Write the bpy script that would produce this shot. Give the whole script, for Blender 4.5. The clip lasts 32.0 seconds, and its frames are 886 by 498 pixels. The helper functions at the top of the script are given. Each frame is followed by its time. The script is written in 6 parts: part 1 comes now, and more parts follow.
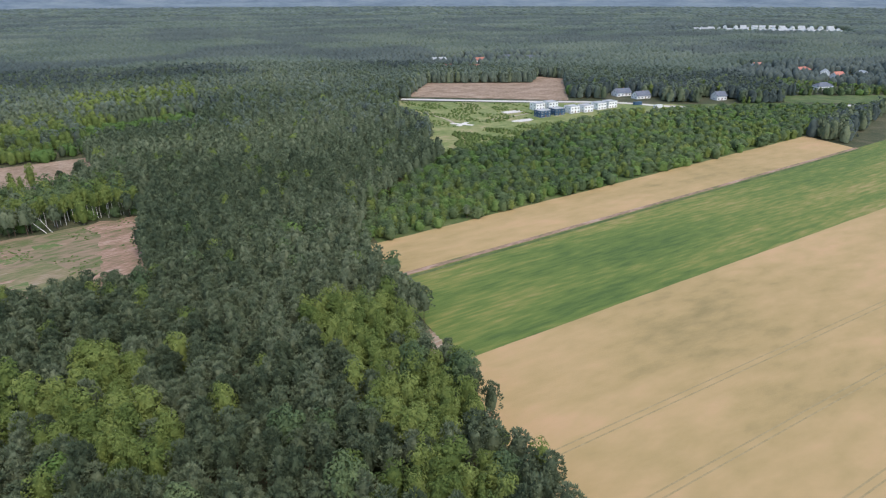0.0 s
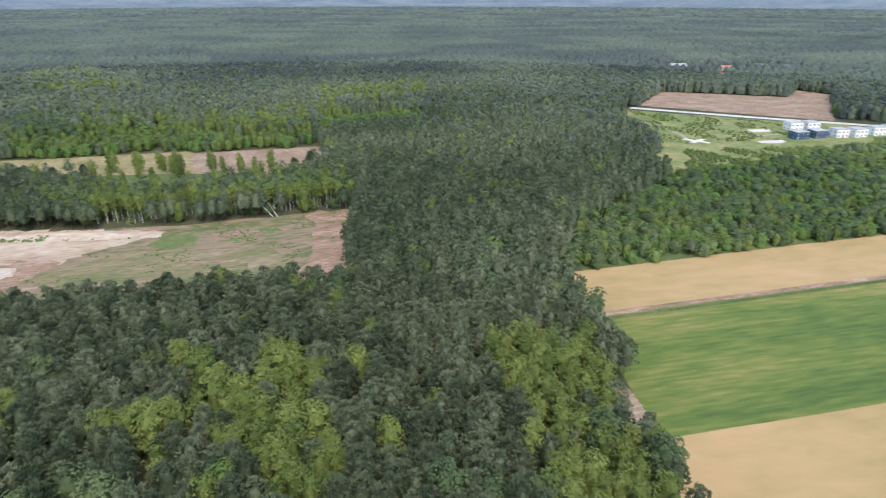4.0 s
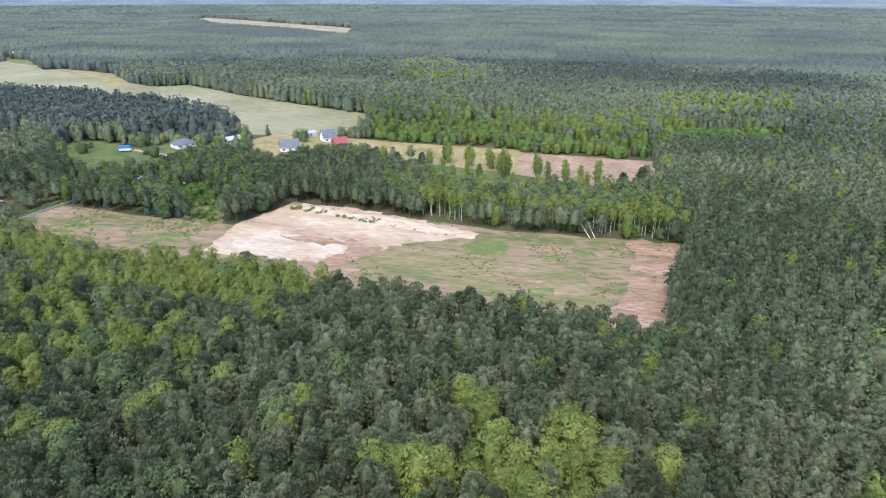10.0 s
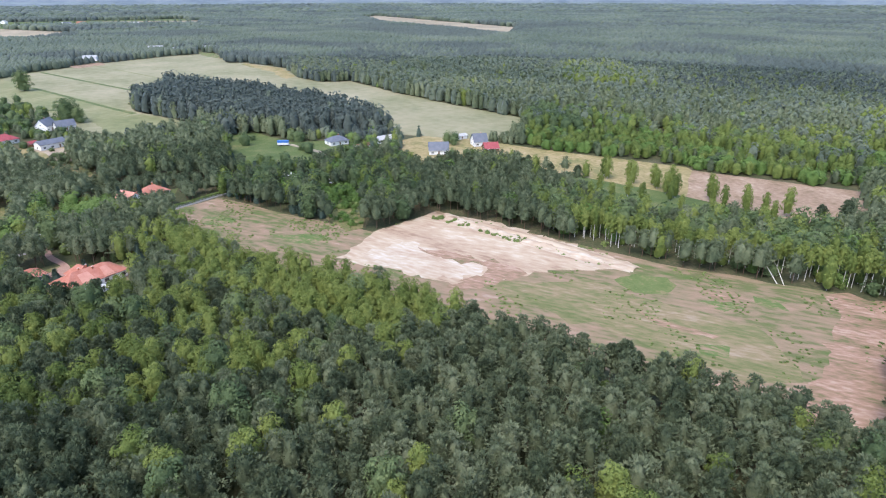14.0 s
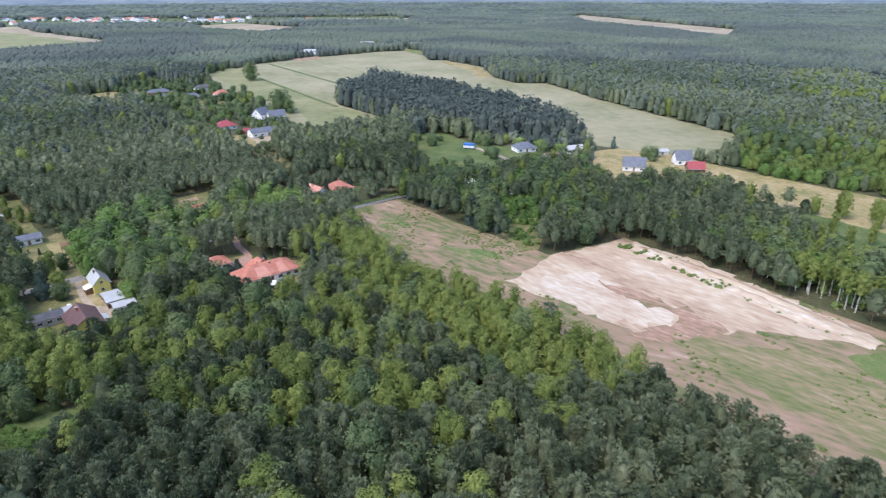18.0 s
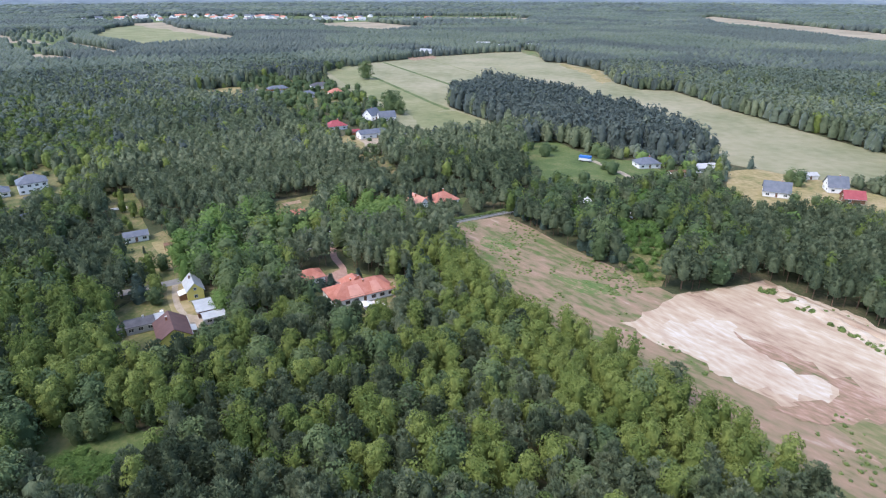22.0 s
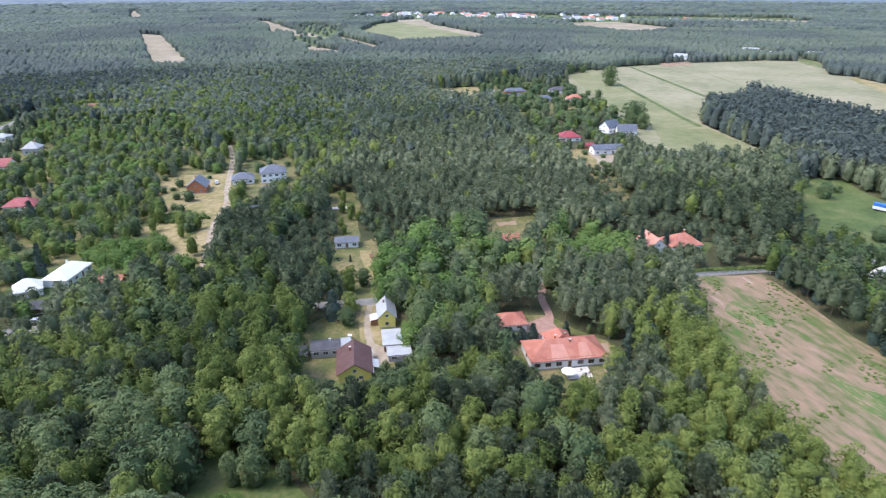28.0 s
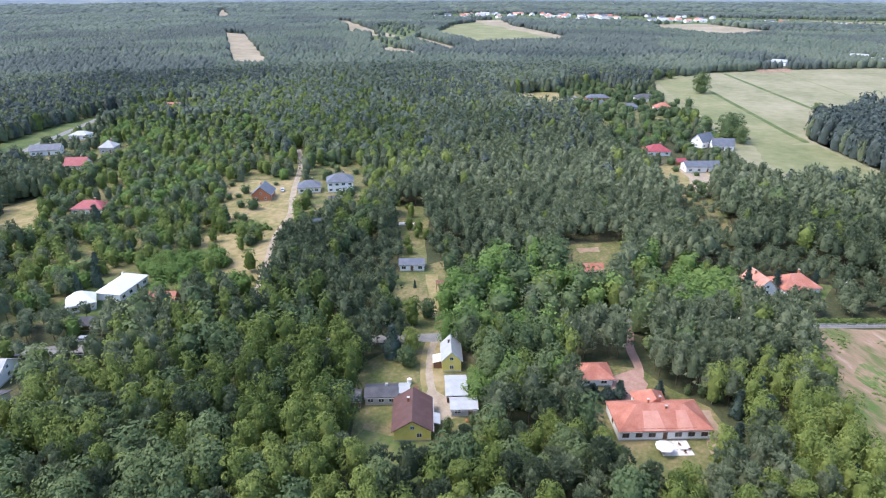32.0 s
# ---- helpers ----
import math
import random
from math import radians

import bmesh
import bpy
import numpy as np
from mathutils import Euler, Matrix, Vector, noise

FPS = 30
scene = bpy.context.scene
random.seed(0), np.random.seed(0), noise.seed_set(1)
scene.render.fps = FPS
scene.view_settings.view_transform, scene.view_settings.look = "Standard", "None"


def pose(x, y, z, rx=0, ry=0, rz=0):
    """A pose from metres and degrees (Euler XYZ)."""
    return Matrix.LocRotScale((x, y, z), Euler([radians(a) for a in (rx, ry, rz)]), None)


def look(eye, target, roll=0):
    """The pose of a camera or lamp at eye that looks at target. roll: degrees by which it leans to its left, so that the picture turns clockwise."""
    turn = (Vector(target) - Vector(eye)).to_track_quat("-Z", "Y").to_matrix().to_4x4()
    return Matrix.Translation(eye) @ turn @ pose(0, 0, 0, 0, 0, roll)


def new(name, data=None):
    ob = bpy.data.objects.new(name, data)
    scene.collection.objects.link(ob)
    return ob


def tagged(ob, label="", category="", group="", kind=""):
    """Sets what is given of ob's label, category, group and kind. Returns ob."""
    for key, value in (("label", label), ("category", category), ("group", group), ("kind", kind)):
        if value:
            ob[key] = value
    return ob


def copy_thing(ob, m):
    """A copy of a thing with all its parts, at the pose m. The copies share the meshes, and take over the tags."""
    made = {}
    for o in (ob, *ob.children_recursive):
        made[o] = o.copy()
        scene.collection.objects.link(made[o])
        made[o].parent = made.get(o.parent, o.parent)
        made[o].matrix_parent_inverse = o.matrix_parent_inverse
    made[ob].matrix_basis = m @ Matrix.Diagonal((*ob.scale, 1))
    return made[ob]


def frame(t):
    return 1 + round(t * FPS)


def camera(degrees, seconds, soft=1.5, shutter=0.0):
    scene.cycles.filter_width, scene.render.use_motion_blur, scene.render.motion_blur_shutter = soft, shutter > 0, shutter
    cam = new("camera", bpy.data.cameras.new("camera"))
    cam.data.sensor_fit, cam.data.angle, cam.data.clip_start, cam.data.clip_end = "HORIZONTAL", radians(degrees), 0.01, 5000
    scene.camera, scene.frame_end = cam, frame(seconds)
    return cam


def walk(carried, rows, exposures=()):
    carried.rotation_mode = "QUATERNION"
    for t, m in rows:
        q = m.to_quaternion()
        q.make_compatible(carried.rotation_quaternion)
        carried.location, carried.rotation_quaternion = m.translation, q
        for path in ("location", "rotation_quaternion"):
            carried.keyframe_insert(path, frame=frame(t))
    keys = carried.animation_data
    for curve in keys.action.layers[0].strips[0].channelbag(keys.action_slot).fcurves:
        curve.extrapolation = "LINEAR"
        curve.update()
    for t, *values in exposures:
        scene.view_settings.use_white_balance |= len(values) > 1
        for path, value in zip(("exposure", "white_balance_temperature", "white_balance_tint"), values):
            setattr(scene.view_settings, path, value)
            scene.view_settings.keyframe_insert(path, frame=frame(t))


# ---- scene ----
cam = camera(70.78, 32.0, soft=1.15, shutter=0.5)
# seconds, x, y, height, heading, pitch, roll
ROWS = [
    (0.0, 34.29, 43.27, 96.87, -2.32, -22.39, -0.10),
    (0.5, 34.39, 46.24, 96.89, -1.31, -22.38, -0.05),
    (1.0, 34.54, 49.25, 96.92, 0.20, -22.41, 0.00),
    (1.5, 34.63, 52.30, 96.97, 1.74, -22.47, 0.04),
    (2.0, 34.53, 55.32, 97.04, 4.15, -22.48, 0.04),
    (2.5, 34.19, 58.12, 97.11, 7.06, -22.47, 0.02),
    (4.5, 31.95, 67.67, 97.32, 22.87, -22.33, 0.01),
    (5.0, 31.16, 69.79, 97.39, 28.82, -22.32, 0.04),
    (5.5, 29.91, 71.76, 97.47, 35.21, -22.31, 0.02),
    (6.0, 28.34, 73.76, 97.52, 41.79, -22.32, -0.02),
    (6.5, 26.58, 75.79, 97.53, 45.73, -22.33, -0.06),
    (7.0, 24.66, 77.83, 97.52, 46.96, -22.35, -0.08),
    (7.5, 22.58, 79.85, 97.49, 46.97, -22.39, -0.07),
    (8.0, 20.40, 81.90, 97.44, 46.96, -22.43, -0.03),
    (8.5, 18.13, 83.97, 97.37, 46.97, -22.46, 0.01),
    (9.0, 15.80, 86.10, 97.28, 46.96, -22.51, 0.09),
    (9.5, 13.38, 88.24, 97.17, 46.96, -22.56, 0.16),
    (10.0, 10.86, 90.38, 97.05, 47.19, -22.55, 0.18),
    (10.5, 8.24, 92.50, 96.89, 48.84, -22.53, 0.16),
    (11.0, 5.57, 94.62, 96.72, 51.39, -22.55, 0.11),
    (11.5, 2.89, 96.72, 96.53, 54.32, -22.60, 0.03),
    (12.0, 0.12, 98.77, 96.37, 57.59, -22.58, -0.04),
    (12.5, -2.64, 100.68, 96.22, 59.92, -22.60, -0.08),
    (13.0, -5.42, 102.48, 96.11, 60.84, -22.61, -0.07),
    (13.5, -8.19, 104.07, 96.05, 61.14, -22.63, -0.05),
    (15.5, -18.93, 109.64, 95.99, 62.21, -22.70, 0.04),
    (16.0, -21.59, 110.90, 96.02, 65.19, -22.67, 0.02),
    (16.5, -24.23, 112.10, 96.06, 68.57, -22.67, -0.01),
    (17.0, -27.03, 113.22, 96.11, 72.08, -22.69, -0.07),
    (17.5, -29.90, 114.19, 96.16, 75.50, -22.70, -0.12),
    (18.0, -32.82, 115.02, 96.23, 78.80, -22.72, -0.13),
    (18.5, -35.75, 115.65, 96.29, 81.05, -22.74, -0.14),
    (19.0, -38.67, 116.12, 96.33, 82.42, -22.76, -0.11),
    (19.5, -41.59, 116.48, 96.37, 83.54, -22.74, -0.07),
    (20.0, -44.52, 116.71, 96.40, 84.69, -22.75, -0.06),
    (20.5, -47.39, 116.85, 96.42, 85.86, -22.76, -0.06),
    (21.0, -50.20, 116.88, 96.42, 86.99, -22.76, -0.05),
    (21.5, -53.03, 116.78, 96.40, 87.96, -22.76, -0.04),
    (22.0, -55.99, 116.68, 96.38, 88.87, -22.76, 0.01),
    (22.5, -59.05, 116.56, 96.36, 89.73, -22.76, 0.06),
    (23.0, -62.11, 116.46, 96.34, 90.55, -22.76, 0.06),
    (23.5, -65.12, 116.40, 96.34, 91.39, -22.77, 0.03),
    (24.0, -68.10, 116.29, 96.38, 92.22, -22.77, -0.00),
    (24.5, -71.03, 116.11, 96.46, 93.01, -22.78, -0.00),
    (26.5, -82.92, 114.84, 96.89, 100.06, -22.83, 0.05),
    (27.0, -85.80, 114.26, 96.99, 103.85, -22.86, -0.00),
    (27.5, -88.67, 113.49, 97.09, 107.28, -22.88, -0.06),
    (28.0, -91.52, 112.59, 97.17, 110.30, -22.86, -0.13),
    (28.5, -94.26, 111.60, 97.18, 113.16, -22.90, -0.19),
    (29.0, -96.92, 110.51, 97.16, 115.64, -22.90, -0.24),
    (29.5, -99.47, 109.32, 97.15, 116.76, -22.89, -0.26),
    (30.0, -101.98, 107.99, 97.15, 117.05, -22.89, -0.24),
    (30.5, -104.58, 106.56, 97.18, 117.07, -22.88, -0.18),
    (31.0, -107.38, 105.01, 97.23, 117.07, -22.88, -0.12),
    (31.5, -110.31, 103.36, 97.30, 117.04, -22.88, -0.09),
    (32.0, -113.34, 101.63, 97.37, 116.99, -22.84, -0.08),
]
EXPOSURES = [(0, 0.88, 6500, 10), (2, 0.96, 6500, 10), (5, 1.28, 6500, 10), (7, 1.42, 6480, 10.5), (10, 1.52, 6430, 11.5), (18, 1.34, 6250, 14), (24, 1.36, 6220, 13.5), (29, 1.56, 6300, 14), (32, 1.6, 6320, 14)]
walk(cam, [(t, pose(x, y, z, 90 + pitch, 0, yaw) @ pose(0, 0, 0, 0, 0, roll)) for t, x, y, z, yaw, pitch, roll in ROWS], EXPOSURES)

# ---- sky, sun ----
SUN_HEIGHT, SUN_FROM = 57.0, 150.0  # degrees above the horizon; compass angle it stands at, clockwise from +y
world = bpy.data.worlds.new("sky")
scene.world = world
world.use_nodes = True
wn = world.node_tree
sky = wn.nodes.new("ShaderNodeTexSky")
sky.sky_type, sky.sun_disc = "NISHITA", False
sky.sun_elevation, sky.sun_rotation = radians(SUN_HEIGHT), radians(SUN_FROM)
sky.air_density, sky.dust_density, sky.ozone_density = 1.0, 1.5, 1.0
wn.links.new(sky.outputs[0], wn.nodes["Background"].inputs[0])
wn.nodes["Background"].inputs[1].default_value = 0.15
sun_data = bpy.data.lights.new("sun", "SUN")
sun_data.energy, sun_data.angle, sun_data.color = 1.2, radians(24), (1.0, 0.95, 0.87)
sun = new("sun", sun_data)
az = radians(SUN_FROM)
sun.matrix_world = look((600 * math.sin(az) * math.cos(radians(SUN_HEIGHT)), 600 * math.cos(az) * math.cos(radians(SUN_HEIGHT)), 600 * math.sin(radians(SUN_HEIGHT))), (0, 0, 0))


# ---- materials ----
def mat(name, stops, scale=1.0, detail=6.0, rough=0.9, bump=0.0, bump_scale=20.0, second=None, metal=0.0, spec=0.3, jitter=0.0, tone=None, through_light=0.0, stretch=None, sheen=0.0):
    """A surface whose colour runs through stops (place, r, g, b) by noise of that scale (per metre); second: (scale, amount) of a finer grain."""
    m = bpy.data.materials.new(name)
    m.use_nodes = True
    nt = m.node_tree
    b = nt.nodes["Principled BSDF"]
    b.inputs["Roughness"].default_value, b.inputs["Metallic"].default_value = rough, metal
    b.inputs["Specular IOR Level"].default_value = spec
    # the blue sheen tint imitates haze on the far woods
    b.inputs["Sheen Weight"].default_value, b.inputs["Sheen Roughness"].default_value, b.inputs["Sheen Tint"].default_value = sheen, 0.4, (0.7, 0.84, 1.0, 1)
    co = nt.nodes.new("ShaderNodeTexCoord")
    n = nt.nodes.new("ShaderNodeTexNoise")
    n.inputs["Scale"].default_value, n.inputs["Detail"].default_value, n.inputs["Roughness"].default_value = scale, detail, 0.62
    if stretch:  # (angle, along, across): streaks that run along that angle
        mp = nt.nodes.new("ShaderNodeMapping")
        mp.vector_type = "TEXTURE"
        mp.inputs["Rotation"].default_value = (0, 0, radians(stretch[0]))
        mp.inputs["Scale"].default_value = (stretch[1], stretch[2], 1)
        nt.links.new(co.outputs["Object"], mp.inputs["Vector"])
        nt.links.new(mp.outputs[0], n.inputs["Vector"])
    else:
        nt.links.new(co.outputs["Object"], n.inputs["Vector"])
    value = n.outputs["Fac"]

    def add(a, c, factor):
        k = nt.nodes.new("ShaderNodeMath")
        k.operation, k.inputs[1].default_value = "MULTIPLY_ADD", factor
        nt.links.new(c, k.inputs[0])
        nt.links.new(a, k.inputs[2])
        o = nt.nodes.new("ShaderNodeMath")
        o.operation, o.inputs[1].default_value = "ADD", -0.5 * factor
        nt.links.new(k.outputs[0], o.inputs[0])
        return o.outputs[0]

    if second:
        f = nt.nodes.new("ShaderNodeTexNoise")
        f.inputs["Scale"].default_value, f.inputs["Detail"].default_value = second[0], 4.0
        nt.links.new(mp.outputs[0] if stretch else co.outputs["Object"], f.inputs["Vector"])
        value = add(value, f.outputs["Fac"], second[1])
    if jitter:
        info = nt.nodes.new("ShaderNodeObjectInfo")
        value = add(value, info.outputs["Random"], jitter)
    if tone:
        at = nt.nodes.new("ShaderNodeAttribute")
        at.attribute_name = "tone"
        value = add(value, at.outputs["Fac"], tone)
    ramp = nt.nodes.new("ShaderNodeValToRGB")
    el = ramp.color_ramp.elements
    while len(el) < len(stops):
        el.new(0.5)
    for e, (p, r, g, bl) in zip(el, stops):
        e.position, e.color = p, (r, g, bl, 1)
    nt.links.new(value, ramp.inputs[0])
    nt.links.new(ramp.outputs[0], b.inputs["Base Color"])
    if bump:
        bn = nt.nodes.new("ShaderNodeTexNoise")
        bn.inputs["Scale"].default_value, bn.inputs["Detail"].default_value = bump_scale, 5.0
        nt.links.new(co.outputs["Object"], bn.inputs["Vector"])
        bp = nt.nodes.new("ShaderNodeBump")
        bp.inputs["Strength"].default_value, bp.inputs["Distance"].default_value = bump, 0.3
        nt.links.new(bn.outputs["Fac"], bp.inputs["Height"])
        nt.links.new(bp.outputs[0], b.inputs["Normal"])
    if through_light:
        tr = nt.nodes.new("ShaderNodeBsdfTranslucent")
        nt.links.new(ramp.outputs[0], tr.inputs[0])
        mx = nt.nodes.new("ShaderNodeMixShader")
        mx.inputs[0].default_value = through_light
        nt.links.new(b.outputs[0], mx.inputs[1])
        nt.links.new(tr.outputs[0], mx.inputs[2])
        nt.links.new(mx.outputs[0], nt.nodes["Material Output"].inputs[0])
    return m


def leafy(name, dark, mid, light, sheen=0.0):
    return mat(name, [(0.12, *dark), (0.5, *mid), (0.88, *light)], 0.4, 3, 0.75, second=(2.4, 0.35), tone=0.8, spec=0.2, through_light=0.27, bump=0.5, bump_scale=4.0, sheen=sheen)


M = dict(
    floor=mat("forest_floor", [(0.3, 0.035, 0.045, 0.018), (0.5, 0.06, 0.065, 0.028), (0.7, 0.12, 0.1, 0.06)], 0.05, 8, second=(0.8, 0.5), bump=0.5, bump_scale=0.6),
    wheat=mat("ripe_wheat", [(0.26, 0.238, 0.18, 0.078), (0.42, 0.335, 0.24, 0.106), (0.56, 0.39, 0.27, 0.128), (0.7, 0.44, 0.285, 0.148), (0.84, 0.47, 0.29, 0.165)], 0.022, 9, second=(0.16, 0.45), bump=0.3, bump_scale=3, stretch=(28.6, 1.9, 0.8)),
    crop=mat("green_crop", [(0.28, 0.06, 0.1, 0.023), (0.45, 0.1, 0.142, 0.03), (0.58, 0.17, 0.178, 0.046), (0.74, 0.29, 0.215, 0.09)], 0.03, 9, second=(0.4, 0.6), stretch=(30.6, 4.5, 0.7), bump=0.5, bump_scale=1.5),
    ploughed=mat("bare_earth", [(0.28, 0.165, 0.118, 0.068), (0.45, 0.25, 0.172, 0.115), (0.6, 0.31, 0.222, 0.155), (0.76, 0.4, 0.315, 0.24)], 0.06, 9, second=(0.4, 0.6), bump=0.4, bump_scale=2),
    cleared=mat("cleared_ground", [(0.26, 0.075, 0.124, 0.030), (0.4, 0.128, 0.131, 0.056), (0.5, 0.210, 0.161, 0.098), (0.66, 0.277, 0.188, 0.131), (0.8, 0.360, 0.285, 0.225)], 0.055, 9, second=(0.3, 0.75), stretch=(37, 2.0, 0.7), bump=0.6, bump_scale=1.2),
    sand=mat("pale_sand", [(0.28, 0.259, 0.173, 0.122), (0.42, 0.36, 0.262, 0.186), (0.56, 0.425, 0.335, 0.242), (0.72, 0.5, 0.43, 0.35)], 0.06, 11, second=(0.4, 0.6), stretch=(30, 2.2, 0.7), bump=0.5, bump_scale=0.8),
    hay=mat("dry_meadow", [(0.28, 0.125, 0.14, 0.048), (0.44, 0.22, 0.185, 0.078), (0.58, 0.29, 0.23, 0.115), (0.74, 0.36, 0.285, 0.17)], 0.07, 9, second=(0.4, 0.6), bump=0.3, bump_scale=2),
    stubble=mat("pale_stubble", [(0.3, 0.2, 0.168, 0.11), (0.5, 0.27, 0.225, 0.155), (0.7, 0.34, 0.285, 0.205)], 0.01, 8, second=(0.08, 0.5)),
    pale=mat("pale_green_field", [(0.28, 0.155, 0.16, 0.08), (0.46, 0.215, 0.206, 0.118), (0.62, 0.262, 0.24, 0.15), (0.78, 0.31, 0.275, 0.185)], 0.014, 9, second=(0.12, 0.5), bump=0.2, bump_scale=2),
    pasture=mat("green_pasture", [(0.28, 0.125, 0.142, 0.058), (0.48, 0.178, 0.184, 0.086), (0.64, 0.222, 0.214, 0.112), (0.8, 0.27, 0.245, 0.15)], 0.02, 9, second=(0.15, 0.5), bump=0.2, bump_scale=2),
    grass=mat("meadow_grass", [(0.25, 0.043, 0.072, 0.019), (0.5, 0.081, 0.115, 0.034), (0.75, 0.162, 0.157, 0.068)], 0.08, 7, second=(0.8, 0.45), bump=0.5, bump_scale=1.5),
    tram=mat("trodden_grain", [(0.3, 0.243, 0.192, 0.091), (0.7, 0.335, 0.253, 0.132)], 0.4, 6, second=(2, 0.5)),
    turf=mat("fresh_turf", [(0.3, 0.075, 0.128, 0.034), (0.48, 0.112, 0.150, 0.049), (0.58, 0.19, 0.165, 0.085), (0.7, 0.277, 0.188, 0.131)], 0.14, 9, second=(0.7, 0.8), stretch=(37, 1.8, 0.7), bump=0.4, bump_scale=2),
    olive=mat("thin_weeds", [(0.3, 0.1, 0.125, 0.042), (0.46, 0.165, 0.155, 0.072), (0.58, 0.225, 0.175, 0.1), (0.74, 0.3, 0.24, 0.17)], 0.07, 9, second=(0.5, 0.7), stretch=(37, 2.2, 0.7), bump=0.5, bump_scale=1.5),
    lushmeadow=mat("lush_meadow", [(0.28, 0.09, 0.135, 0.036), (0.44, 0.15, 0.185, 0.055), (0.58, 0.225, 0.225, 0.09), (0.74, 0.33, 0.26, 0.15)], 0.04, 9, second=(0.25, 0.6), bump=0.4, bump_scale=1.5),
    freshgrass=mat("fresh_grass", [(0.3, 0.085, 0.125, 0.036), (0.55, 0.12, 0.15, 0.05), (0.75, 0.2, 0.17, 0.085)], 0.2, 8, second=(0.9, 0.6), bump=0.4, bump_scale=2),
    whitesand=mat("white_sand", [(0.3, 0.36, 0.262, 0.19), (0.46, 0.42, 0.335, 0.25), (0.6, 0.465, 0.395, 0.315), (0.76, 0.52, 0.475, 0.42)], 0.1, 11, second=(0.5, 0.7), stretch=(30, 2.0, 0.7), bump=0.5, bump_scale=1),
    redearth=mat("reddish_earth", [(0.32, 0.13, 0.131, 0.056), (0.42, 0.21, 0.145, 0.09), (0.56, 0.3, 0.19, 0.135), (0.72, 0.38, 0.275, 0.21)], 0.1, 9, second=(0.6, 0.7), stretch=(37, 2.0, 0.7), bump=0.5, bump_scale=1.2),
    yard=mat("worn_yard_grass", [(0.3, 0.064, 0.088, 0.024), (0.5, 0.128, 0.128, 0.048), (0.68, 0.240, 0.184, 0.096)], 0.12, 7, second=(0.9, 0.5), bump=0.5, bump_scale=1.5),
    asphalt=mat("worn_asphalt", [(0.3, 0.160, 0.156, 0.152), (0.7, 0.240, 0.232, 0.224)], 0.3, 6, 0.85, second=(4, 0.4)),
    gravel=mat("sandy_gravel", [(0.3, 0.259, 0.209, 0.144), (0.7, 0.396, 0.331, 0.259)], 0.3, 7, second=(3, 0.5), bump=0.4, bump_scale=3),
    paving=mat("reddish_paving", [(0.3, 0.27, 0.16, 0.125), (0.7, 0.37, 0.24, 0.195)], 0.5, 6, second=(4, 0.4)),
    concrete=mat("concrete", [(0.3, 0.336, 0.320, 0.296), (0.7, 0.480, 0.464, 0.432)], 0.4, 6, second=(4, 0.3)),
    paleslab=mat("pale_stone_slabs", [(0.3, 0.5, 0.46, 0.42), (0.7, 0.66, 0.62, 0.58)], 0.6, 6, second=(4, 0.4), jitter=0.3),
    bark=mat("pine_bark", [(0.3, 0.09, 0.06, 0.045), (0.7, 0.2, 0.12, 0.08)], 1.2, 5, second=(8, 0.4), bump=0.5, bump_scale=9),
    birchbark=mat("birch_bark", [(0.32, 0.12, 0.11, 0.1), (0.45, 0.5, 0.48, 0.44), (0.7, 0.66, 0.64, 0.6)], 2.2, 5, second=(9, 0.3)),
    pine=leafy("pine_needles", (0.06, 0.084, 0.047), (0.117, 0.145, 0.08), (0.192, 0.22, 0.13)),
    birch=leafy("birch_leaves", (0.07, 0.106, 0.027), (0.132, 0.174, 0.043), (0.208, 0.248, 0.068)),
    oak=leafy("broad_leaves", (0.058, 0.092, 0.042), (0.094, 0.136, 0.058), (0.148, 0.19, 0.08)),
    lime=leafy("bright_leaves", (0.076, 0.14, 0.034), (0.118, 0.192, 0.049), (0.176, 0.25, 0.076)),
    shrub=leafy("young_leaves", (0.1, 0.15, 0.042), (0.15, 0.2, 0.062), (0.21, 0.26, 0.092)),
    spruce=leafy("spruce_needles", (0.05, 0.08, 0.06), (0.08, 0.116, 0.09), (0.126, 0.166, 0.134)),
    # haze is painted into the two far kinds: bluer base colours, blue sheen
    farwood=leafy("hazed_woodland_leaves", (0.072, 0.098, 0.068), (0.11, 0.139, 0.097), (0.16, 0.19, 0.13), 0.22),
    farpine=leafy("hazed_pine_needles", (0.06, 0.08, 0.07), (0.088, 0.111, 0.096), (0.122, 0.146, 0.12), 0.14),
    # blue-grey haze is painted into the backdrop's base colour
    distance=mat("hazed_far_woods", [(0.3, 0.09, 0.12, 0.145), (0.5, 0.13, 0.165, 0.19), (0.7, 0.18, 0.21, 0.22)], 0.004, 9, second=(0.03, 0.6)),
    dead=mat("dead_twigs", [(0.3, 0.16, 0.13, 0.1), (0.7, 0.3, 0.26, 0.2)], 1, 4),
)


# ---- building helpers ----
def add_mesh(name, bm, material, parent=None, label=""):
    me = bpy.data.meshes.new(name)
    bm.to_mesh(me)
    bm.free()
    for k in material if isinstance(material, (list, tuple)) else [material]:
        me.materials.append(k)
    ob = new(name, me)
    ob.parent = parent
    if label:
        ob["label"] = label
    return ob


def part(name, bm, material, parent, label=""):
    return add_mesh(name, bm, material, parent, label)


def thing(name, x, y, angle=0.0, z=0.0):
    ob = new(name)
    ob.matrix_basis = pose(x, y, z, 0, 0, angle)
    return ob


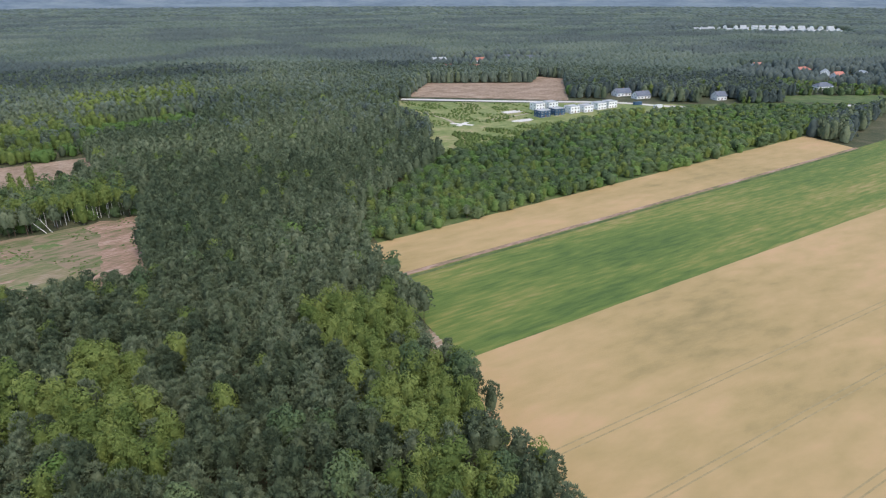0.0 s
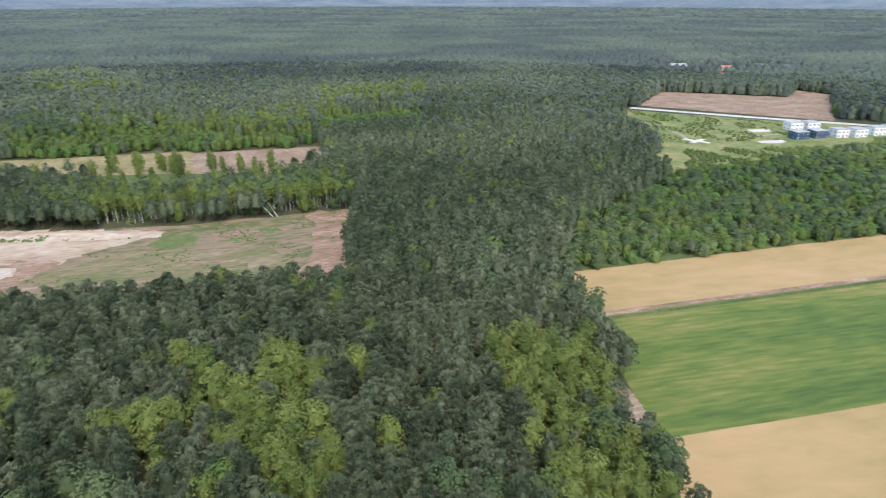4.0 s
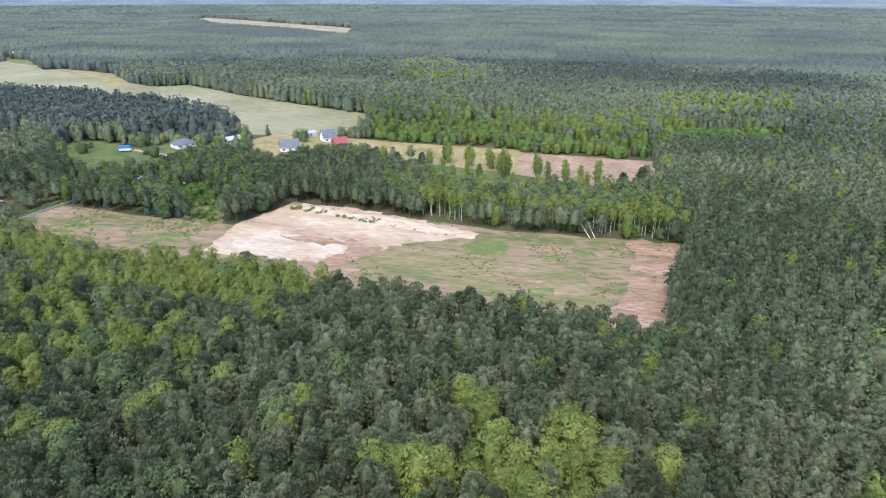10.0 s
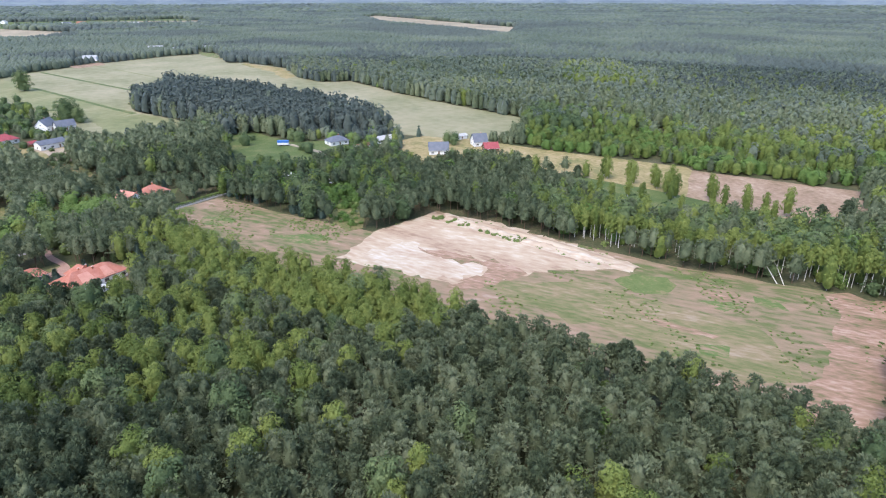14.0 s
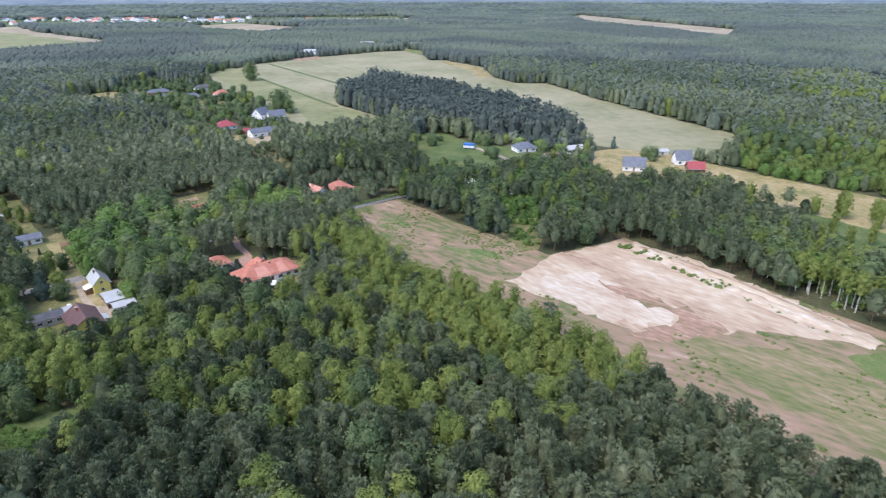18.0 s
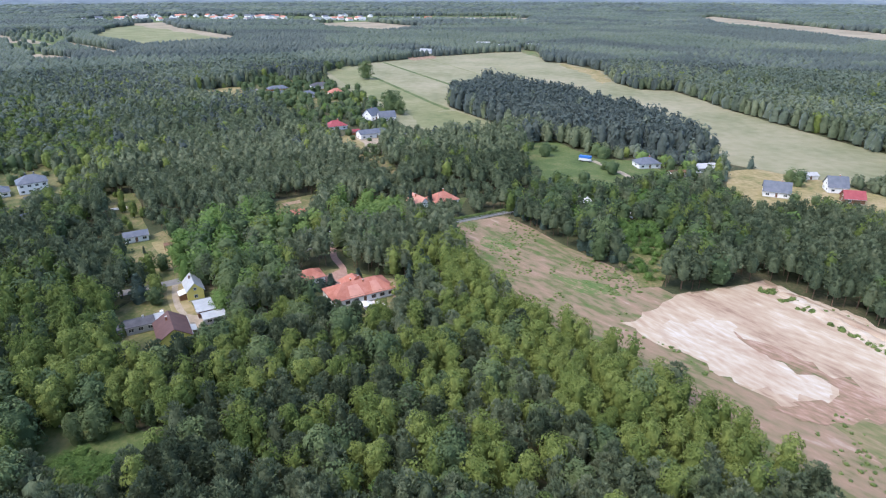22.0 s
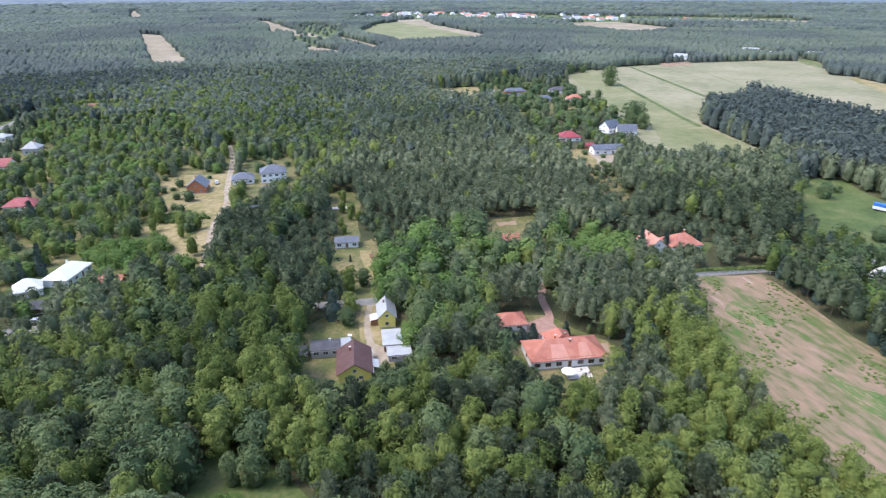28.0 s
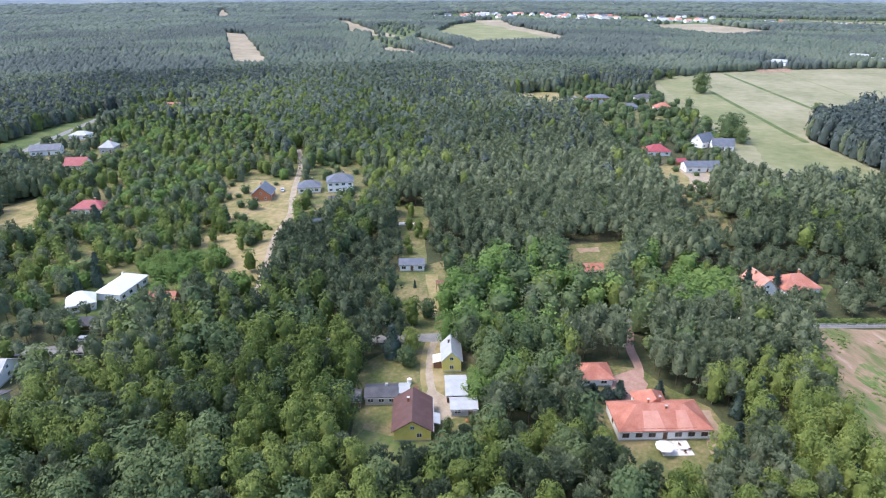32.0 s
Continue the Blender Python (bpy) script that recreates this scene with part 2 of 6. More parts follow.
def box(bm, x0, x1, y0, y1, z0, z1):
    vs = [bm.verts.new(p) for p in ((x0, y0, z0), (x1, y0, z0), (x1, y1, z0), (x0, y1, z0), (x0, y0, z1), (x1, y0, z1), (x1, y1, z1), (x0, y1, z1))]
    for f in ((3, 2, 1, 0), (4, 5, 6, 7), (0, 1, 5, 4), (1, 2, 6, 5), (2, 3, 7, 6), (3, 0, 4, 7)):
        bm.faces.new([vs[k] for k in f])
    return bm


def boxed(*a):
    return box(bmesh.new(), *a)


def inside(px, py, poly):
    """Which of the places (arrays) lie in the polygon."""
    res = np.zeros(len(px), bool)
    n = len(poly)
    for k in range(n):
        (xa, ya), (xb, yb) = poly[k], poly[(k + 1) % n]
        if ya == yb:
            continue
        hit = ((ya > py) != (yb > py)) & (px < (xb - xa) * (py - ya) / (yb - ya) + xa)
        res ^= hit
    return res


def near_line(px, py, line):
    """Distance of the places to a line of points."""
    best = np.full(len(px), 1e9)
    for (xa, ya), (xb, yb) in zip(line, line[1:]):
        dx, dy = xb - xa, yb - ya
        t = np.clip(((px - xa) * dx + (py - ya) * dy) / (dx * dx + dy * dy), 0, 1)
        best = np.minimum(best, np.hypot(px - xa - t * dx, py - ya - t * dy))
    return best


def rough_edge(poly, step, wobble, seed):
    """The polygon's outline cut into short pieces that wander a little."""
    rng = random.Random(seed)
    out = []
    for (xa, ya), (xb, yb) in zip(poly, poly[1:] + poly[:1]):
        n = max(1, int(math.hypot(xb - xa, yb - ya) / step))
        for k in range(n):
            w = wobble if k else 0.3 * wobble
            out.append((xa + (xb - xa) * k / n + rng.uniform(-w, w), ya + (yb - ya) * k / n + rng.uniform(-w, w)))
    return out


OPEN = []  # (outline, margin) where no trees stand
ROADS = []  # (line, half width)


def field(name, poly, material, z, label, category="field", wobble=0.8, step=9.0, clear=True, kind="structure"):
    if clear:
        OPEN.append(poly)
    bm = bmesh.new()
    vs = [bm.verts.new((x, y, z)) for x, y in rough_edge(poly, step, wobble, name)]
    f = bm.faces.new(vs)
    if f.normal.z < 0:
        f.normal_flip()
    bmesh.ops.triangulate(bm, faces=[f])
    bmesh.ops.recalc_face_normals(bm, faces=bm.faces)
    if sum(q.normal.z for q in bm.faces) < 0:
        bmesh.ops.reverse_faces(bm, faces=bm.faces)
    ob = add_mesh(name, bm, M[material])
    return tagged(ob, label, category, kind=kind)


def lane(name, line, half, material, z, label, category="road", clear=0.6, steps=6):
    """A way along a line, rounded at the bends."""
    if clear is not None:
        ROADS.append((line, half + clear))
    pts = []
    ext = [line[0]] + list(line) + [line[-1]]
    for k in range(1, len(ext) - 2):
        a, b, c, d = (np.array(ext[k + j], float) for j in (-1, 0, 1, 2))
        for s in range(steps):
            t = s / steps
            pts.append(0.5 * (2 * b + (c - a) * t + (2 * a - 5 * b + 4 * c - d) * t * t + (3 * b - a - 3 * c + d) * t ** 3))
    pts.append(np.array(line[-1], float))
    bm = bmesh.new()
    rng = random.Random(name)
    prev = None
    for k, p in enumerate(pts):
        q = pts[min(k + 1, len(pts) - 1)] - pts[max(k - 1, 0)]
        q = q / (np.hypot(*q) + 1e-9)
        w = half * rng.uniform(0.93, 1.07)
        pair = [bm.verts.new((p[0] - q[1] * w, p[1] + q[0] * w, z)), bm.verts.new((p[0] + q[1] * w, p[1] - q[0] * w, z))]
        if prev:
            bm.faces.new((prev[1], pair[1], pair[0], prev[0]))
        prev = pair
    return tagged(add_mesh(name, bm, M[material]), label, category, kind="structure")


# ---- ground ----
bm = bmesh.new()
R_GROUND = 7000
vs = [bm.verts.new((R_GROUND * math.cos(k * math.pi / 32), R_GROUND * math.sin(k * math.pi / 32), 0)) for k in range(64)]
bm.faces.new(vs)
tagged(add_mesh("ground", bm, M["floor"]), "dark woodland ground with moss and needles", "ground", kind="structure")

bm = bmesh.new()  # ring raised to stand in for flat woods past the clip distance
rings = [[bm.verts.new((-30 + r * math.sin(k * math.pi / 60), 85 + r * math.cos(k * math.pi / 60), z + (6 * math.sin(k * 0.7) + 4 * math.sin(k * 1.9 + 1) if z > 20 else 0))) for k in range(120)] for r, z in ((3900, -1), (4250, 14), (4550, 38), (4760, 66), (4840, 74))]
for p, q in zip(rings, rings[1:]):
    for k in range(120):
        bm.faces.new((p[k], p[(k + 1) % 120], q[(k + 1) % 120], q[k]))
tagged(add_mesh("backdrop", bm, M["distance"]), "raised backdrop for far flat woods, painted haze blue", "hills", kind="structure")
field("field_1", [(8, 280), (23, 249), (326, 442), (315, 481)], "wheat", 0.10, "narrow strip of ripe tan grain beside young trees", wobble=0.25)
field("field_2", [(23, 249), (45, 194), (260, 321), (640, 546), (610, 623), (326, 442)], "crop", 0.06, "patchy green crop strip between grain fields", wobble=0.12)
field("field_3", [(45, 194), (52, 162), (59, 144), (72, 90), (80, -10), (180, -120), (420, -60), (800, 250), (640, 546), (260, 321)], "wheat", 0.12, "wide ripe tan grain field", wobble=0.12)
lane("dirt_track_1", [(22, 250), (120, 312), (220, 375), (328, 443)], 1.3, "redearth", 0.16, "bare earth track between grain and crop", "track")
lane("balk_1", [(24.2, 247.6), (121.4, 309.6), (221.4, 372.6), (329.2, 440.8)], 0.9, "grass", 0.17, "narrow grassy balk beside an earth track", "balk", clear=None)
for k, (off, x0, x1) in enumerate(((0, 50, 420), (-21, 60, 420), (-42, 66, 420), (21, 48, 380), (-63, 70, 420))):
    for side in (-0.9, 0.9):
        c = math.cos(radians(28.6))
        lane("tramline_%d" % (2 * k + (side > 0) + 1), [(x, 143.5 + (x - 86.7) * math.tan(radians(28.6)) + (off + side) / c) for x in (x0, (x0 + x1) / 2, x1)], 0.22, "tram", 0.15, "faint wheel track through ripe grain", "track", clear=None)
field("field_21", [(32, 208), (37, 213), (46, 195), (46, 188), (42, 188)], "ploughed", 0.14, "small ploughed wedge beside the wood", wobble=0.3)
for k in range(9):
    lane("furrow_%d" % (k + 1), [(33.5 + k * 1.1, 207 - k * 2.0), (38.5 + k * 1.0, 210.5 - k * 2.1)], 0.35, "gravel", 0.15, "pale furrow in ploughed ground", "furrow", clear=None)
field("field_4", [(24, 678), (180, 649), (213, 809), (183, 832), (166, 776), (47, 778)], "ploughed", 0.25, "bare brown field before a dark wood")
field("field_5", [(14, 651), (110, 640), (272, 622), (300, 585), (197, 568), (97, 466), (52, 429), (36, 445), (47, 506), (20, 560)], "lushmeadow", 0.15, "green meadow round a building site", wobble=3)
field("field_6", [(401, 666), (620, 660), (560, 600), (381, 626)], "grass", 0.2, "bright green meadow", wobble=3)
CLEARED = [(-325, 150), (-286, 172), (-244, 199), (-255, 236), (-193, 266), (-161, 281), (-98, 325), (-60, 243), (-99, 225), (-146, 194), (-190, 176), (-233, 141), (-272, 128), (-312, 122)]
SANDY = [(-254, 235), (-193, 264), (-161, 272), (-168, 257), (-177, 235), (-181, 204), (-205, 190), (-225, 175), (-243, 200)]
field("cleared_plot", CLEARED, "cleared", 0.06,
      "felled plot of reddish bare earth with green patches", "plot", wobble=0.8)
field("sand_patch", SANDY, "sand", 0.12, "pale bare sand patch in a felled plot", "sand", wobble=2.2, step=3.5, clear=False)
field("weedy_ground", [(-179, 208), (-173, 225), (-164, 247), (-146, 253), (-127, 262), (-112, 271), (-92, 262), (-86, 255), (-94, 243), (-123, 233), (-160, 215)], "olive", 0.085, "olive weeds and thin grass on felled ground", "weeds", wobble=3.0, step=6, clear=False)
field("turf_patch_1", [(-158, 256), (-158, 266), (-150, 274), (-144, 272), (-141, 262), (-147, 255)], "freshgrass", 0.10, "low green weeds on felled ground", "weeds", wobble=0.9, step=3.0, clear=False)
field("turf_patch_2", [(-132, 268), (-127, 278), (-121, 278), (-123, 270)], "turf", 0.10, "low green weeds on felled ground", "weeds", wobble=0.9, step=3.0, clear=False)
field("turf_patch_3", [(-126, 288), (-120, 292), (-113, 289), (-122, 284)], "turf", 0.10, "low green weeds on felled ground", "weeds", wobble=0.9, step=3.0, clear=False)
field("turf_patch_6", [(-114, 246), (-108, 254), (-104, 248), (-109, 243)], "turf", 0.10, "low green weeds on felled ground", "weeds", wobble=0.9, step=3.0, clear=False)
field("pale_earth_patch_1", [(-135, 277), (-127, 283), (-126, 278), (-131, 274)], "redearth", 0.104, "pale churned earth", "earth", wobble=0.8, step=2.5, clear=False)
field("pale_earth_patch_2", [(-138, 246), (-128, 248), (-121, 252), (-113, 256), (-113, 253), (-127, 245)], "redearth", 0.104, "pale churned earth", "earth", wobble=0.9, step=2.5, clear=False)
field("turf_patch_4", [(-262, 160), (-252, 178), (-243, 183), (-246, 166)], "turf", 0.10, "low green weeds on felled ground", "weeds", wobble=0.95, step=3.2, clear=False)
field("turf_patch_5", [(-300, 140), (-288, 152), (-280, 146), (-290, 136)], "turf", 0.10, "low green weeds on felled ground", "weeds", wobble=0.95, step=3.2, clear=False)
field("white_sand_patch_1", [(-224, 186), (-228, 206), (-209, 214), (-191, 223), (-184, 216), (-187, 205), (-198, 192), (-211, 186)], "whitesand", 0.16, "whitish disturbed sand", "sand", wobble=2.4, step=2.2, clear=False)
field("white_sand_patch_2", [(-246, 240), (-226, 253), (-194, 263), (-165, 272), (-163, 264), (-174, 255), (-193, 253), (-220, 245)], "whitesand", 0.16, "whitish disturbed sand", "sand", wobble=1.8, step=2.2, clear=False)
field("red_earth_patch_1", [(-219, 208), (-206, 219), (-183, 232), (-176, 229), (-176, 214), (-181, 200), (-183, 216), (-190, 222), (-206, 212)], "redearth", 0.165, "reddish disturbed earth on sand", "earth", wobble=2.2, step=2.2, clear=False)
field("red_earth_patch_2", [(-99, 325), (-77, 289), (-62, 246), (-76, 241), (-86, 262), (-98, 288), (-114, 314)], "redearth", 0.11, "reddish bare earth along the wood's edge", "earth", wobble=2.2, step=4, clear=False)
field("field_7", [(-246, 397), (-176, 441), (-148, 397), (-160, 372), (-213, 355)], "ploughed", 0.1, "bare reddish plot behind birches")
field("field_8", [(-378, 287), (-400, 305), (-374, 330), (-334, 350), (-253, 400), (-246, 397), (-213, 355), (-262, 335), (-320, 305)], "hay", 0.08, "dry yellow meadow behind houses")
field("field_9", [(-404, 391), (-424, 403), (-495, 387), (-589, 371), (-692, 362), (-701, 331), (-749, 318), (-850, 332), (-945, 300), (-954, 278), (-1110, 290), (-1099, 224), (-1033, 124), (-953, 38), (-859, -10), (-784, -8), (-678, 42),
      (-618, 68), (-530, 90), (-480, 118), (-478, 165), (-512, 176), (-606, 133), (-650, 136), (-746, 180), (-626, 257), (-488, 289), (-412, 292), (-390, 312), (-370, 335), (-369, 366)], "pale", 0.25, "wide pale green field round a dark copse", wobble=1.0)
field("field_strip_1", [(-864, -14), (-921, 8), (-808, 50), (-598, 134), (-560, 104), (-690, 44)], "pasture", 0.262, "greener pasture strip of a pale field", wobble=0.8)
field("field_strip_2", [(-574, 102), (-588, 138), (-535, 162), (-508, 168), (-484, 155), (-490, 124), (-533, 106)], "pasture", 0.266, "green grass strip before a copse", wobble=1.5)
field("field_strip_3", [(-1154, 263), (-1110, 288), (-1010, 283), (-1069, 266)], "turf", 0.27, "bright green plot in a pale field", wobble=1.0)
field("field_strip_4", [(-921, 288), (-940, 298), (-850, 328), (-757, 316), (-744, 303), (-830, 305)], "hay", 0.262, "brownish bare edge of a pale field", wobble=3)
field("field_strip_5", [(-1011, 81), (-1047, 121), (-1008, 126), (-980, 92)], "redearth", 0.27, "bare yard in a pale field", wobble=1.5)
lane("field_track_1", [(-808, 49), (-700, 90), (-631, 116), (-592, 132)], 2.2, "grass", 0.28, "dark grassy balk across a pale field", "track", clear=None)
lane("field_track_2", [(-956, 52), (-835, 100), (-738, 139)], 2.4, "grass", 0.28, "dark grassy balk across a pale field", "track", clear=None)
lane("field_track_3", [(-1008, 112), (-900, 150), (-790, 186), (-745, 184)], 1.4, "pasture", 0.276, "faint strip edge across a pale field", "track", clear=None)
field("field_10", [(-2218, 982), (-2403, 1122), (-1462, 1131), (-1196, 919), (-1413, 920), (-1657, 908), (-1789, 888)], "stubble", 0.6, "far tan grain field", wobble=8, step=60)
field("field_11", [(-1426, -586), (-1737, -690), (-1952, -686), (-1740, -555), (-1534, -385), (-1417, -278), (-1277, -257), (-1178, -363), (-1325, -518)], "pasture", 0.6, "far green meadow", wobble=8, step=60)
field("field_12", [(-1959, -241), (-2065, -78), (-1763, 129), (-1545, 6), (-1717, -130)], "stubble", 0.6, "far tan grain field", wobble=8, step=60)
field("field_13", [(-2397, 159), (-2305, 461), (-2016, 407), (-2125, 168)], "stubble", 0.6, "far tan grain field", wobble=8, step=60)
field("field_14", [(-1234, -1032), (-1213, -948), (-822, -541), (-756, -487), (-738, -524)], "stubble", 0.5, "dry felled strip through woods", wobble=4, step=30)
field("field_15", [(-1322, -571), (-1099, -363), (-1023, -351), (-1197, -510)], "stubble", 0.5, "far dry field strip", wobble=6, step=40)
field("field_16", [(-682, -136), (-731, -85), (-648, -49), (-621, -43), (-626, -80)], "hay", 0.3, "dry brown field behind woods", wobble=2, step=20)
field("field_17", [(-310, -295), (-340, -348), (-396, -373), (-469, -387), (-439, -345), (-379, -328), (-329, -304)], "grass", 0.2, "mown meadow beside a road", wobble=2, step=20)
field("field_18", [(-2355, 3985), (-2900, 4700), (-2162, 4900), (-1750, 4500)], "stubble", 1.0, "far pale field at the skyline", wobble=20, step=200)

field("field_19", [(-2480, -1020), (-2060, -1000), (-1990, -260), (-2240, 430), (-2480, 430)], "grass", 0.45, "meadows round a far village", wobble=10, step=80)
field("field_22", [(-1950, -754), (-2048, -675), (-1790, -544), (-1433, -278), (-1372, -286), (-1672, -514)], "stubble", 0.66, "tan stubble edge of a far meadow", wobble=8, step=50)
field("field_23", [(-1096, -522), (-1020, -399), (-946, -368), (-938, -414)], "stubble", 0.5, "far dry field strip", wobble=5, step=40)
field("field_24", [(-1639, -965), (-1559, -886), (-1267, -696), (-1306, -742)], "stubble", 0.5, "far dry field", wobble=6, step=50)
field("field_25", [(-1523, -818), (-1686, -856), (-1492, -643), (-1038, -457), (-1086, -538)], "grass", 0.48, "far rough meadow with bushes", wobble=8, step=50)
field("field_26", [(-1783, -1131), (-1802, -1091), (-1466, -780), (-1250, -560), (-1323, -717)], "stubble", 0.54, "far dry field strip", wobble=5, step=40)
field("field_27", [(-2301, -2143), (-2377, -2150), (-1764, -1528), (-1689, -1508)], "stubble", 0.5, "far felled strip through woods", wobble=5, step=60)
field("sparse_ground", [(-442, 68), (-450, 85), (-384, 102), (-355, 100), (-381, 79)], "yard", 0.09, "rough dry ground with scattered young pines", "clearing", wobble=2)
field("young_stand_ground", [(12, 300), (23, 276), (315, 478), (470, 598), (380, 624), (272, 620), (197, 566), (97, 464), (52, 427)], "grass", 0.05, "rough green grass under young trees", "ground", wobble=2, clear=False)
field("village_ground", [(-200, -100), (-215, -75), (-260, -60), (-330, -62), (-400, -70), (-480, -250), (-420, -330), (-345, -300), (-280, -200)], "yard", 0.03, "worn grass under scattered garden trees", "ground", wobble=3, clear=False)
field("field_20", [(740, 1690), (1060, 1540), (1190, 1770), (900, 1890)], "grass", 0.45, "meadow round a far white estate", wobble=6, step=60)

# clearings and gardens
field("garden_1", [(-290, -9), (-312, 4), (-302, 8), (-289, 14), (-259, 28), (-253, 14), (-271, 2)], "yard", 0.074, "rough lawn with worn ground round a grey summer house", "lawn", wobble=1)
field("worn_path", [(-295, 2), (-297, 6), (-268, 21), (-267, 19)], "hay", 0.1, "worn brown strip of ground across a lawn", "path", wobble=0.8, step=4, clear=False)
field("garden_2", [(-359, -50), (-362, -33), (-303, -2), (-304, -13)], "yard", 0.077, "small grassy clearing", "lawn", wobble=1)
field("garden_3", [(-344, 37), (-359, 58), (-340, 64), (-314, 66), (-306, 62), (-306, 48)], "yard", 0.081, "dry grass clearing among trees", "clearing", wobble=1.5)
field("brush_heap_ground", [(-344, 44), (-349, 52), (-344, 54), (-340, 47)], "ploughed", 0.1, "brown brushwood litter in a clearing", "litter", wobble=1, step=3, clear=False)
field("garden_4", [(-344, -146), (-358, -141), (-369, -118), (-347, -98), (-293, -61), (-282, -80)], "hay", 0.084, "dry bare yard round an unfinished house", "yard", wobble=1.5)
field("garden_5", [(-355, -101), (-397, -128), (-417, -109), (-371, -74), (-338, -55), (-326, -76)], "yard", 0.088, "dry lawn round a white house", "lawn", wobble=1.5)
field("garden_6", [(-255, -78), (-286, -99), (-302, -74), (-260, -41), (-251, -70)], "hay", 0.091, "dry yellow clearing beside a track", "clearing", wobble=1.5)
field("garden_7", [(-256, 22), (-248, 44), (-224, 58), (-206, 54), (-198, 46), (-200, 33), (-222, 20), (-236, 14)], "yard", 0.095, "worn yard grass between small houses", "yard", wobble=1)
field("garden_8", [(-264, 72), (-268, 84), (-262, 92), (-258, 103), (-247, 110), (-236, 107), (-222, 104), (-221, 92), (-226, 84), (-246, 74)], "yard", 0.098, "garden lawn round the tiled house", "lawn", wobble=1)
field("bare_garden_strip", [(-256, 101), (-257, 103), (-246, 109), (-240, 105)], "ploughed", 0.1, "bare sandy strip beside the tiled house", "ground", wobble=0.8, step=3, clear=False)
field("forecourt", [(-260, 77.5), (-266.8, 82.4), (-261.5, 87.2), (-254, 87), (-248.6, 83.2), (-250.4, 79.8)], "paving", 0.13, "reddish paved forecourt between house and garage", "forecourt", wobble=0.2, clear=False)
field("garden_9", [(-183, 27), (-178, 44), (-172, 56), (-164, 56), (-150, 54), (-153, 40), (-164, 29), (-174, 24)], "grass", 0.102, "rough grass clearing with low bushes", "clearing", wobble=1.5)
field("bare_clearing_ground", [(-171, 38.6), (-176, 44), (-171, 52), (-166, 54), (-160, 50), (-166, 46)], "ploughed", 0.1, "bare brown ground in a clearing", "ground", wobble=1, step=3, clear=False)
field("garden_10", [(-487, 51), (-505, 63), (-487, 85), (-424, 86), (-430, 63)], "hay", 0.105, "dry yard before a grey roofed house", "yard", wobble=1.5)
field("garden_11", [(-466, 178), (-471, 202), (-426, 217), (-420, 240), (-392, 252), (-380, 238), (-354, 226), (-343, 200), (-384, 170)], "grass", 0.109, "grassy yard with a sandy drive", "yard", wobble=1.5)
field("garden_12", [(-205, -95), (-243, -100), (-250, -75), (-225, -70)], "grass", 0.112, "mown lawn round a white house", "lawn", wobble=1.5)
field("garden_13", [(-731, -85), (-800, -60), (-760, -26), (-704, 43), (-600, 45), (-575, -18)], "yard", 0.116, "gardens of a small settlement", "lawn", wobble=3)
field("garden_14", [(-325, 105), (-345, 112), (-352, 135), (-330, 130)], "grass", 0.119, "front garden of a tiled house", "lawn", wobble=1)

field("garden_15", [(-213, 300), (-190, 314), (-166, 342), (-140, 362), (-146, 392), (-160, 372), (-213, 355), (-262, 335), (-292, 310), (-240, 306)], "grass", 0.122, "rough grass with slender trees", "clearing", wobble=1.5)
field("garden_16", [(-286, 190), (-295, 208), (-271, 207), (-250, 197), (-249, 189), (-268, 187)], "yard", 0.126, "dry clearing with bushes", "clearing", wobble=1.5)
field("garden_17", [(-216, 62), (-206, 54), (-198, 46), (-203, 30), (-212, 30)], "grass", 0.130, "small grass plot before the yellow house", "lawn", wobble=1, clear=False)
field("garden_18", [(-232, -150), (-262, -172), (-290, -215), (-270, -215), (-240, -178)], "hay", 0.133, "dry clearing with scattered trees", "clearing", wobble=2)
field("garden_19", [(-395, 282), (-401, 304), (-377, 328), (-340, 305), (-306, 283), (-309, 270), (-337, 262)], "hay", 0.14, "dry mown grass round white houses", "lawn", wobble=1.5)
field("drive_apron", [(-487, 62), (-494, 70), (-470, 90), (-440, 88), (-445, 78), (-470, 72)], "gravel", 0.15, "pale gravel apron before a barn", "yard", wobble=1, clear=False)
field("sandy_yard", [(-234, 36), (-232, 43), (-226, 47), (-223, 45), (-227, 38)], "gravel", 0.121, "worn sandy yard between houses", "yard", wobble=1.2, clear=False)
bm = bmesh.new()
br = random.Random(21)
rows = []
for k in range(61):
    t = k / 60
    x, y = -249 + 88 * t, 235.5 + 33 * t - 2.5 * math.sin(3.1 * t)
    e = min(1.0, 6 * t, 5 * (1 - t)) ** 0.5
    h = e * (0.9 + 0.5 * math.sin(k * 0.9) * math.sin(k * 0.37) + br.uniform(-0.15, 0.15))
    rows.append([bm.verts.new((x + 0.35 * d + br.uniform(-0.25, 0.25), y - 0.94 * d + br.uniform(-0.25, 0.25), 0.1 + max(0.0, h * f + br.uniform(-0.05, 0.12) * e))) for d, f in ((-3.4, 0), (-2.2, 0.5), (-1.0, 0.95), (0.2, 1.0), (1.2, 0.7), (2.3, 0.3), (3.6, 0))])
for p, q in zip(rows, rows[1:]):
    for k in range(6):
        bm.faces.new((p[k], p[k + 1], q[k + 1], q[k]))
tagged(add_mesh("spoil_bank", bm, M["whitesand"]), "low bank of whitish spoil along bare sand", "bank", kind="structure")
lane("road_1", [(-120, -190), (-160, -135), (-193, -82), (-232, -19), (-259, 29), (-292, 75), (-313, 119), (-329, 150), (-350, 190), (-374, 228), (-390, 262)], 2.4, "asphalt", 0.14, "pale worn asphalt lane through the village", clear=-1.0)
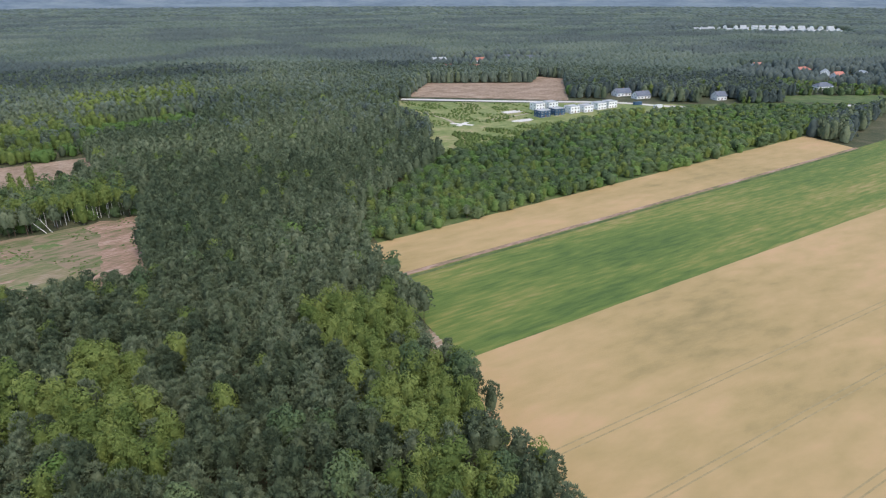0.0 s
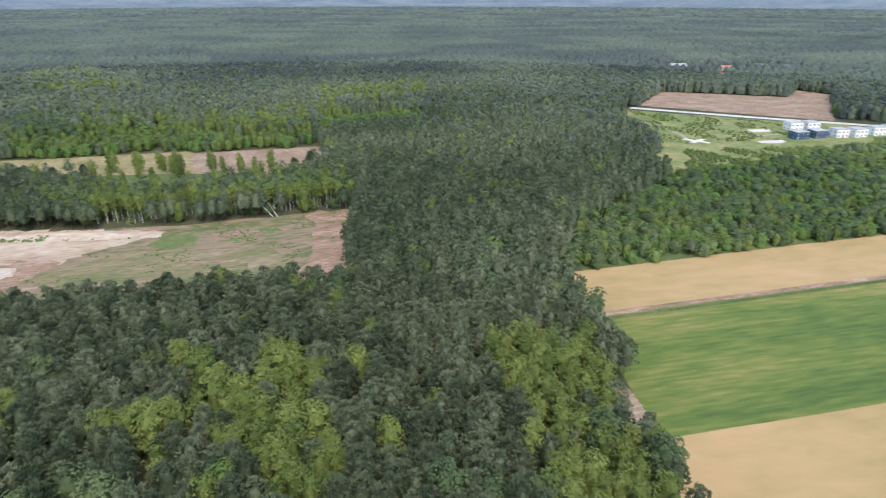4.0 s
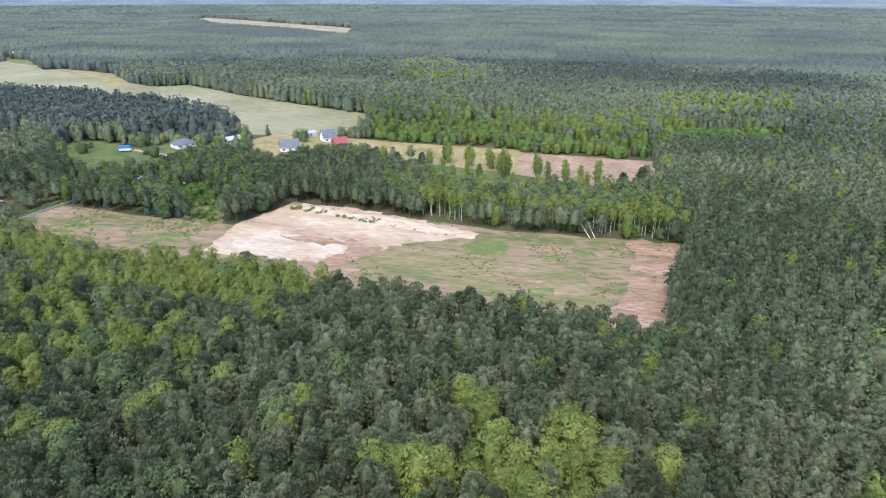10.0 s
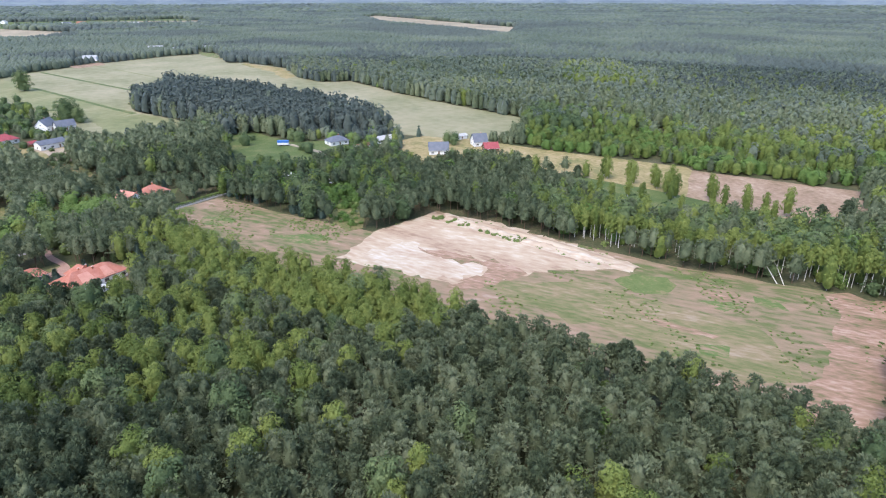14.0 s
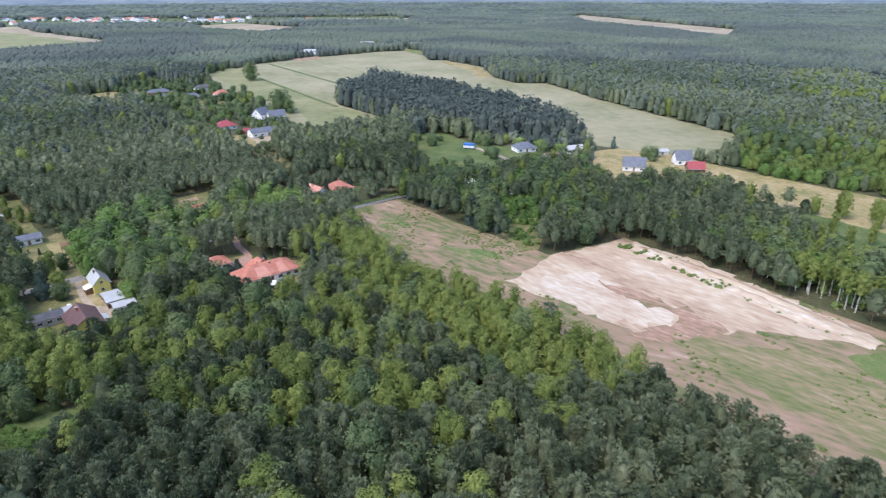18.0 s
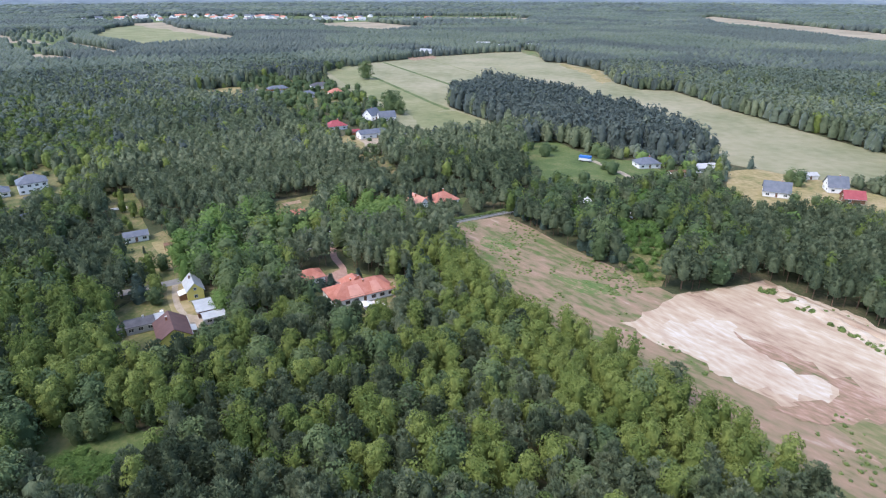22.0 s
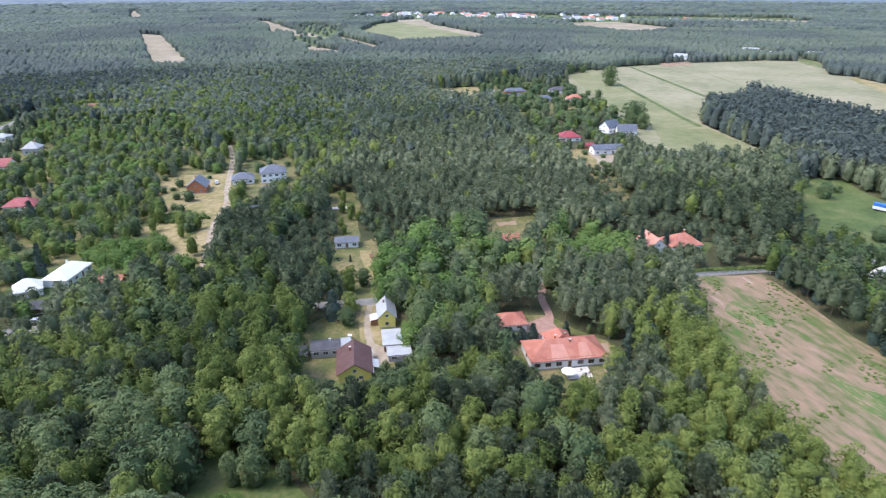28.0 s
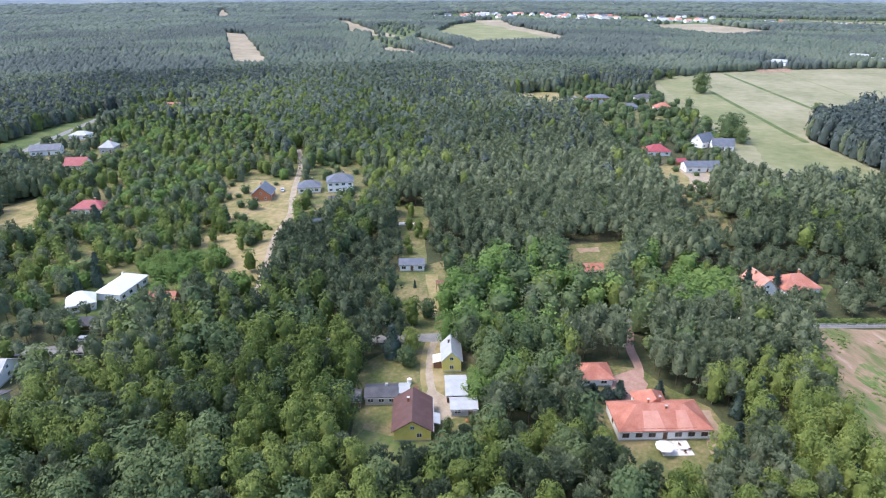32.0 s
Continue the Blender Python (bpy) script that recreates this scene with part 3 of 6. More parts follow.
lane("track_2", [(-240, -32), (-271, -53), (-299, -72), (-324, -85), (-352, -106), (-398, -138), (-425, -162)], 1.5, "gravel", 0.14, "sandy gravel track past houses", "track")
lane("driveway_1", [(-293, 76.2), (-286, 77.4), (-278, 79), (-268, 83.5), (-262, 84.5)], 1.25, "paving", 0.135, "reddish paved driveway", "driveway", clear=0.0)
lane("worn_verge", [(-256, 27), (-247, 30.5), (-237, 35.5), (-229, 42), (-224, 46)], 3.4, "hay", 0.112, "trodden brown grass along a sandy drive", "verge", clear=None)
lane("driveway_2", [(-257, 26), (-248, 29), (-238, 34), (-230, 40), (-224, 46)], 1.0, "gravel", 0.13, "sandy gravel driveway between small houses", "driveway")
lane("track_3", [(-302, 73.5), (-310, 74), (-318, 70.5)], 1.3, "grass", 0.12, "narrow grassy side track", "track", clear=0.0)
lane("track_4", [(-374, 228), (-394, 224), (-421, 214)], 1.8, "gravel", 0.13, "pale sandy drive", "driveway")
lane("road_2", [(19, 664), (122, 646), (217, 634), (267, 609), (330, 600), (480, 610)], 4.0, "paleslab", 0.22, "pale concrete slab road past a building site", clear=16)
lane("road_4", [(-720, -70), (-690, -48), (-652, -52), (-600, -20)], 2.6, "asphalt", 0.3, "grey lane past a small settlement", clear=1.0)
lane("site_path_1", [(95, 555), (135, 584)], 1.3, "gravel", 0.2, "pale sandy path across a meadow", "path", clear=0.5)
lane("site_path_2", [(37, 590), (56, 562), (64, 540)], 1.2, "gravel", 0.2, "pale sandy path across a meadow", "path", clear=0.5)
lane("road_3", [(-280, -275), (-335, -312), (-390, -345), (-470, -390)], 3.0, "asphalt", 0.3, "grey road along a meadow")


# ---- houses ----
HOUSES = []  # x, y, radius kept free of trees
H = dict(
    white=mat("white_render", [(0.3, 0.77, 0.76, 0.74), (0.7, 0.85, 0.84, 0.82)], 0.5, 5, second=(3, 0.3)),
    yellow=mat("yellow_render", [(0.3, 0.66, 0.54, 0.13), (0.7, 0.74, 0.63, 0.2)], 0.5, 5, second=(3, 0.3)),
    brick=mat("orange_brick", [(0.3, 0.336, 0.120, 0.056), (0.7, 0.440, 0.176, 0.088)], 2.5, 5, second=(9, 0.5)),
    greywall=mat("grey_render", [(0.3, 0.33, 0.33, 0.335), (0.7, 0.43, 0.43, 0.43)], 0.5, 5, second=(3, 0.3)),
    blue=mat("dark_blue_cladding", [(0.3, 0.03, 0.07, 0.12), (0.7, 0.05, 0.1, 0.17)], 0.6, 5, 0.6, second=(3, 0.3)),
    tile=mat("orange_red_tiles", [(0.3, 0.336, 0.116, 0.076), (0.5, 0.408, 0.160, 0.112), (0.7, 0.464, 0.216, 0.160)], 0.35, 5, 0.7, second=(3, 0.4), bump=0.4, bump_scale=6),
    tilepale=mat("faded_tiles", [(0.3, 0.448, 0.200, 0.144), (0.7, 0.528, 0.272, 0.208)], 0.4, 5, 0.7, second=(3, 0.4), bump=0.4, bump_scale=6),
    crimson=mat("crimson_roof", [(0.3, 0.249, 0.046, 0.056), (0.7, 0.328, 0.083, 0.088)], 0.4, 5, 0.6, second=(3, 0.3)),
    brown=mat("brown_metal_roof", [(0.3, 0.085, 0.043, 0.038), (0.7, 0.128, 0.068, 0.060)], 0.4, 5, 0.55, second=(4, 0.3)),
    grey=mat("slate_grey_roof", [(0.3, 0.093, 0.106, 0.132), (0.7, 0.145, 0.157, 0.187)], 0.4, 5, 0.55, second=(3, 0.4), bump=0.3, bump_scale=6),
    dark=mat("dark_felt_roof", [(0.3, 0.06, 0.06, 0.07), (0.7, 0.11, 0.11, 0.12)], 0.4, 5, 0.8, second=(3, 0.4)),
    metal=mat("pale_metal_roof", [(0.3, 0.32, 0.33, 0.335), (0.7, 0.42, 0.43, 0.43)], 0.4, 5, 0.45, second=(3, 0.3)),
    glass=mat("dark_glass", [(0.3, 0.02, 0.025, 0.03), (0.7, 0.05, 0.055, 0.06)], 0.6, 3, 0.08, spec=0.6),
    frame=mat("white_frames", [(0.3, 0.560, 0.560, 0.544), (0.7, 0.640, 0.640, 0.624)], 2, 3, 0.5),
    wood=mat("brown_wood", [(0.3, 0.12, 0.06, 0.035), (0.7, 0.22, 0.12, 0.07)], 1.5, 5, 0.7, second=(6, 0.4)),
    steel=mat("grey_steel", [(0.3, 0.3, 0.31, 0.32), (0.7, 0.42, 0.43, 0.44)], 1.5, 4, 0.45),
    canvas=mat("white_canvas", [(0.3, 0.629, 0.620, 0.595), (0.7, 0.697, 0.689, 0.671)], 1, 4, 0.9),
    tyre=mat("black_rubber", [(0.3, 0.02, 0.02, 0.02), (0.7, 0.04, 0.04, 0.04)], 3, 3, 0.8),
    bluepaint=mat("blue_tarpaulin", [(0.3, 0.03, 0.12, 0.42), (0.7, 0.06, 0.2, 0.52)], 1, 4, 0.5),
    carpaint=mat("silver_car_paint", [(0.3, 0.45, 0.46, 0.48), (0.7, 0.55, 0.56, 0.58)], 1, 3, 0.3, metal=0.3),
    whitepaint=mat("white_car_paint", [(0.3, 0.612, 0.612, 0.612), (0.7, 0.680, 0.680, 0.680)], 1, 3, 0.3),
)


def solid(points, faces):
    bm = bmesh.new()
    vs = [bm.verts.new(p) for p in points]
    for f in faces:
        bm.faces.new([vs[k] for k in f])
    bmesh.ops.recalc_face_normals(bm, faces=bm.faces)
    return bm


def gable_walls(l, w, h, rise):
    a, b = l / 2, w / 2
    return solid([(-a, -b, 0), (a, -b, 0), (a, b, 0), (-a, b, 0), (-a, -b, h), (a, -b, h), (a, b, h), (-a, b, h), (-a, 0, h + rise), (a, 0, h + rise)],
                 [(3, 2, 1, 0), (0, 1, 5, 4), (2, 3, 7, 6), (1, 2, 6, 9, 5), (3, 0, 4, 8, 7), (4, 5, 9, 8), (6, 7, 8, 9)])


def gable_roof(l, w, h, rise, over=0.5, thick=0.22):
    a, b = l / 2 + over, w / 2
    s = rise / b
    y1, z1 = b + over, h - over * s
    prof = [(-y1, z1 + 0.05), (0, h + rise + 0.05), (y1, z1 + 0.05), (y1, z1 + thick), (0, h + rise + thick + 0.05), (-y1, z1 + thick)]
    pts = [(-a, y, z) for y, z in prof] + [(a, y, z) for y, z in prof]
    return solid(pts, [(0, 1, 4, 5), (1, 2, 3, 4), (6, 11, 10, 7), (7, 10, 9, 8)] + [(k, (k + 1) % 6, (k + 1) % 6 + 6, k + 6) for k in range(6)])


def hip_roof(l, w, h, rise, over=0.6):
    a, b = l / 2 + over, w / 2 + over
    r = max(0.4, l / 2 - w / 2 * 0.95)
    pts = [(-a, -b, h - 0.2), (a, -b, h - 0.2), (a, b, h - 0.2), (-a, b, h - 0.2), (-a, -b, h), (a, -b, h), (a, b, h), (-a, b, h), (-r, 0, h + rise), (r, 0, h + rise)]
    return solid(pts, [(3, 2, 1, 0), (0, 1, 5, 4), (1, 2, 6, 5), (2, 3, 7, 6), (3, 0, 4, 7), (4, 5, 9, 8), (6, 7, 8, 9), (5, 6, 9), (7, 4, 8)])


def window(parent, x, y, z, w, h, side, name="window", trim="frame"):
    """A framed window on the wall side '-y', '+y', '-x' or '+x' of a house, its middle at x, y, z."""
    t = 0.07
    ax = side[1] == "y"
    sgn = -1 if side[0] == "-" else 1
    fr = bmesh.new()
    for u0, u1, v0, v1 in ((-w / 2, w / 2, -h / 2, -h / 2 + 0.09), (-w / 2, w / 2, h / 2 - 0.09, h / 2), (-w / 2, -w / 2 + 0.09, -h / 2 + 0.09, h / 2 - 0.09), (w / 2 - 0.09, w / 2, -h / 2 + 0.09, h / 2 - 0.09), (-0.04, 0.04, -h / 2 + 0.09, h / 2 - 0.09)):
        lo, hi = (0, sgn * t) if sgn > 0 else (sgn * t, 0)
        if ax:
            box(fr, x + u0, x + u1, y + lo, y + hi, z + v0, z + v1)
        else:
            box(fr, x + lo, x + hi, y + u0, y + u1, z + v0, z + v1)
    wi = part(name, fr, H[trim], parent)
    p0, p1 = sorted((0.0, sgn * 0.03))
    if ax:
        pane = boxed(x - w / 2 + 0.05, x + w / 2 - 0.05, y + p0, y + p1, z - h / 2 + 0.05, z + h / 2 - 0.05)
    else:
        pane = boxed(x + p0, x + p1, y - w / 2 + 0.05, y + w / 2 - 0.05, z - h / 2 + 0.05, z + h / 2 - 0.05)
    part("pane", pane, H["glass"], wi)
    return wi


def chimney(parent, x, y, z0, z1, s=0.5, material="brick"):
    c = part("chimney", boxed(x - s / 2, x + s / 2, y - s / 2, y + s / 2, z0, z1), H[material], parent)
    part("cap", boxed(x - s / 2 - 0.08, x + s / 2 + 0.08, y - s / 2 - 0.08, y + s / 2 + 0.08, z1, z1 + 0.1), M["concrete"], c)


def house(name, label, x, y, ang, l, w, h, rise, roof="gable", walls="white", cover="grey", front=3, back=2, ends=1, chimneys=1, door=True, over=0.5, free=None, group="", trim="frame", chim="brick", storeys=1):
    ob = thing(name, x, y, ang)
    tagged(ob, label, "house" if name not in ("shed", "garage", "barn") else name, group)
    HOUSES.append((x, y, free if free is not None else 0.55 * max(l, w) + 2.2))
    part("plinth", boxed(-l / 2 - 0.05, l / 2 + 0.05, -w / 2 - 0.05, w / 2 + 0.05, -0.1, 0.35), M["concrete"], ob)
    if roof == "gable":
        part("wall", gable_walls(l, w, h, rise), H[walls], ob)
        part("roof", gable_roof(l, w, h, rise, over), H[cover], ob)
    elif roof == "hip":
        part("wall", boxed(-l / 2, l / 2, -w / 2, w / 2, 0, h - 0.1), H[walls], ob)
        part("roof", hip_roof(l, w, h, rise, over), H[cover], ob)
    else:
        part("wall", boxed(-l / 2, l / 2, -w / 2, w / 2, 0, h), H[walls], ob)
        bm = boxed(-l / 2 - 0.15, l / 2 + 0.15, -w / 2 - 0.15, w / 2 + 0.15, h + 0.004, h + 0.3)
        part("roof", bm, H[cover], ob)
    part("gutter", boxed(-l / 2 - over * 0.9, l / 2 + over * 0.9, -w / 2 - over - 0.14, -w / 2 - over - 0.02, h - 0.32, h - 0.2) if roof != "flat" else boxed(-l / 2 - 0.2, l / 2 + 0.2, -w / 2 - 0.24, -w / 2 - 0.155, h + 0.1, h + 0.2), H["steel"], ob)
    for s in range(storeys):
        zz = 1.55 + 2.75 * s
        if zz + 0.6 > h:
            break
        for k in range(front):
            u = (k + 0.5) / front * l - l / 2
            if door and s == 0 and k == front // 2:
                d = part("door", boxed(u - 0.5, u + 0.5, -w / 2 - 0.06, -w / 2 + 0.02, 0.36, 2.4), H["wood"], ob)
                part("handle", boxed(u + 0.34, u + 0.42, -w / 2 - 0.1, -w / 2 - 0.06, 1.35, 1.45), H["steel"], d)
                continue
            window(ob, u, -w / 2, zz, min(1.6, 0.55 * l / front), 1.2, "-y", trim=trim)
        for k in range(back):
            window(ob, (k + 0.5) / back * l - l / 2, w / 2, zz, 1.3, 1.2, "+y", trim=trim)
        for k in range(ends):
            u = (k + 0.5) / ends * w - w / 2
            window(ob, -l / 2, u, zz, 1.1, 1.2, "-x", trim=trim)
            window(ob, l / 2, u, zz, 1.1, 1.2, "+x", trim=trim)
    if roof == "gable" and rise > 2.2:
        window(ob, -l / 2, 0, h + 0.6, 1.0, 1.0, "-x", trim=trim)
        window(ob, l / 2, 0, h + 0.6, 1.0, 1.0, "+x", trim=trim)
    for k in range(chimneys):
        chimney(ob, l * (0.15 - 0.3 * k), 0.12 * w, h + 0.3 * rise, h + rise + 0.7, material=chim)
    return ob


A = 118.6
# tiled house with its terrace and garage
red = house("house", "long white bungalow with an orange-red tiled hip roof", -245.3, 92.0, A, 21.5, 11, 2.9, 3.3, "hip", "white", "tile", front=7, chimneys=0, over=0.35, free=12.5, trim="wood")
part("rear_roof", solid([(-3.5, 2, 2.9), (3.5, 2, 2.9), (4.2, 9.4, 2.9), (-4.2, 9.4, 2.9), (0, 2, 6.1), (0, 6, 6.1)], [(0, 1, 2, 3), (0, 3, 5, 4), (1, 4, 5, 2), (2, 5, 3), (0, 4, 1)]), H["tile"], red)
part("rear_wing", boxed(-3.5, 3.5, 5.6, 8.8, 0, 2.85), H["white"], red)
for u0, u1 in ((-5.2, -0.2), (2.6, 6.4)):
    sl = 3.3 / 6.2
    p = [(u0, -6.0, 2.9 + 0.2 * sl + 0.06), (u1, -6.0, 2.9 + 0.2 * sl + 0.06), (u1 - 0.7, -1.6, 2.9 + 4.6 * sl + 0.06), (u0 + 0.7, -1.6, 2.9 + 4.6 * sl + 0.06)]
    part("roof_panel", solid(p + [(a, b, c - 0.12) for a, b, c in p], [(0, 1, 2, 3), (7, 6, 5, 4), (0, 4, 5, 1), (1, 5, 6, 2), (2, 6, 7, 3), (3, 7, 4, 0)]), H["tilepale"], red, "faded pinkish roof area")
for cx, cy in ((1.2, -1.0), (-2.2, 1.6), (1.0, 2.6)):
    chimney(red, cx, cy, 4.4, 6.3, 0.42, "brick")
for k in range(9):
    part("snow_guard", boxed(-7 + k * 1.6, -5.7 + k * 1.6, -5.53, -5.5, 3.3, 3.4), H["wood"], red)
tagged(thing("terrace", -238.6, 97.2, A), "pale stone terrace before the tiled bungalow", "terrace")
terrace = bpy.data.objects["terrace"]
for k in range(8):
    for j in range(5):
        part("slab", boxed(-3.6 + k * 0.9, -2.73 + k * 0.9, -2.6 + j * 1.0, -1.63 + j * 1.0, 0.05, 0.2), M["paleslab"], terrace)


def parasol(x, y, r, hgt, cover, label):
    ob = tagged(thing("parasol", x, y), label, "parasol")
    bm = bmesh.new()
    stem(bm, hgt, 0.04, sides=6, top=1.0)
    part("pole", bm, H["steel"], ob)
    part("base", boxed(-0.35, 0.35, -0.35, 0.35, 0.2, 0.3), M["concrete"], ob)
    ring = [(r * math.cos(k * math.pi / 4), r * math.sin(k * math.pi / 4), hgt - 0.35 * r) for k in range(8)]
    pts = ring + [(0, 0, hgt + 0.05), (0, 0, hgt - 0.02)] + [(a, b, c - 0.05) for a, b, c in ring]
    part("canopy", solid(pts, [(k, (k + 1) % 8, 8) for k in range(8)] + [((k + 1) % 8 + 10, k + 10, 9) for k in range(8)] + [(k, k + 10, (k + 1) % 8 + 10, (k + 1) % 8) for k in range(8)]), H[cover], ob)
    return ob


def garden_table(x, y, ang):
    ob = tagged(thing("garden_table", x, y, ang, 0.2), "white garden table on a terrace", "table")
    part("tabletop", boxed(-0.8, 0.8, -0.45, 0.45, 0.7, 0.75), H["frame"], ob)
    for sx in (-0.7, 0.65):
        for sy in (-0.38, 0.33):
            part("leg", boxed(sx, sx + 0.05, sy, sy + 0.05, 0, 0.7), H["frame"], ob)


def garden_chair(x, y, ang):
    ob = tagged(thing("garden_chair", x, y, ang, 0.2), "dark garden chair on a terrace", "chair", "chairs on the terrace")
    part("seat", boxed(-0.25, 0.25, -0.25, 0.25, 0.42, 0.47), H["wood"], ob)
    part("backrest", boxed(-0.25, 0.25, 0.21, 0.26, 0.47, 0.95), H["wood"], ob)
    for sx in (-0.24, 0.2):
        for sy in (-0.24, 0.2):
            part("leg", boxed(sx, sx + 0.04, sy, sy + 0.04, 0, 0.42), H["wood"], ob)
    return ob


def stem(bm, h, r, lean=(0, 0), x=0.0, y=0.0, z=0.0, sides=5, top=0.35):
    rings = []
    for k in range(3):
        t = k / 2
        rr = r * (1 - t * (1 - top))
        rings.append([bm.verts.new((x + lean[0] * t + rr * math.cos(a * 2 * math.pi / sides), y + lean[1] * t + rr * math.sin(a * 2 * math.pi / sides), z + h * t)) for a in range(sides)])
    for lo, hi in zip(rings, rings[1:]):
        for a in range(sides):
            bm.faces.new((lo[a], lo[(a + 1) % sides], hi[(a + 1) % sides], hi[a]))
    bm.faces.new(rings[-1])


parasol(-235.5, 95.2, 2.1, 2.9, "canvas", "large white parasol on a terrace")
garden_table(-238.6, 99.0, A)
first = garden_chair(-237.6, 99.6, A)
for cx, cy, ca in ((-239.2, 100.3, A + 180), (-239.8, 98.0, A + 90), (-236.2, 94.4, A)):
    copy_thing(first, pose(cx, cy, 0.2, 0, 0, ca))

garage = house("garage", "garage with an orange-red tiled hip roof", -257.2, 73.2, A, 9, 7.2, 2.5, 2.3, "hip", "white", "tile", front=2, back=0, ends=1, chimneys=0, door=False, free=7)

# yellow houses and sheds
brown = house("house", "yellow house with a brown metal gable roof", -219.0, 39.6, A + 90, 12, 8.6, 3.1, 2.7, "gable", "yellow", "brown", front=3, ends=0, chimneys=1, over=0.6, free=8, chim="brick")
window(brown, -6, -1.6, 1.6, 1.2, 1.2, "-x")
part("porch_roof", solid([(-3, -4.4, 2.9), (1, -4.4, 2.9), (1, -6.6, 2.3), (-3, -6.6, 2.3), (-3, -4.4, 2.8), (1, -4.4, 2.8), (1, -6.6, 2.2), (-3, -6.6, 2.2)], [(0, 1, 2, 3), (7, 6, 5, 4), (0, 4, 5, 1), (1, 5, 6, 2), (2, 6, 7, 3), (3, 7, 4, 0)]), H["metal"], brown)
for px_ in (-2.9, 0.8):
    part("porch_post", boxed(px_, px_ + 0.12, -6.55, -6.43, 0, 2.2), H["wood"], brown)
small = house("house", "small yellow house with a pale metal gable roof", -247.0, 36.0, A + 90, 9, 5.2, 3.6, 2.6, "gable", "yellow", "metal", front=2, ends=1, chimneys=1, over=0.35, free=6.5, chim="wood")
part("lean_to_roof", solid([(-3, 2.65, 2.7), (1, 2.65, 2.7), (1, 5.1, 2.1), (-3, 5.1, 2.1), (-3, 2.65, 2.58), (1, 2.65, 2.58), (1, 5.1, 1.98), (-3, 5.1, 1.98)], [(0, 1, 2, 3), (7, 6, 5, 4), (0, 4, 5, 1), (1, 5, 6, 2), (2, 6, 7, 3), (3, 7, 4, 0)]), H["canvas"], small, "white lean-to roof")
part("lean_to_wall", boxed(-2.8, 0.8, 2.62, 4.9, 0, 2.0), H["wood"], small)
house("shed", "long dark roofed grey shed", -224.2, 27.6, A, 8, 5.4, 2.5, 0.9, "gable", "greywall", "dark", front=3, back=0, ends=0, chimneys=1, door=False, over=0.3, free=6, chim="white")
house("shed", "low dark shed beside the yellow house", -219.4, 22.0, A, 4, 4.6, 2.3, 0.7, "gable", "wood", "dark", front=1, back=0, ends=0, chimneys=0, over=0.25, free=4)
house("shed", "white roofed lean-to shed", -227.4, 32.4, A, 2.6, 4.2, 2.7, 0.5, "gable", "white", "metal", front=1, back=0, ends=0, chimneys=0, over=0.2, free=3)
house("shed", "open shed with a pale metal roof", -229.0, 48.4, A, 6.2, 4.2, 2.3, 0.45, "gable", "greywall", "metal", front=2, back=0, ends=0, chimneys=0, over=0.4, free=5)
house("shed", "long shed with a pale metal roof", -234.6, 43.6, A, 5.0, 8.2, 2.6, 0.5, "gable", "wood", "metal", front=1, back=0, ends=1, chimneys=0, over=0.4, free=5.5)
house("house", "low white summer house with a grey roof", -297.6, -5.2, A, 9, 5.6, 2.7, 1.2, "gable", "white", "grey", front=3, chimneys=0, over=0.4, free=9)
# villa of two blocks
house("house", "two-storey white villa with a slate-grey hip roof", -366.5, -87.0, 126, 13, 10, 5.6, 3.3, "hip", "white", "grey", front=4, ends=2, chimneys=2, free=13, chim="dark", storeys=2)
house("house", "white villa wing with a low slate-grey hip roof", -357.5, -100.0, 126, 11, 8.5, 3.0, 2.8, "hip", "white", "grey", front=3, chimneys=1, free=10, chim="dark")
house("house", "unfinished orange brick house with a grey gable roof", -337.5, -112.8, A + 90, 10.5, 9.2, 3.4, 3.7, "gable", "brick", "grey", front=3, ends=2, chimneys=1, free=11)
house("house", "grey roofed cottage half hidden by trees", -309.5, -57.6, A + 20, 8, 7.5, 3.4, 3.8, "gable", "greywall", "grey", front=2, chimneys=0, free=6.5)
house("house", "large white house with a white hip roof", -235.5, -84.5, A + 78, 15, 8.5, 3.2, 2.5, "hip", "white", "canvas", front=4, chimneys=1, free=11, chim="white")
house("house", "white house wing with pointed white roof", -221.5, -86.5, A + 25, 8, 7, 3.0, 3.2, "hip", "white", "canvas", front=2, chimneys=0, free=7)
house("house", "low house with an orange roof among trees", -235.5, -64.5, A, 8.5, 6, 2.8, 1.8, "gable", "brick", "tile", front=2, chimneys=0, free=5.5)
house("shed", "small dark roofed shed", -214.2, -72.6, A, 5.6, 4.4, 2.3, 1.3, "gable", "wood", "dark", front=1, chimneys=0, free=4.5)
house("house", "white house with a grey roof beside the lane", -183.5, -72.5, A, 13, 9, 3.2, 2.6, "gable", "white", "greywall", front=4, chimneys=1, over=0.6, free=10, chim="dark")
house("garage", "low garage with a dark roof", -176.0, -58.5, A, 8, 7, 2.6, 1.2, "gable", "white", "dark", front=2, chimneys=0, free=7)
house("house", "house with a crimson hip roof", -285.5, -171.0, A, 14, 9, 3.0, 2.8, "hip", "white", "crimson", front=4, chimneys=1, free=9)
house("house", "house with a red gable roof", -332.0, -247.5, A, 12, 9, 3.0, 3.4, "gable", "white", "crimson", front=3, chimneys=1, free=9)
house("house", "modern white house with a dark grey roof", -345.0, -297.0, A + 15, 17, 10, 3.4, 2.6, "gable", "white", "grey", front=4, chimneys=1, free=12)
house("house", "pale house with a stepped grey roof", -366.0, -265.5, A, 9, 9, 4.0, 3.6, "hip", "greywall", "greywall", front=2, chimneys=1, free=8)
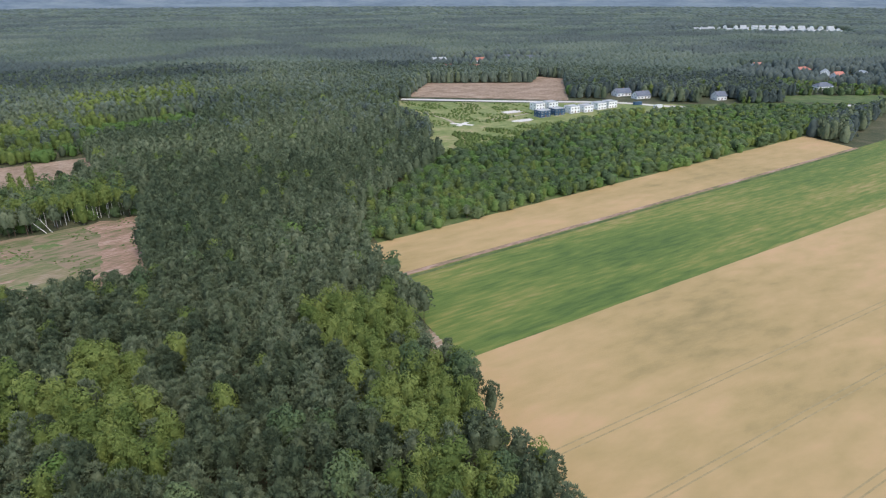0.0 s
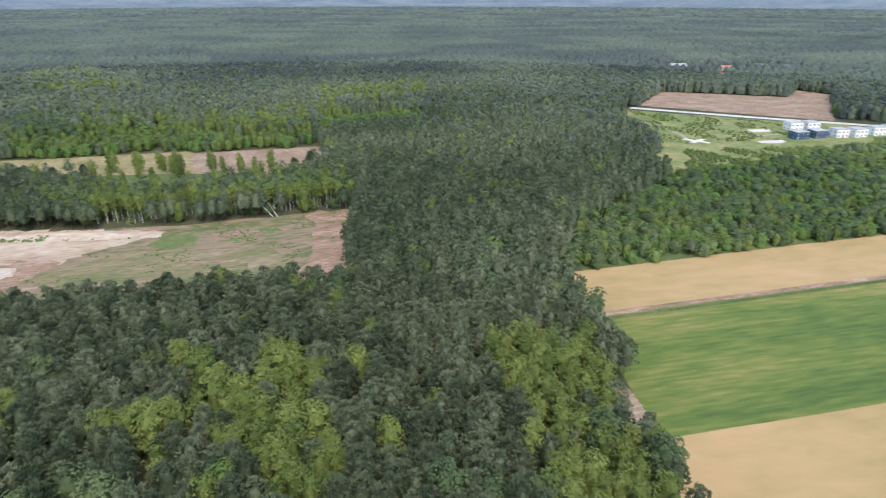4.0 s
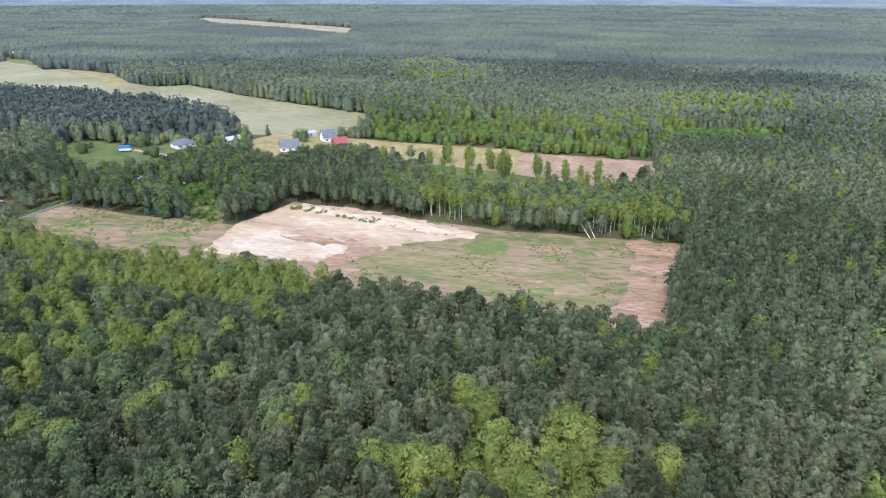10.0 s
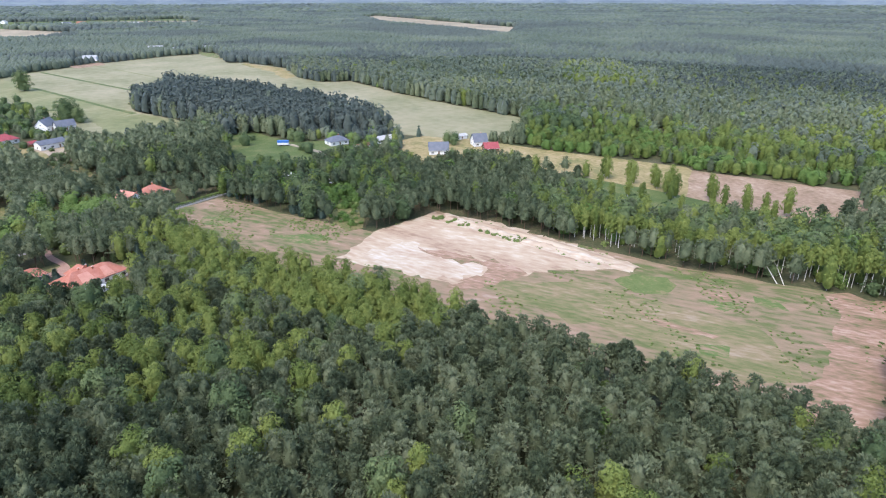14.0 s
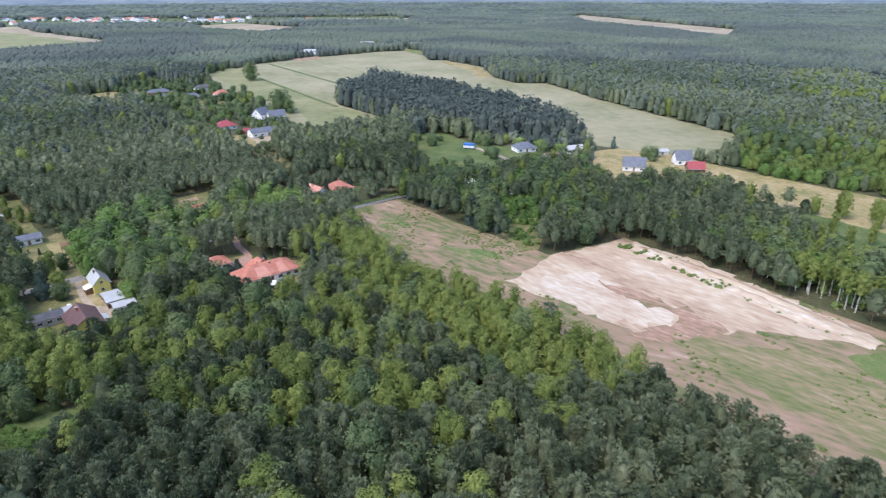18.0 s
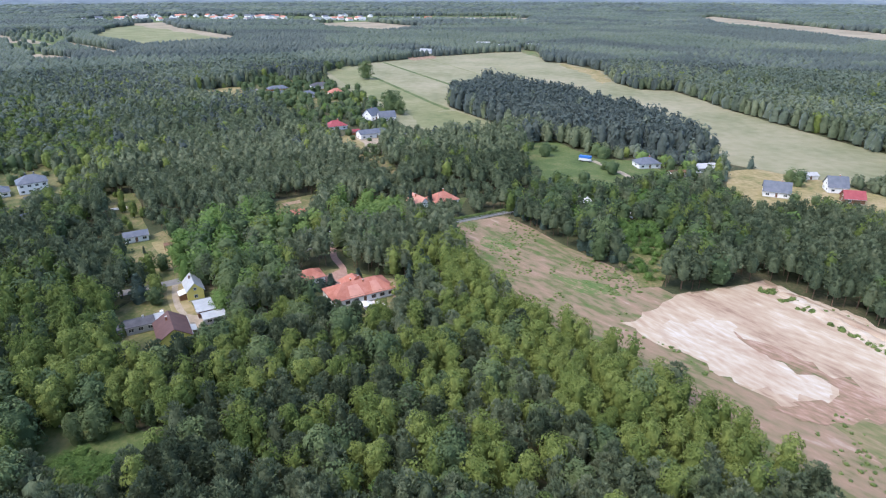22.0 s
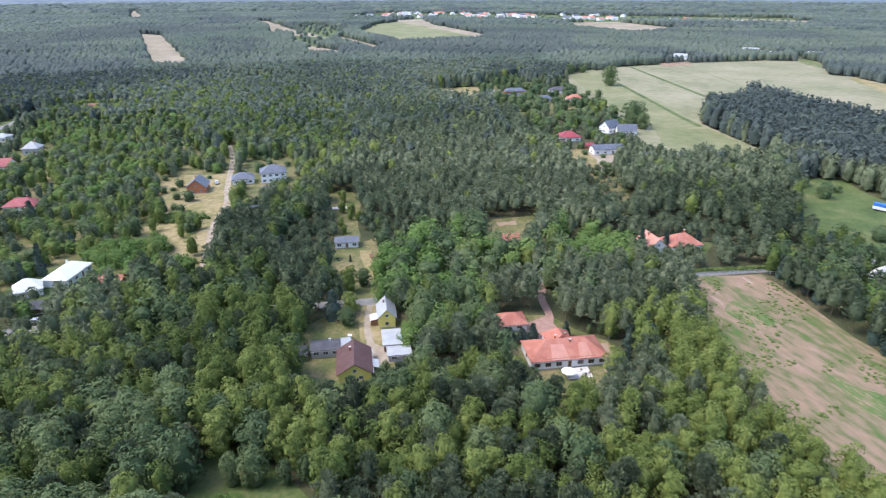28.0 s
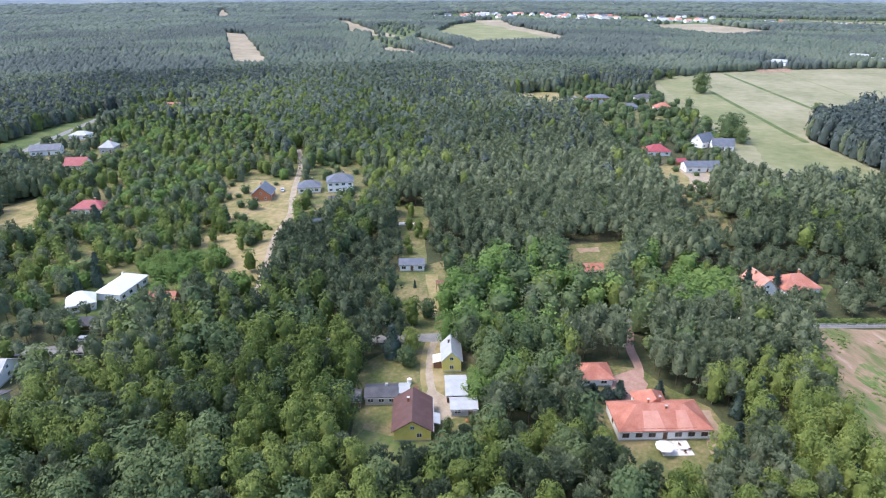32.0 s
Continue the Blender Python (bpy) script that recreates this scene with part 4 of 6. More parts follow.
house("house", "white roofed house by the meadow", -383.0, -318.0, A, 12, 9, 3.2, 2.2, "hip", "white", "metal", front=3, chimneys=0, free=9)
house("house", "far house with a red roof", -491.5, -349.5, A, 10, 8, 3.0, 3.0, "gable", "white", "tile", front=2, chimneys=0, free=9)
house("shed", "garden shed with an orange roof", -323.0, 56.0, A, 6.8, 5, 2.5, 1.6, "gable", "wood", "tile", front=2, chimneys=0, free=5)
house("house", "white house with tiled roofs and roof lights", -341.0, 121.5, A + 6, 13, 10, 3.0, 3.6, "hip", "white", "tile", front=3, chimneys=1, free=10)
house("house", "white house wing with a tiled gable roof", -336.0, 110.8, A + 96, 10, 7, 3.0, 3.2, "gable", "white", "tilepale", front=2, chimneys=1, free=7)
house("house", "house with a bright crimson hip roof", -517.0, 46.5, A, 14, 11, 3.0, 3.4, "hip", "white", "crimson", front=3, chimneys=1, free=11)
house("barn", "long white barn with a slate-blue gable roof", -488.5, 75.5, A, 19.5, 8.5, 3.6, 2.0, "gable", "white", "grey", front=4, chimneys=0, free=13)
house("shed", "small shed with a reddish roof", -497.0, 63.0, A, 6, 4.5, 2.4, 1.2, "gable", "brick", "crimson", front=1, chimneys=0, free=4)
house("house", "white house with steep dark roofs", -552.0, 70.0, A + 30, 12, 9, 4.2, 4.4, "gable", "white", "grey", front=3, chimneys=1, free=9)
house("house", "white house wing with a dark roof", -548.0, 82.0, A - 10, 13, 8, 3.4, 3.8, "gable", "white", "grey", front=3, chimneys=0, free=9)
house("house", "dark roofed low house at the field edge", -478.0, 100.0, A + 10, 11, 8, 2.8, 2.4, "hip", "greywall", "dark", front=2, chimneys=0, free=8)
house("house", "brick house with a blue-grey roof", -696.0, -36.0, A, 20, 9, 3.6, 2.6, "hip", "brick", "grey", front=5, chimneys=1, free=14)
house("house", "low house with a blue-grey roof", -672.0, -30.0, A, 16, 7, 2.8, 1.8, "hip", "greywall", "grey", front=3, chimneys=0, free=10)
house("house", "white house with a blue-grey roof", -662.0, 0.0, A, 14, 9, 3.2, 3.0, "hip", "white", "grey", front=3, chimneys=1, free=11)
house("house", "house with an orange tiled hip roof", -674.0, 25.0, A, 13, 10, 3.0, 3.6, "hip", "white", "tile", front=3, chimneys=1, free=11)
house("house", "broad house with a dark hip roof", -717.0, 3.0, A, 19, 11, 3.4, 3.0, "hip", "white", "dark", front=4, chimneys=1, free=13)
house("house", "white bungalow with a dark grey hip roof", -407.5, 242.0, 98, 13, 9.5, 3.0, 2.8, "hip", "white", "grey", front=3, chimneys=1, free=10)
house("house", "low house with a pale grey roof", -397.5, 271.0, 98, 13, 8, 2.8, 1.6, "gable", "white", "greywall", front=3, chimneys=0, free=8)
house("shed", "white cluttered lean-to sheds", -388.0, 253.0, 98, 9, 5, 2.4, 0.6, "gable", "white", "wood", front=2, chimneys=0, free=6)
house("house", "white house with a grey gable roof", -352.0, 289.5, 65, 12, 9, 3.2, 4.0, "gable", "white", "grey", front=3, ends=2, chimneys=1, free=10)
house("house", "white house with a steep slate roof", -358.5, 323.5, 75, 9, 9, 3.4, 4.4, "gable", "white", "grey", front=2, ends=2, chimneys=1, free=9)
house("house", "timber house with a red metal roof", -340.5, 321.0, 75, 9, 7, 2.8, 3.0, "gable", "wood", "crimson", front=2, chimneys=0, free=8)
house("garage", "open garage under a grey roof", -381.5, 322.5, 90, 8, 6, 2.5, 0.9, "gable", "white", "greywall", front=1, chimneys=0, free=6)
house("shed", "white canvas tent shelter among trees", -333.5, 189.0, 150, 6.5, 5.5, 2.6, 2.2, "gable", "white", "canvas", front=1, chimneys=0, free=6)
house("shed", "small shed with a pale roof", -318.5, 205.5, 140, 6, 4.5, 2.2, 0.8, "gable", "wood", "greywall", front=1, chimneys=0, free=4)
for bx, by, bl, bw, bh in ((-1203, 210, 22, 14, 6), (-1176, 232, 34, 12, 4), (-1176, 294, 18, 12, 5), (-1082, 110, 18, 12, 5)):
    house("barn", "white farm building at the field edge", bx, by, A - 40, bl, bw, bh, 2.5, "gable", "white", "metal", front=3, chimneys=0, free=16)
# building site beyond the young trees
for k, (mx, my) in enumerate(((141, 600), (154, 607), (168, 583), (181, 588), (196, 600), (208, 608))):
    house("house", "new white flat-roofed cube house", mx, my, 28, 10, 9, 6.0, 0, "flat", "white", "greywall", front=3, back=2, ends=2, chimneys=0, free=9, group="row of new cube houses", storeys=2)
for mx, my in ((139, 566), (153, 575)):
    house("house", "unrendered dark blue cube house", mx, my, 28, 10.5, 9, 5.6, 0, "flat", "blue", "greywall", front=3, back=2, ends=2, chimneys=0, free=9, group="blue cube houses", storeys=2)
house("house", "house with a blue-grey gable roof", 240, 676, 20, 17, 10, 3.6, 3.6, "gable", "white", "grey", front=4, ends=2, chimneys=1, free=14)
house("house", "house with a slate-grey gable roof", 254, 658, 20, 16, 9, 3.4, 3.6, "gable", "white", "grey", front=4, ends=2, chimneys=1, free=14)
for hx, hy, ha, hl, rf, cv in ((206, 1034, 10, 24, "hip", "grey"), (173, 1038, 10, 14, "gable", "grey"), (66, 1003, 30, 26, "gable", "metal"), (76, 908, 15, 12, "gable", "crimson"), (128, 998, 20, 14, "gable", "tile"), (112, 906, 10, 12, "gable", "tile"), (414, 1060, 40, 11, "gable", "metal"),
                               (527, 852, 20, 26, "hip", "tile"), (542, 824, 60, 15, "gable", "metal"), (466, 706, 10, 18, "hip", "grey"), (540, 796, 10, 12, "gable", "tile"), (326, 646, 15, 11, "gable", "grey"), (578, 806, 80, 14, "gable", "metal"), (498, 905, 10, 14, "gable", "tilepale")):
    house("house", {"tile": "distant house with an orange tiled roof", "crimson": "distant house with a red roof", "grey": "distant white house with a grey roof", "metal": "distant white house with a pale roof", "tilepale": "distant house with a pale tiled roof"}[cv],
          hx, hy, ha, hl, 10, 4.2, 3.6, rf, "white", cv, front=3, chimneys=0, free=12)


def plain_house(x, y, ang, l, w, h, rise, cover, label, group):
    """A small far house: walls, roof and a door wall, no more."""
    ob = tagged(thing("house", x, y, ang), label, "house", group)
    HOUSES.append((x, y, 16))
    part("wall", gable_walls(l, w, h, rise), H["white"], ob)
    part("roof", gable_roof(l, w, h, rise), H[cover], ob)
    window(ob, 0, -w / 2, h * 0.55, 2.4, 1.8, "-y")
    window(ob, -l / 2, 0, h * 0.6, 2.2, 1.8, "-x")


hr = random.Random(5)
for row, (xa, ya, xb, yb, n) in enumerate(((766, 1740, 1060, 1590, 18), (800, 1790, 1110, 1680, 16), (900, 1855, 1150, 1780, 12))):
    for k in range(n):
        t = k / (n - 1)
        plain_house(xa + (xb - xa) * t + hr.uniform(-2, 2), ya + (yb - ya) * t + hr.uniform(-6, 6), -20 + hr.choice((0, 90)), 15, 10, 6.5, 4.0, "metal", "white terraced house of a far estate", "far white estate")
for k in range(64):
    t = hr.random()
    u = hr.choice((0, 1))
    px_, py_ = (-2230 - 260 * hr.random() + 200 * t, -1000 + 1250 * t) if u else (-2300 + hr.uniform(-160, 260), -980 + 900 * t)
    plain_house(px_, py_, hr.uniform(0, 180), hr.uniform(16, 28), 13, 5.5, 4.5, hr.choice(("tile", "metal", "grey", "tilepale", "metal")), "far house of a village", "far village")


def slab(x, y, ang, l, w, label, h=0.25, extra=()):
    ob = tagged(thing("foundation_slab", x, y, ang), label, "slab")
    part("slab", boxed(-l / 2, l / 2, -w / 2, w / 2, 0, h + 0.1), M["paleslab"], ob)
    for a in extra:
        part("slab", boxed(*a, 0, h + 0.06), M["paleslab"], ob)
    HOUSES.append((x, y, max(l, w) / 2 + 2))


slab(116, 588, 28, 15, 9, "pale concrete foundation slab in a meadow", extra=((7.5, 11, -3, 2),))
slab(120, 549, 28, 13, 8, "pale concrete foundation slab in a meadow", extra=((-10, -6.5, -2, 3), (6.5, 10, -1, 4)))
slab(70, 536, 60, 16, 4, "pale cross-shaped concrete slab in a meadow", extra=((-3, 1, 2, 10), (-2, 2, -9, -2)))
slab(-337.5, -30.6, A, 7, 3, "bare concrete slab in a clearing")


def carport(x, y, ang, l, w, label, cover="dark"):
    ob = tagged(thing("carport", x, y, ang), label, "carport")
    HOUSES.append((x, y, max(l, w) / 2 + 2))
    part("roof", solid([(-l / 2, -w / 2, 2.3), (l / 2, -w / 2, 2.3), (l / 2, w / 2, 2.7), (-l / 2, w / 2, 2.7), (-l / 2, -w / 2, 2.42), (l / 2, -w / 2, 2.42), (l / 2, w / 2, 2.82), (-l / 2, w / 2, 2.82)],
                       [(3, 2, 1, 0), (4, 5, 6, 7), (0, 1, 5, 4), (1, 2, 6, 5), (2, 3, 7, 6), (3, 0, 4, 7)]), H[cover], ob)
    for sx in (-l / 2 + 0.2, l / 2 - 0.35):
        for sy, z in ((-w / 2 + 0.2, 2.31), (w / 2 - 0.35, 2.65)):
            part("post", boxed(sx, sx + 0.15, sy, sy + 0.15, 0, z), H["wood"], ob)


carport(-348.5, -77.0, 126, 7, 3.5, "dark roofed timber carport behind a villa")
carport(-287, 12, A, 3, 2.4, "small timber garden shelter on a lawn", "wood")
carport(-349, 138, A, 3.4, 2.6, "white garden shelter among trees", "canvas")


def car(x, y, ang, paint, label):
    ob = tagged(thing("car", x, y, ang, 0.14), label, "car")
    HOUSES.append((x, y, 3.2))
    prof = [(-2.1, 0.35), (2.1, 0.35), (2.15, 0.75), (1.3, 0.9), (0.6, 1.42), (-1.3, 1.45), (-2.0, 0.95), (-2.15, 0.8)]
    n = len(prof)
    pts = [(a, -0.85, z) for a, z in prof] + [(a, 0.85, z) for a, z in prof]
    part("body", solid(pts, [tuple(range(n - 1, -1, -1)), tuple(range(n, 2 * n))] + [(k, (k + 1) % n, (k + 1) % n + n, k + n) for k in range(n)]), H[paint], ob)
    part("windscreen", solid([(1.22, -0.7, 0.97), (1.22, 0.7, 0.97), (0.68, 0.6, 1.4), (0.68, -0.6, 1.4), (1.18, -0.7, 0.9), (1.18, 0.7, 0.9), (0.6, 0.6, 1.35), (0.6, -0.6, 1.35)],
                             [(0, 1, 2, 3), (7, 6, 5, 4), (0, 4, 5, 1), (1, 5, 6, 2), (2, 6, 7, 3), (3, 7, 4, 0)]), H["glass"], ob)
    part("side_window", boxed(-1.2, 0.5, -0.87, 0.87, 0.98, 1.34), H["glass"], ob)
    for wx in (-1.3, 1.35):
        for wy in (-0.86, 0.68):
            bm = bmesh.new()
            bmesh.ops.create_cone(bm, cap_ends=True, segments=12, radius1=0.32, radius2=0.32, depth=0.18, matrix=pose(wx, wy + 0.09, 0.32, 90, 0, 0))
            wheel = part("wheel", bm, H["tyre"], ob)
            bm = bmesh.new()
            bmesh.ops.create_cone(bm, cap_ends=True, segments=10, radius1=0.19, radius2=0.19, depth=0.2, matrix=pose(wx, wy + 0.09, 0.32, 90, 0, 0))
            part("rim", bm, H["steel"], wheel)
    return ob


car(-288.5, 14.5, A + 90, "whitepaint", "white car parked at a garden fence")
car(-350.5, -112, 40, "carpaint", "silver car parked on a sandy track")
car(-309.5, 108.5, A - 55, "whitepaint", "white car at the roadside")
car(-208.0, -66.5, A, "carpaint", "silver car between trees")
car(-690, -58, 40, "whitepaint", "white van by far houses")


def lorry(x, y, ang):
    ob = tagged(thing("box_trailer", x, y, ang), "blue and white box trailer parked in a yard", "trailer")
    HOUSES.append((x, y, 8))
    part("lower_body", boxed(-3.6, 3.6, -1.25, 1.25, 0.9, 2.3), H["whitepaint"], ob)
    part("upper_body", boxed(-3.6, 3.6, -1.22, 1.22, 2.304, 3.7), H["bluepaint"], ob, "blue tarpaulin cover")
    part("chassis", boxed(-3.5, 4.6, -0.4, 0.4, 0.6, 0.9), H["steel"], ob)
    for wx in (-2.2, -1.1, 3.0):
        for wy in (-1.2, 0.9):
            bm = bmesh.new()
            bmesh.ops.create_cone(bm, cap_ends=True, segments=12, radius1=0.48, radius2=0.48, depth=0.3, matrix=pose(wx, wy + 0.15, 0.48, 90, 0, 0))
            part("wheel", bm, H["tyre"], ob)


lorry(-419.5, 209, 60)
for cx, cy, ca in ((251, 603, 20), (238, 620, 15)):
    ob = tagged(thing("site_container", cx, cy, ca), "white site container by the slab road" if cx > 245 else "dark blue site container by the slab road", "container")
    part("body", boxed(-4, 4, -1.3, 1.3, 0.22, 2.9), H["whitepaint" if cx > 245 else "blue"], ob)
    part("door", boxed(4.0, 4.06, -1.0, 1.0, 0.4, 2.6), H["steel"], ob)
    HOUSES.append((cx, cy, 7))


def street_lamp(x, y, ang, hgt=7.0):
    ob = tagged(thing("street_lamp", x, y, ang), "grey concrete street lamp beside the lane", "street lamp", "street lamps along the lane")
    bm = bmesh.new()
    stem(bm, hgt, 0.11, sides=8, top=0.6)
    part("pole", bm, M["concrete"], ob)
    part("arm", boxed(-0.04, 1.2, -0.04, 0.04, hgt - 0.08, hgt), H["steel"], ob)
    part("lamp_head", boxed(0.9, 1.6, -0.14, 0.14, hgt - 0.12, hgt + 0.02), H["steel"], ob)
    return ob


lamp = street_lamp(-309.5, 119, 30)
for lx, ly in ((-188, -80.5), (-229.5, -22), (-262, 38), (-288.5, 76), (-333, 163)):
    copy_thing(lamp, pose(lx, ly, 0, 0, 0, 30))


def fence(line, hgt, label, material="wood", gap=3.0):
    """Posts and rails along a line."""
    ob = tagged(thing("fence", 0, 0), label, "fence")
    for (xa, ya), (xb, yb) in zip(line, line[1:]):
        d = math.hypot(xb - xa, yb - ya)
        n = max(1, int(d / gap))
        ux, uy = (xb - xa) / d, (yb - ya) / d
        for k in range(n + 1):
            bm = bmesh.new()
            stem(bm, hgt, 0.07, x=xa + ux * d * k / n, y=ya + uy * d * k / n, sides=4, top=1.0)
            part("post", bm, H[material], ob)
        for z in (hgt * 0.35, hgt * 0.85):
            part("rail", solid([(xa - uy * s, ya + ux * s, z + q) for s in (-0.03, 0.03) for q in (-0.06, 0.06)] + [(xb - uy * s, yb + ux * s, z + q) for s in (-0.03, 0.03) for q in (-0.06, 0.06)],
                               [(0, 1, 3, 2), (4, 6, 7, 5), (0, 4, 5, 1), (2, 3, 7, 6), (0, 2, 6, 4), (1, 5, 7, 3)]), H[material], ob)


fence([(-286, 20), (-300, 14), (-318, 8)], 1.3, "weathered timber garden fence")
fence([(-196, -70), (-201, -62), (-206, -54)], 1.4, "grey mesh fence along the lane", "steel")
fence([(-316, 128), (-330, 156), (-346, 186)], 1.3, "grey wire fence along the lane", "steel")
# spoil bank on the far side of the sand
bm = bmesh.new()
prev = None
for k in range(48):
    t = k / 47
    cx, cy = -249 + 88 * t, 234.5 + 35 * t + 2.5 * math.sin(3.1 * t)
    hgt = (0.5 + 1.1 * noise.noise((k * 0.31, 3, 1)) ** 2 + 0.8 * math.sin(math.pi * t)) * 0.8
    row = []
    for s, f in ((-3.4, 0), (-2.0, 0.75), (-0.6, 1.0), (0.8, 0.8), (2.0, 0.35), (3.2, 0)):
        w = noise.noise((k * 0.5, s, 5)) * 0.35
        row.append(bm.verts.new((cx - 0.37 * s + w, cy + 0.93 * s + w, 0.1 + hgt * f + (0.2 * w if f else -0.02))))
    if prev:
        for a in range(5):
            bm.faces.new((prev[a], row[a], row[a + 1], prev[a + 1]))
    prev = row
tagged(add_mesh("sand_bank", bm, M["sand"]), "low pale spoil bank along the edge of the sand", "sand bank", kind="structure")


# ---- yard clutter ----
def water_tank(x, y):
    ob = tagged(thing("water_tank", x, y), "white plastic water tank in a yard", "tank")
    bm = bmesh.new()
    bmesh.ops.create_cone(bm, cap_ends=True, segments=14, radius1=0.62, radius2=0.6, depth=1.5)
    bmesh.ops.translate(bm, verts=bm.verts, vec=(0, 0, 0.83))
    part("tank", bm, H["white"], ob)
    bm = bmesh.new()
    bmesh.ops.create_cone(bm, cap_ends=True, segments=12, radius1=0.3, radius2=0.26, depth=0.12)
    bmesh.ops.translate(bm, verts=bm.verts, vec=(0, 0, 1.64))
    part("lid", bm, H["frame"], ob)
    part("base", boxed(-0.7, 0.7, -0.7, 0.7, 0, 0.08), M["concrete"], ob)


def board_stack(x, y, ang):
    ob = tagged(thing("board_stack", x, y, ang), "loose stack of weathered boards in a yard", "boards")
    br = random.Random(4)
    for k in range(12):
        o = br.uniform(-0.2, 0.2)
        part("board", boxed(-1.6 + o, 1.6 + o, -0.6 + 0.3 * (k % 4), -0.36 + 0.3 * (k % 4), 0.08 + 0.09 * (k // 4), 0.16 + 0.09 * (k // 4)), H["wood"], ob)


def brick_stack(x, y, ang):
    ob = tagged(thing("brick_stack", x, y, ang), "low stack of reddish bricks beside a shed", "bricks")
    for k in range(36):
        i, j, l = k % 6, (k // 6) % 3, k // 18
        part("brick", boxed(-1.5 + 0.5 * i, -1.04 + 0.5 * i, -0.5 + 0.3 * j, -0.24 + 0.3 * j, 0.08 + 0.2 * l, 0.27 + 0.2 * l), H["brick"], ob)


water_tank(-233.0, 30.6)
board_stack(-231.6, 33.6, 30)
brick_stack(-226.4, 51.8, A)


# ---- trees ----
def egg(u):
    return math.sqrt(max(0.04, 1 - (2 * min(u, 1.0) ** 0.8 - 1) ** 2))


SHAPE = {  # lower end of the crown, clumps, clump size, outline from the bottom (0) to the tip (1)
    "pine": (0.4, 30, 0.12, lambda u: 1.04 * min(1.0, 0.55 + 3 * u) * max(0.02, 1 - u ** 1.9) ** 0.62),
    "birch": (0.12, 26, 0.165, egg),
    "oak": (0.08, 36, 0.15, lambda u: math.sqrt(max(0.04, 1 - (2 * min(u, 1.0) ** 0.9 - 1) ** 2))),
    "lime": (0.06, 36, 0.15, lambda u: math.sqrt(max(0.04, 1 - (2 * min(u, 1.0) ** 0.9 - 1) ** 2))),
    "shrub": (0.0, 12, 0.2, lambda u: math.sqrt(max(0.05, 1 - u * u))),
    "spruce": (0.03, 38, 0.1, lambda u: (1 - min(u, 1.0)) ** 0.9 + 0.03),
    "tallbirch": (0.5, 18, 0.16, egg),
    "farwood": (0.3, 8, 0.2, lambda u: max(0.02, 1 - u * u) ** 0.5),
    "farpine": (0.3, 8, 0.2, lambda u: max(0.02, 1 - u * u) ** 0.5)}


def dome(rng, kind, sides, heights, fill, rag, skirt=False):
    """The dense inside of a crown: uneven rings that follow its outline up to a rounded top. Corners and faces."""
    low, _, _, shape = SHAPE[kind]
    low *= 0.25 if skirt else 1.0
    verts = []
    for j, u in enumerate(heights):
        turn = rng.uniform(0, 6.28)
        r = 0.5 * fill * (shape(u) if u > 0.02 else 0.8)
        for k in range(sides):
            q = r * rng.uniform(1 - rag, 1 + rag)
            a = turn * (0.15 if j else 0.1) + 6.2832 * (k + 0.5 * (j % 2) + rng.uniform(-0.2, 0.2)) / sides
            verts.append((q * math.cos(a), q * math.sin(a), low + (1 - low) * (u + rng.uniform(-0.2, 0.2) * rag * (1 - u))))
    verts.append((rng.uniform(-0.06, 0.06), rng.uniform(-0.06, 0.06), low + (1 - low) * (0.97 if fill > 0.75 else 0.9)))
    faces = []
    for k in range(sides):
        i = (k + 1) % sides
        for j in range(len(heights) - 1):
            p, q = j * sides, (j + 1) * sides
            faces += [(p + k, p + i, q + k), (p + i, q + i, q + k)]
        t = (len(heights) - 1) * sides
        faces.append((t + k, t + i, len(verts) - 1))
    return np.array(verts, np.float32), np.array(faces, np.int32)


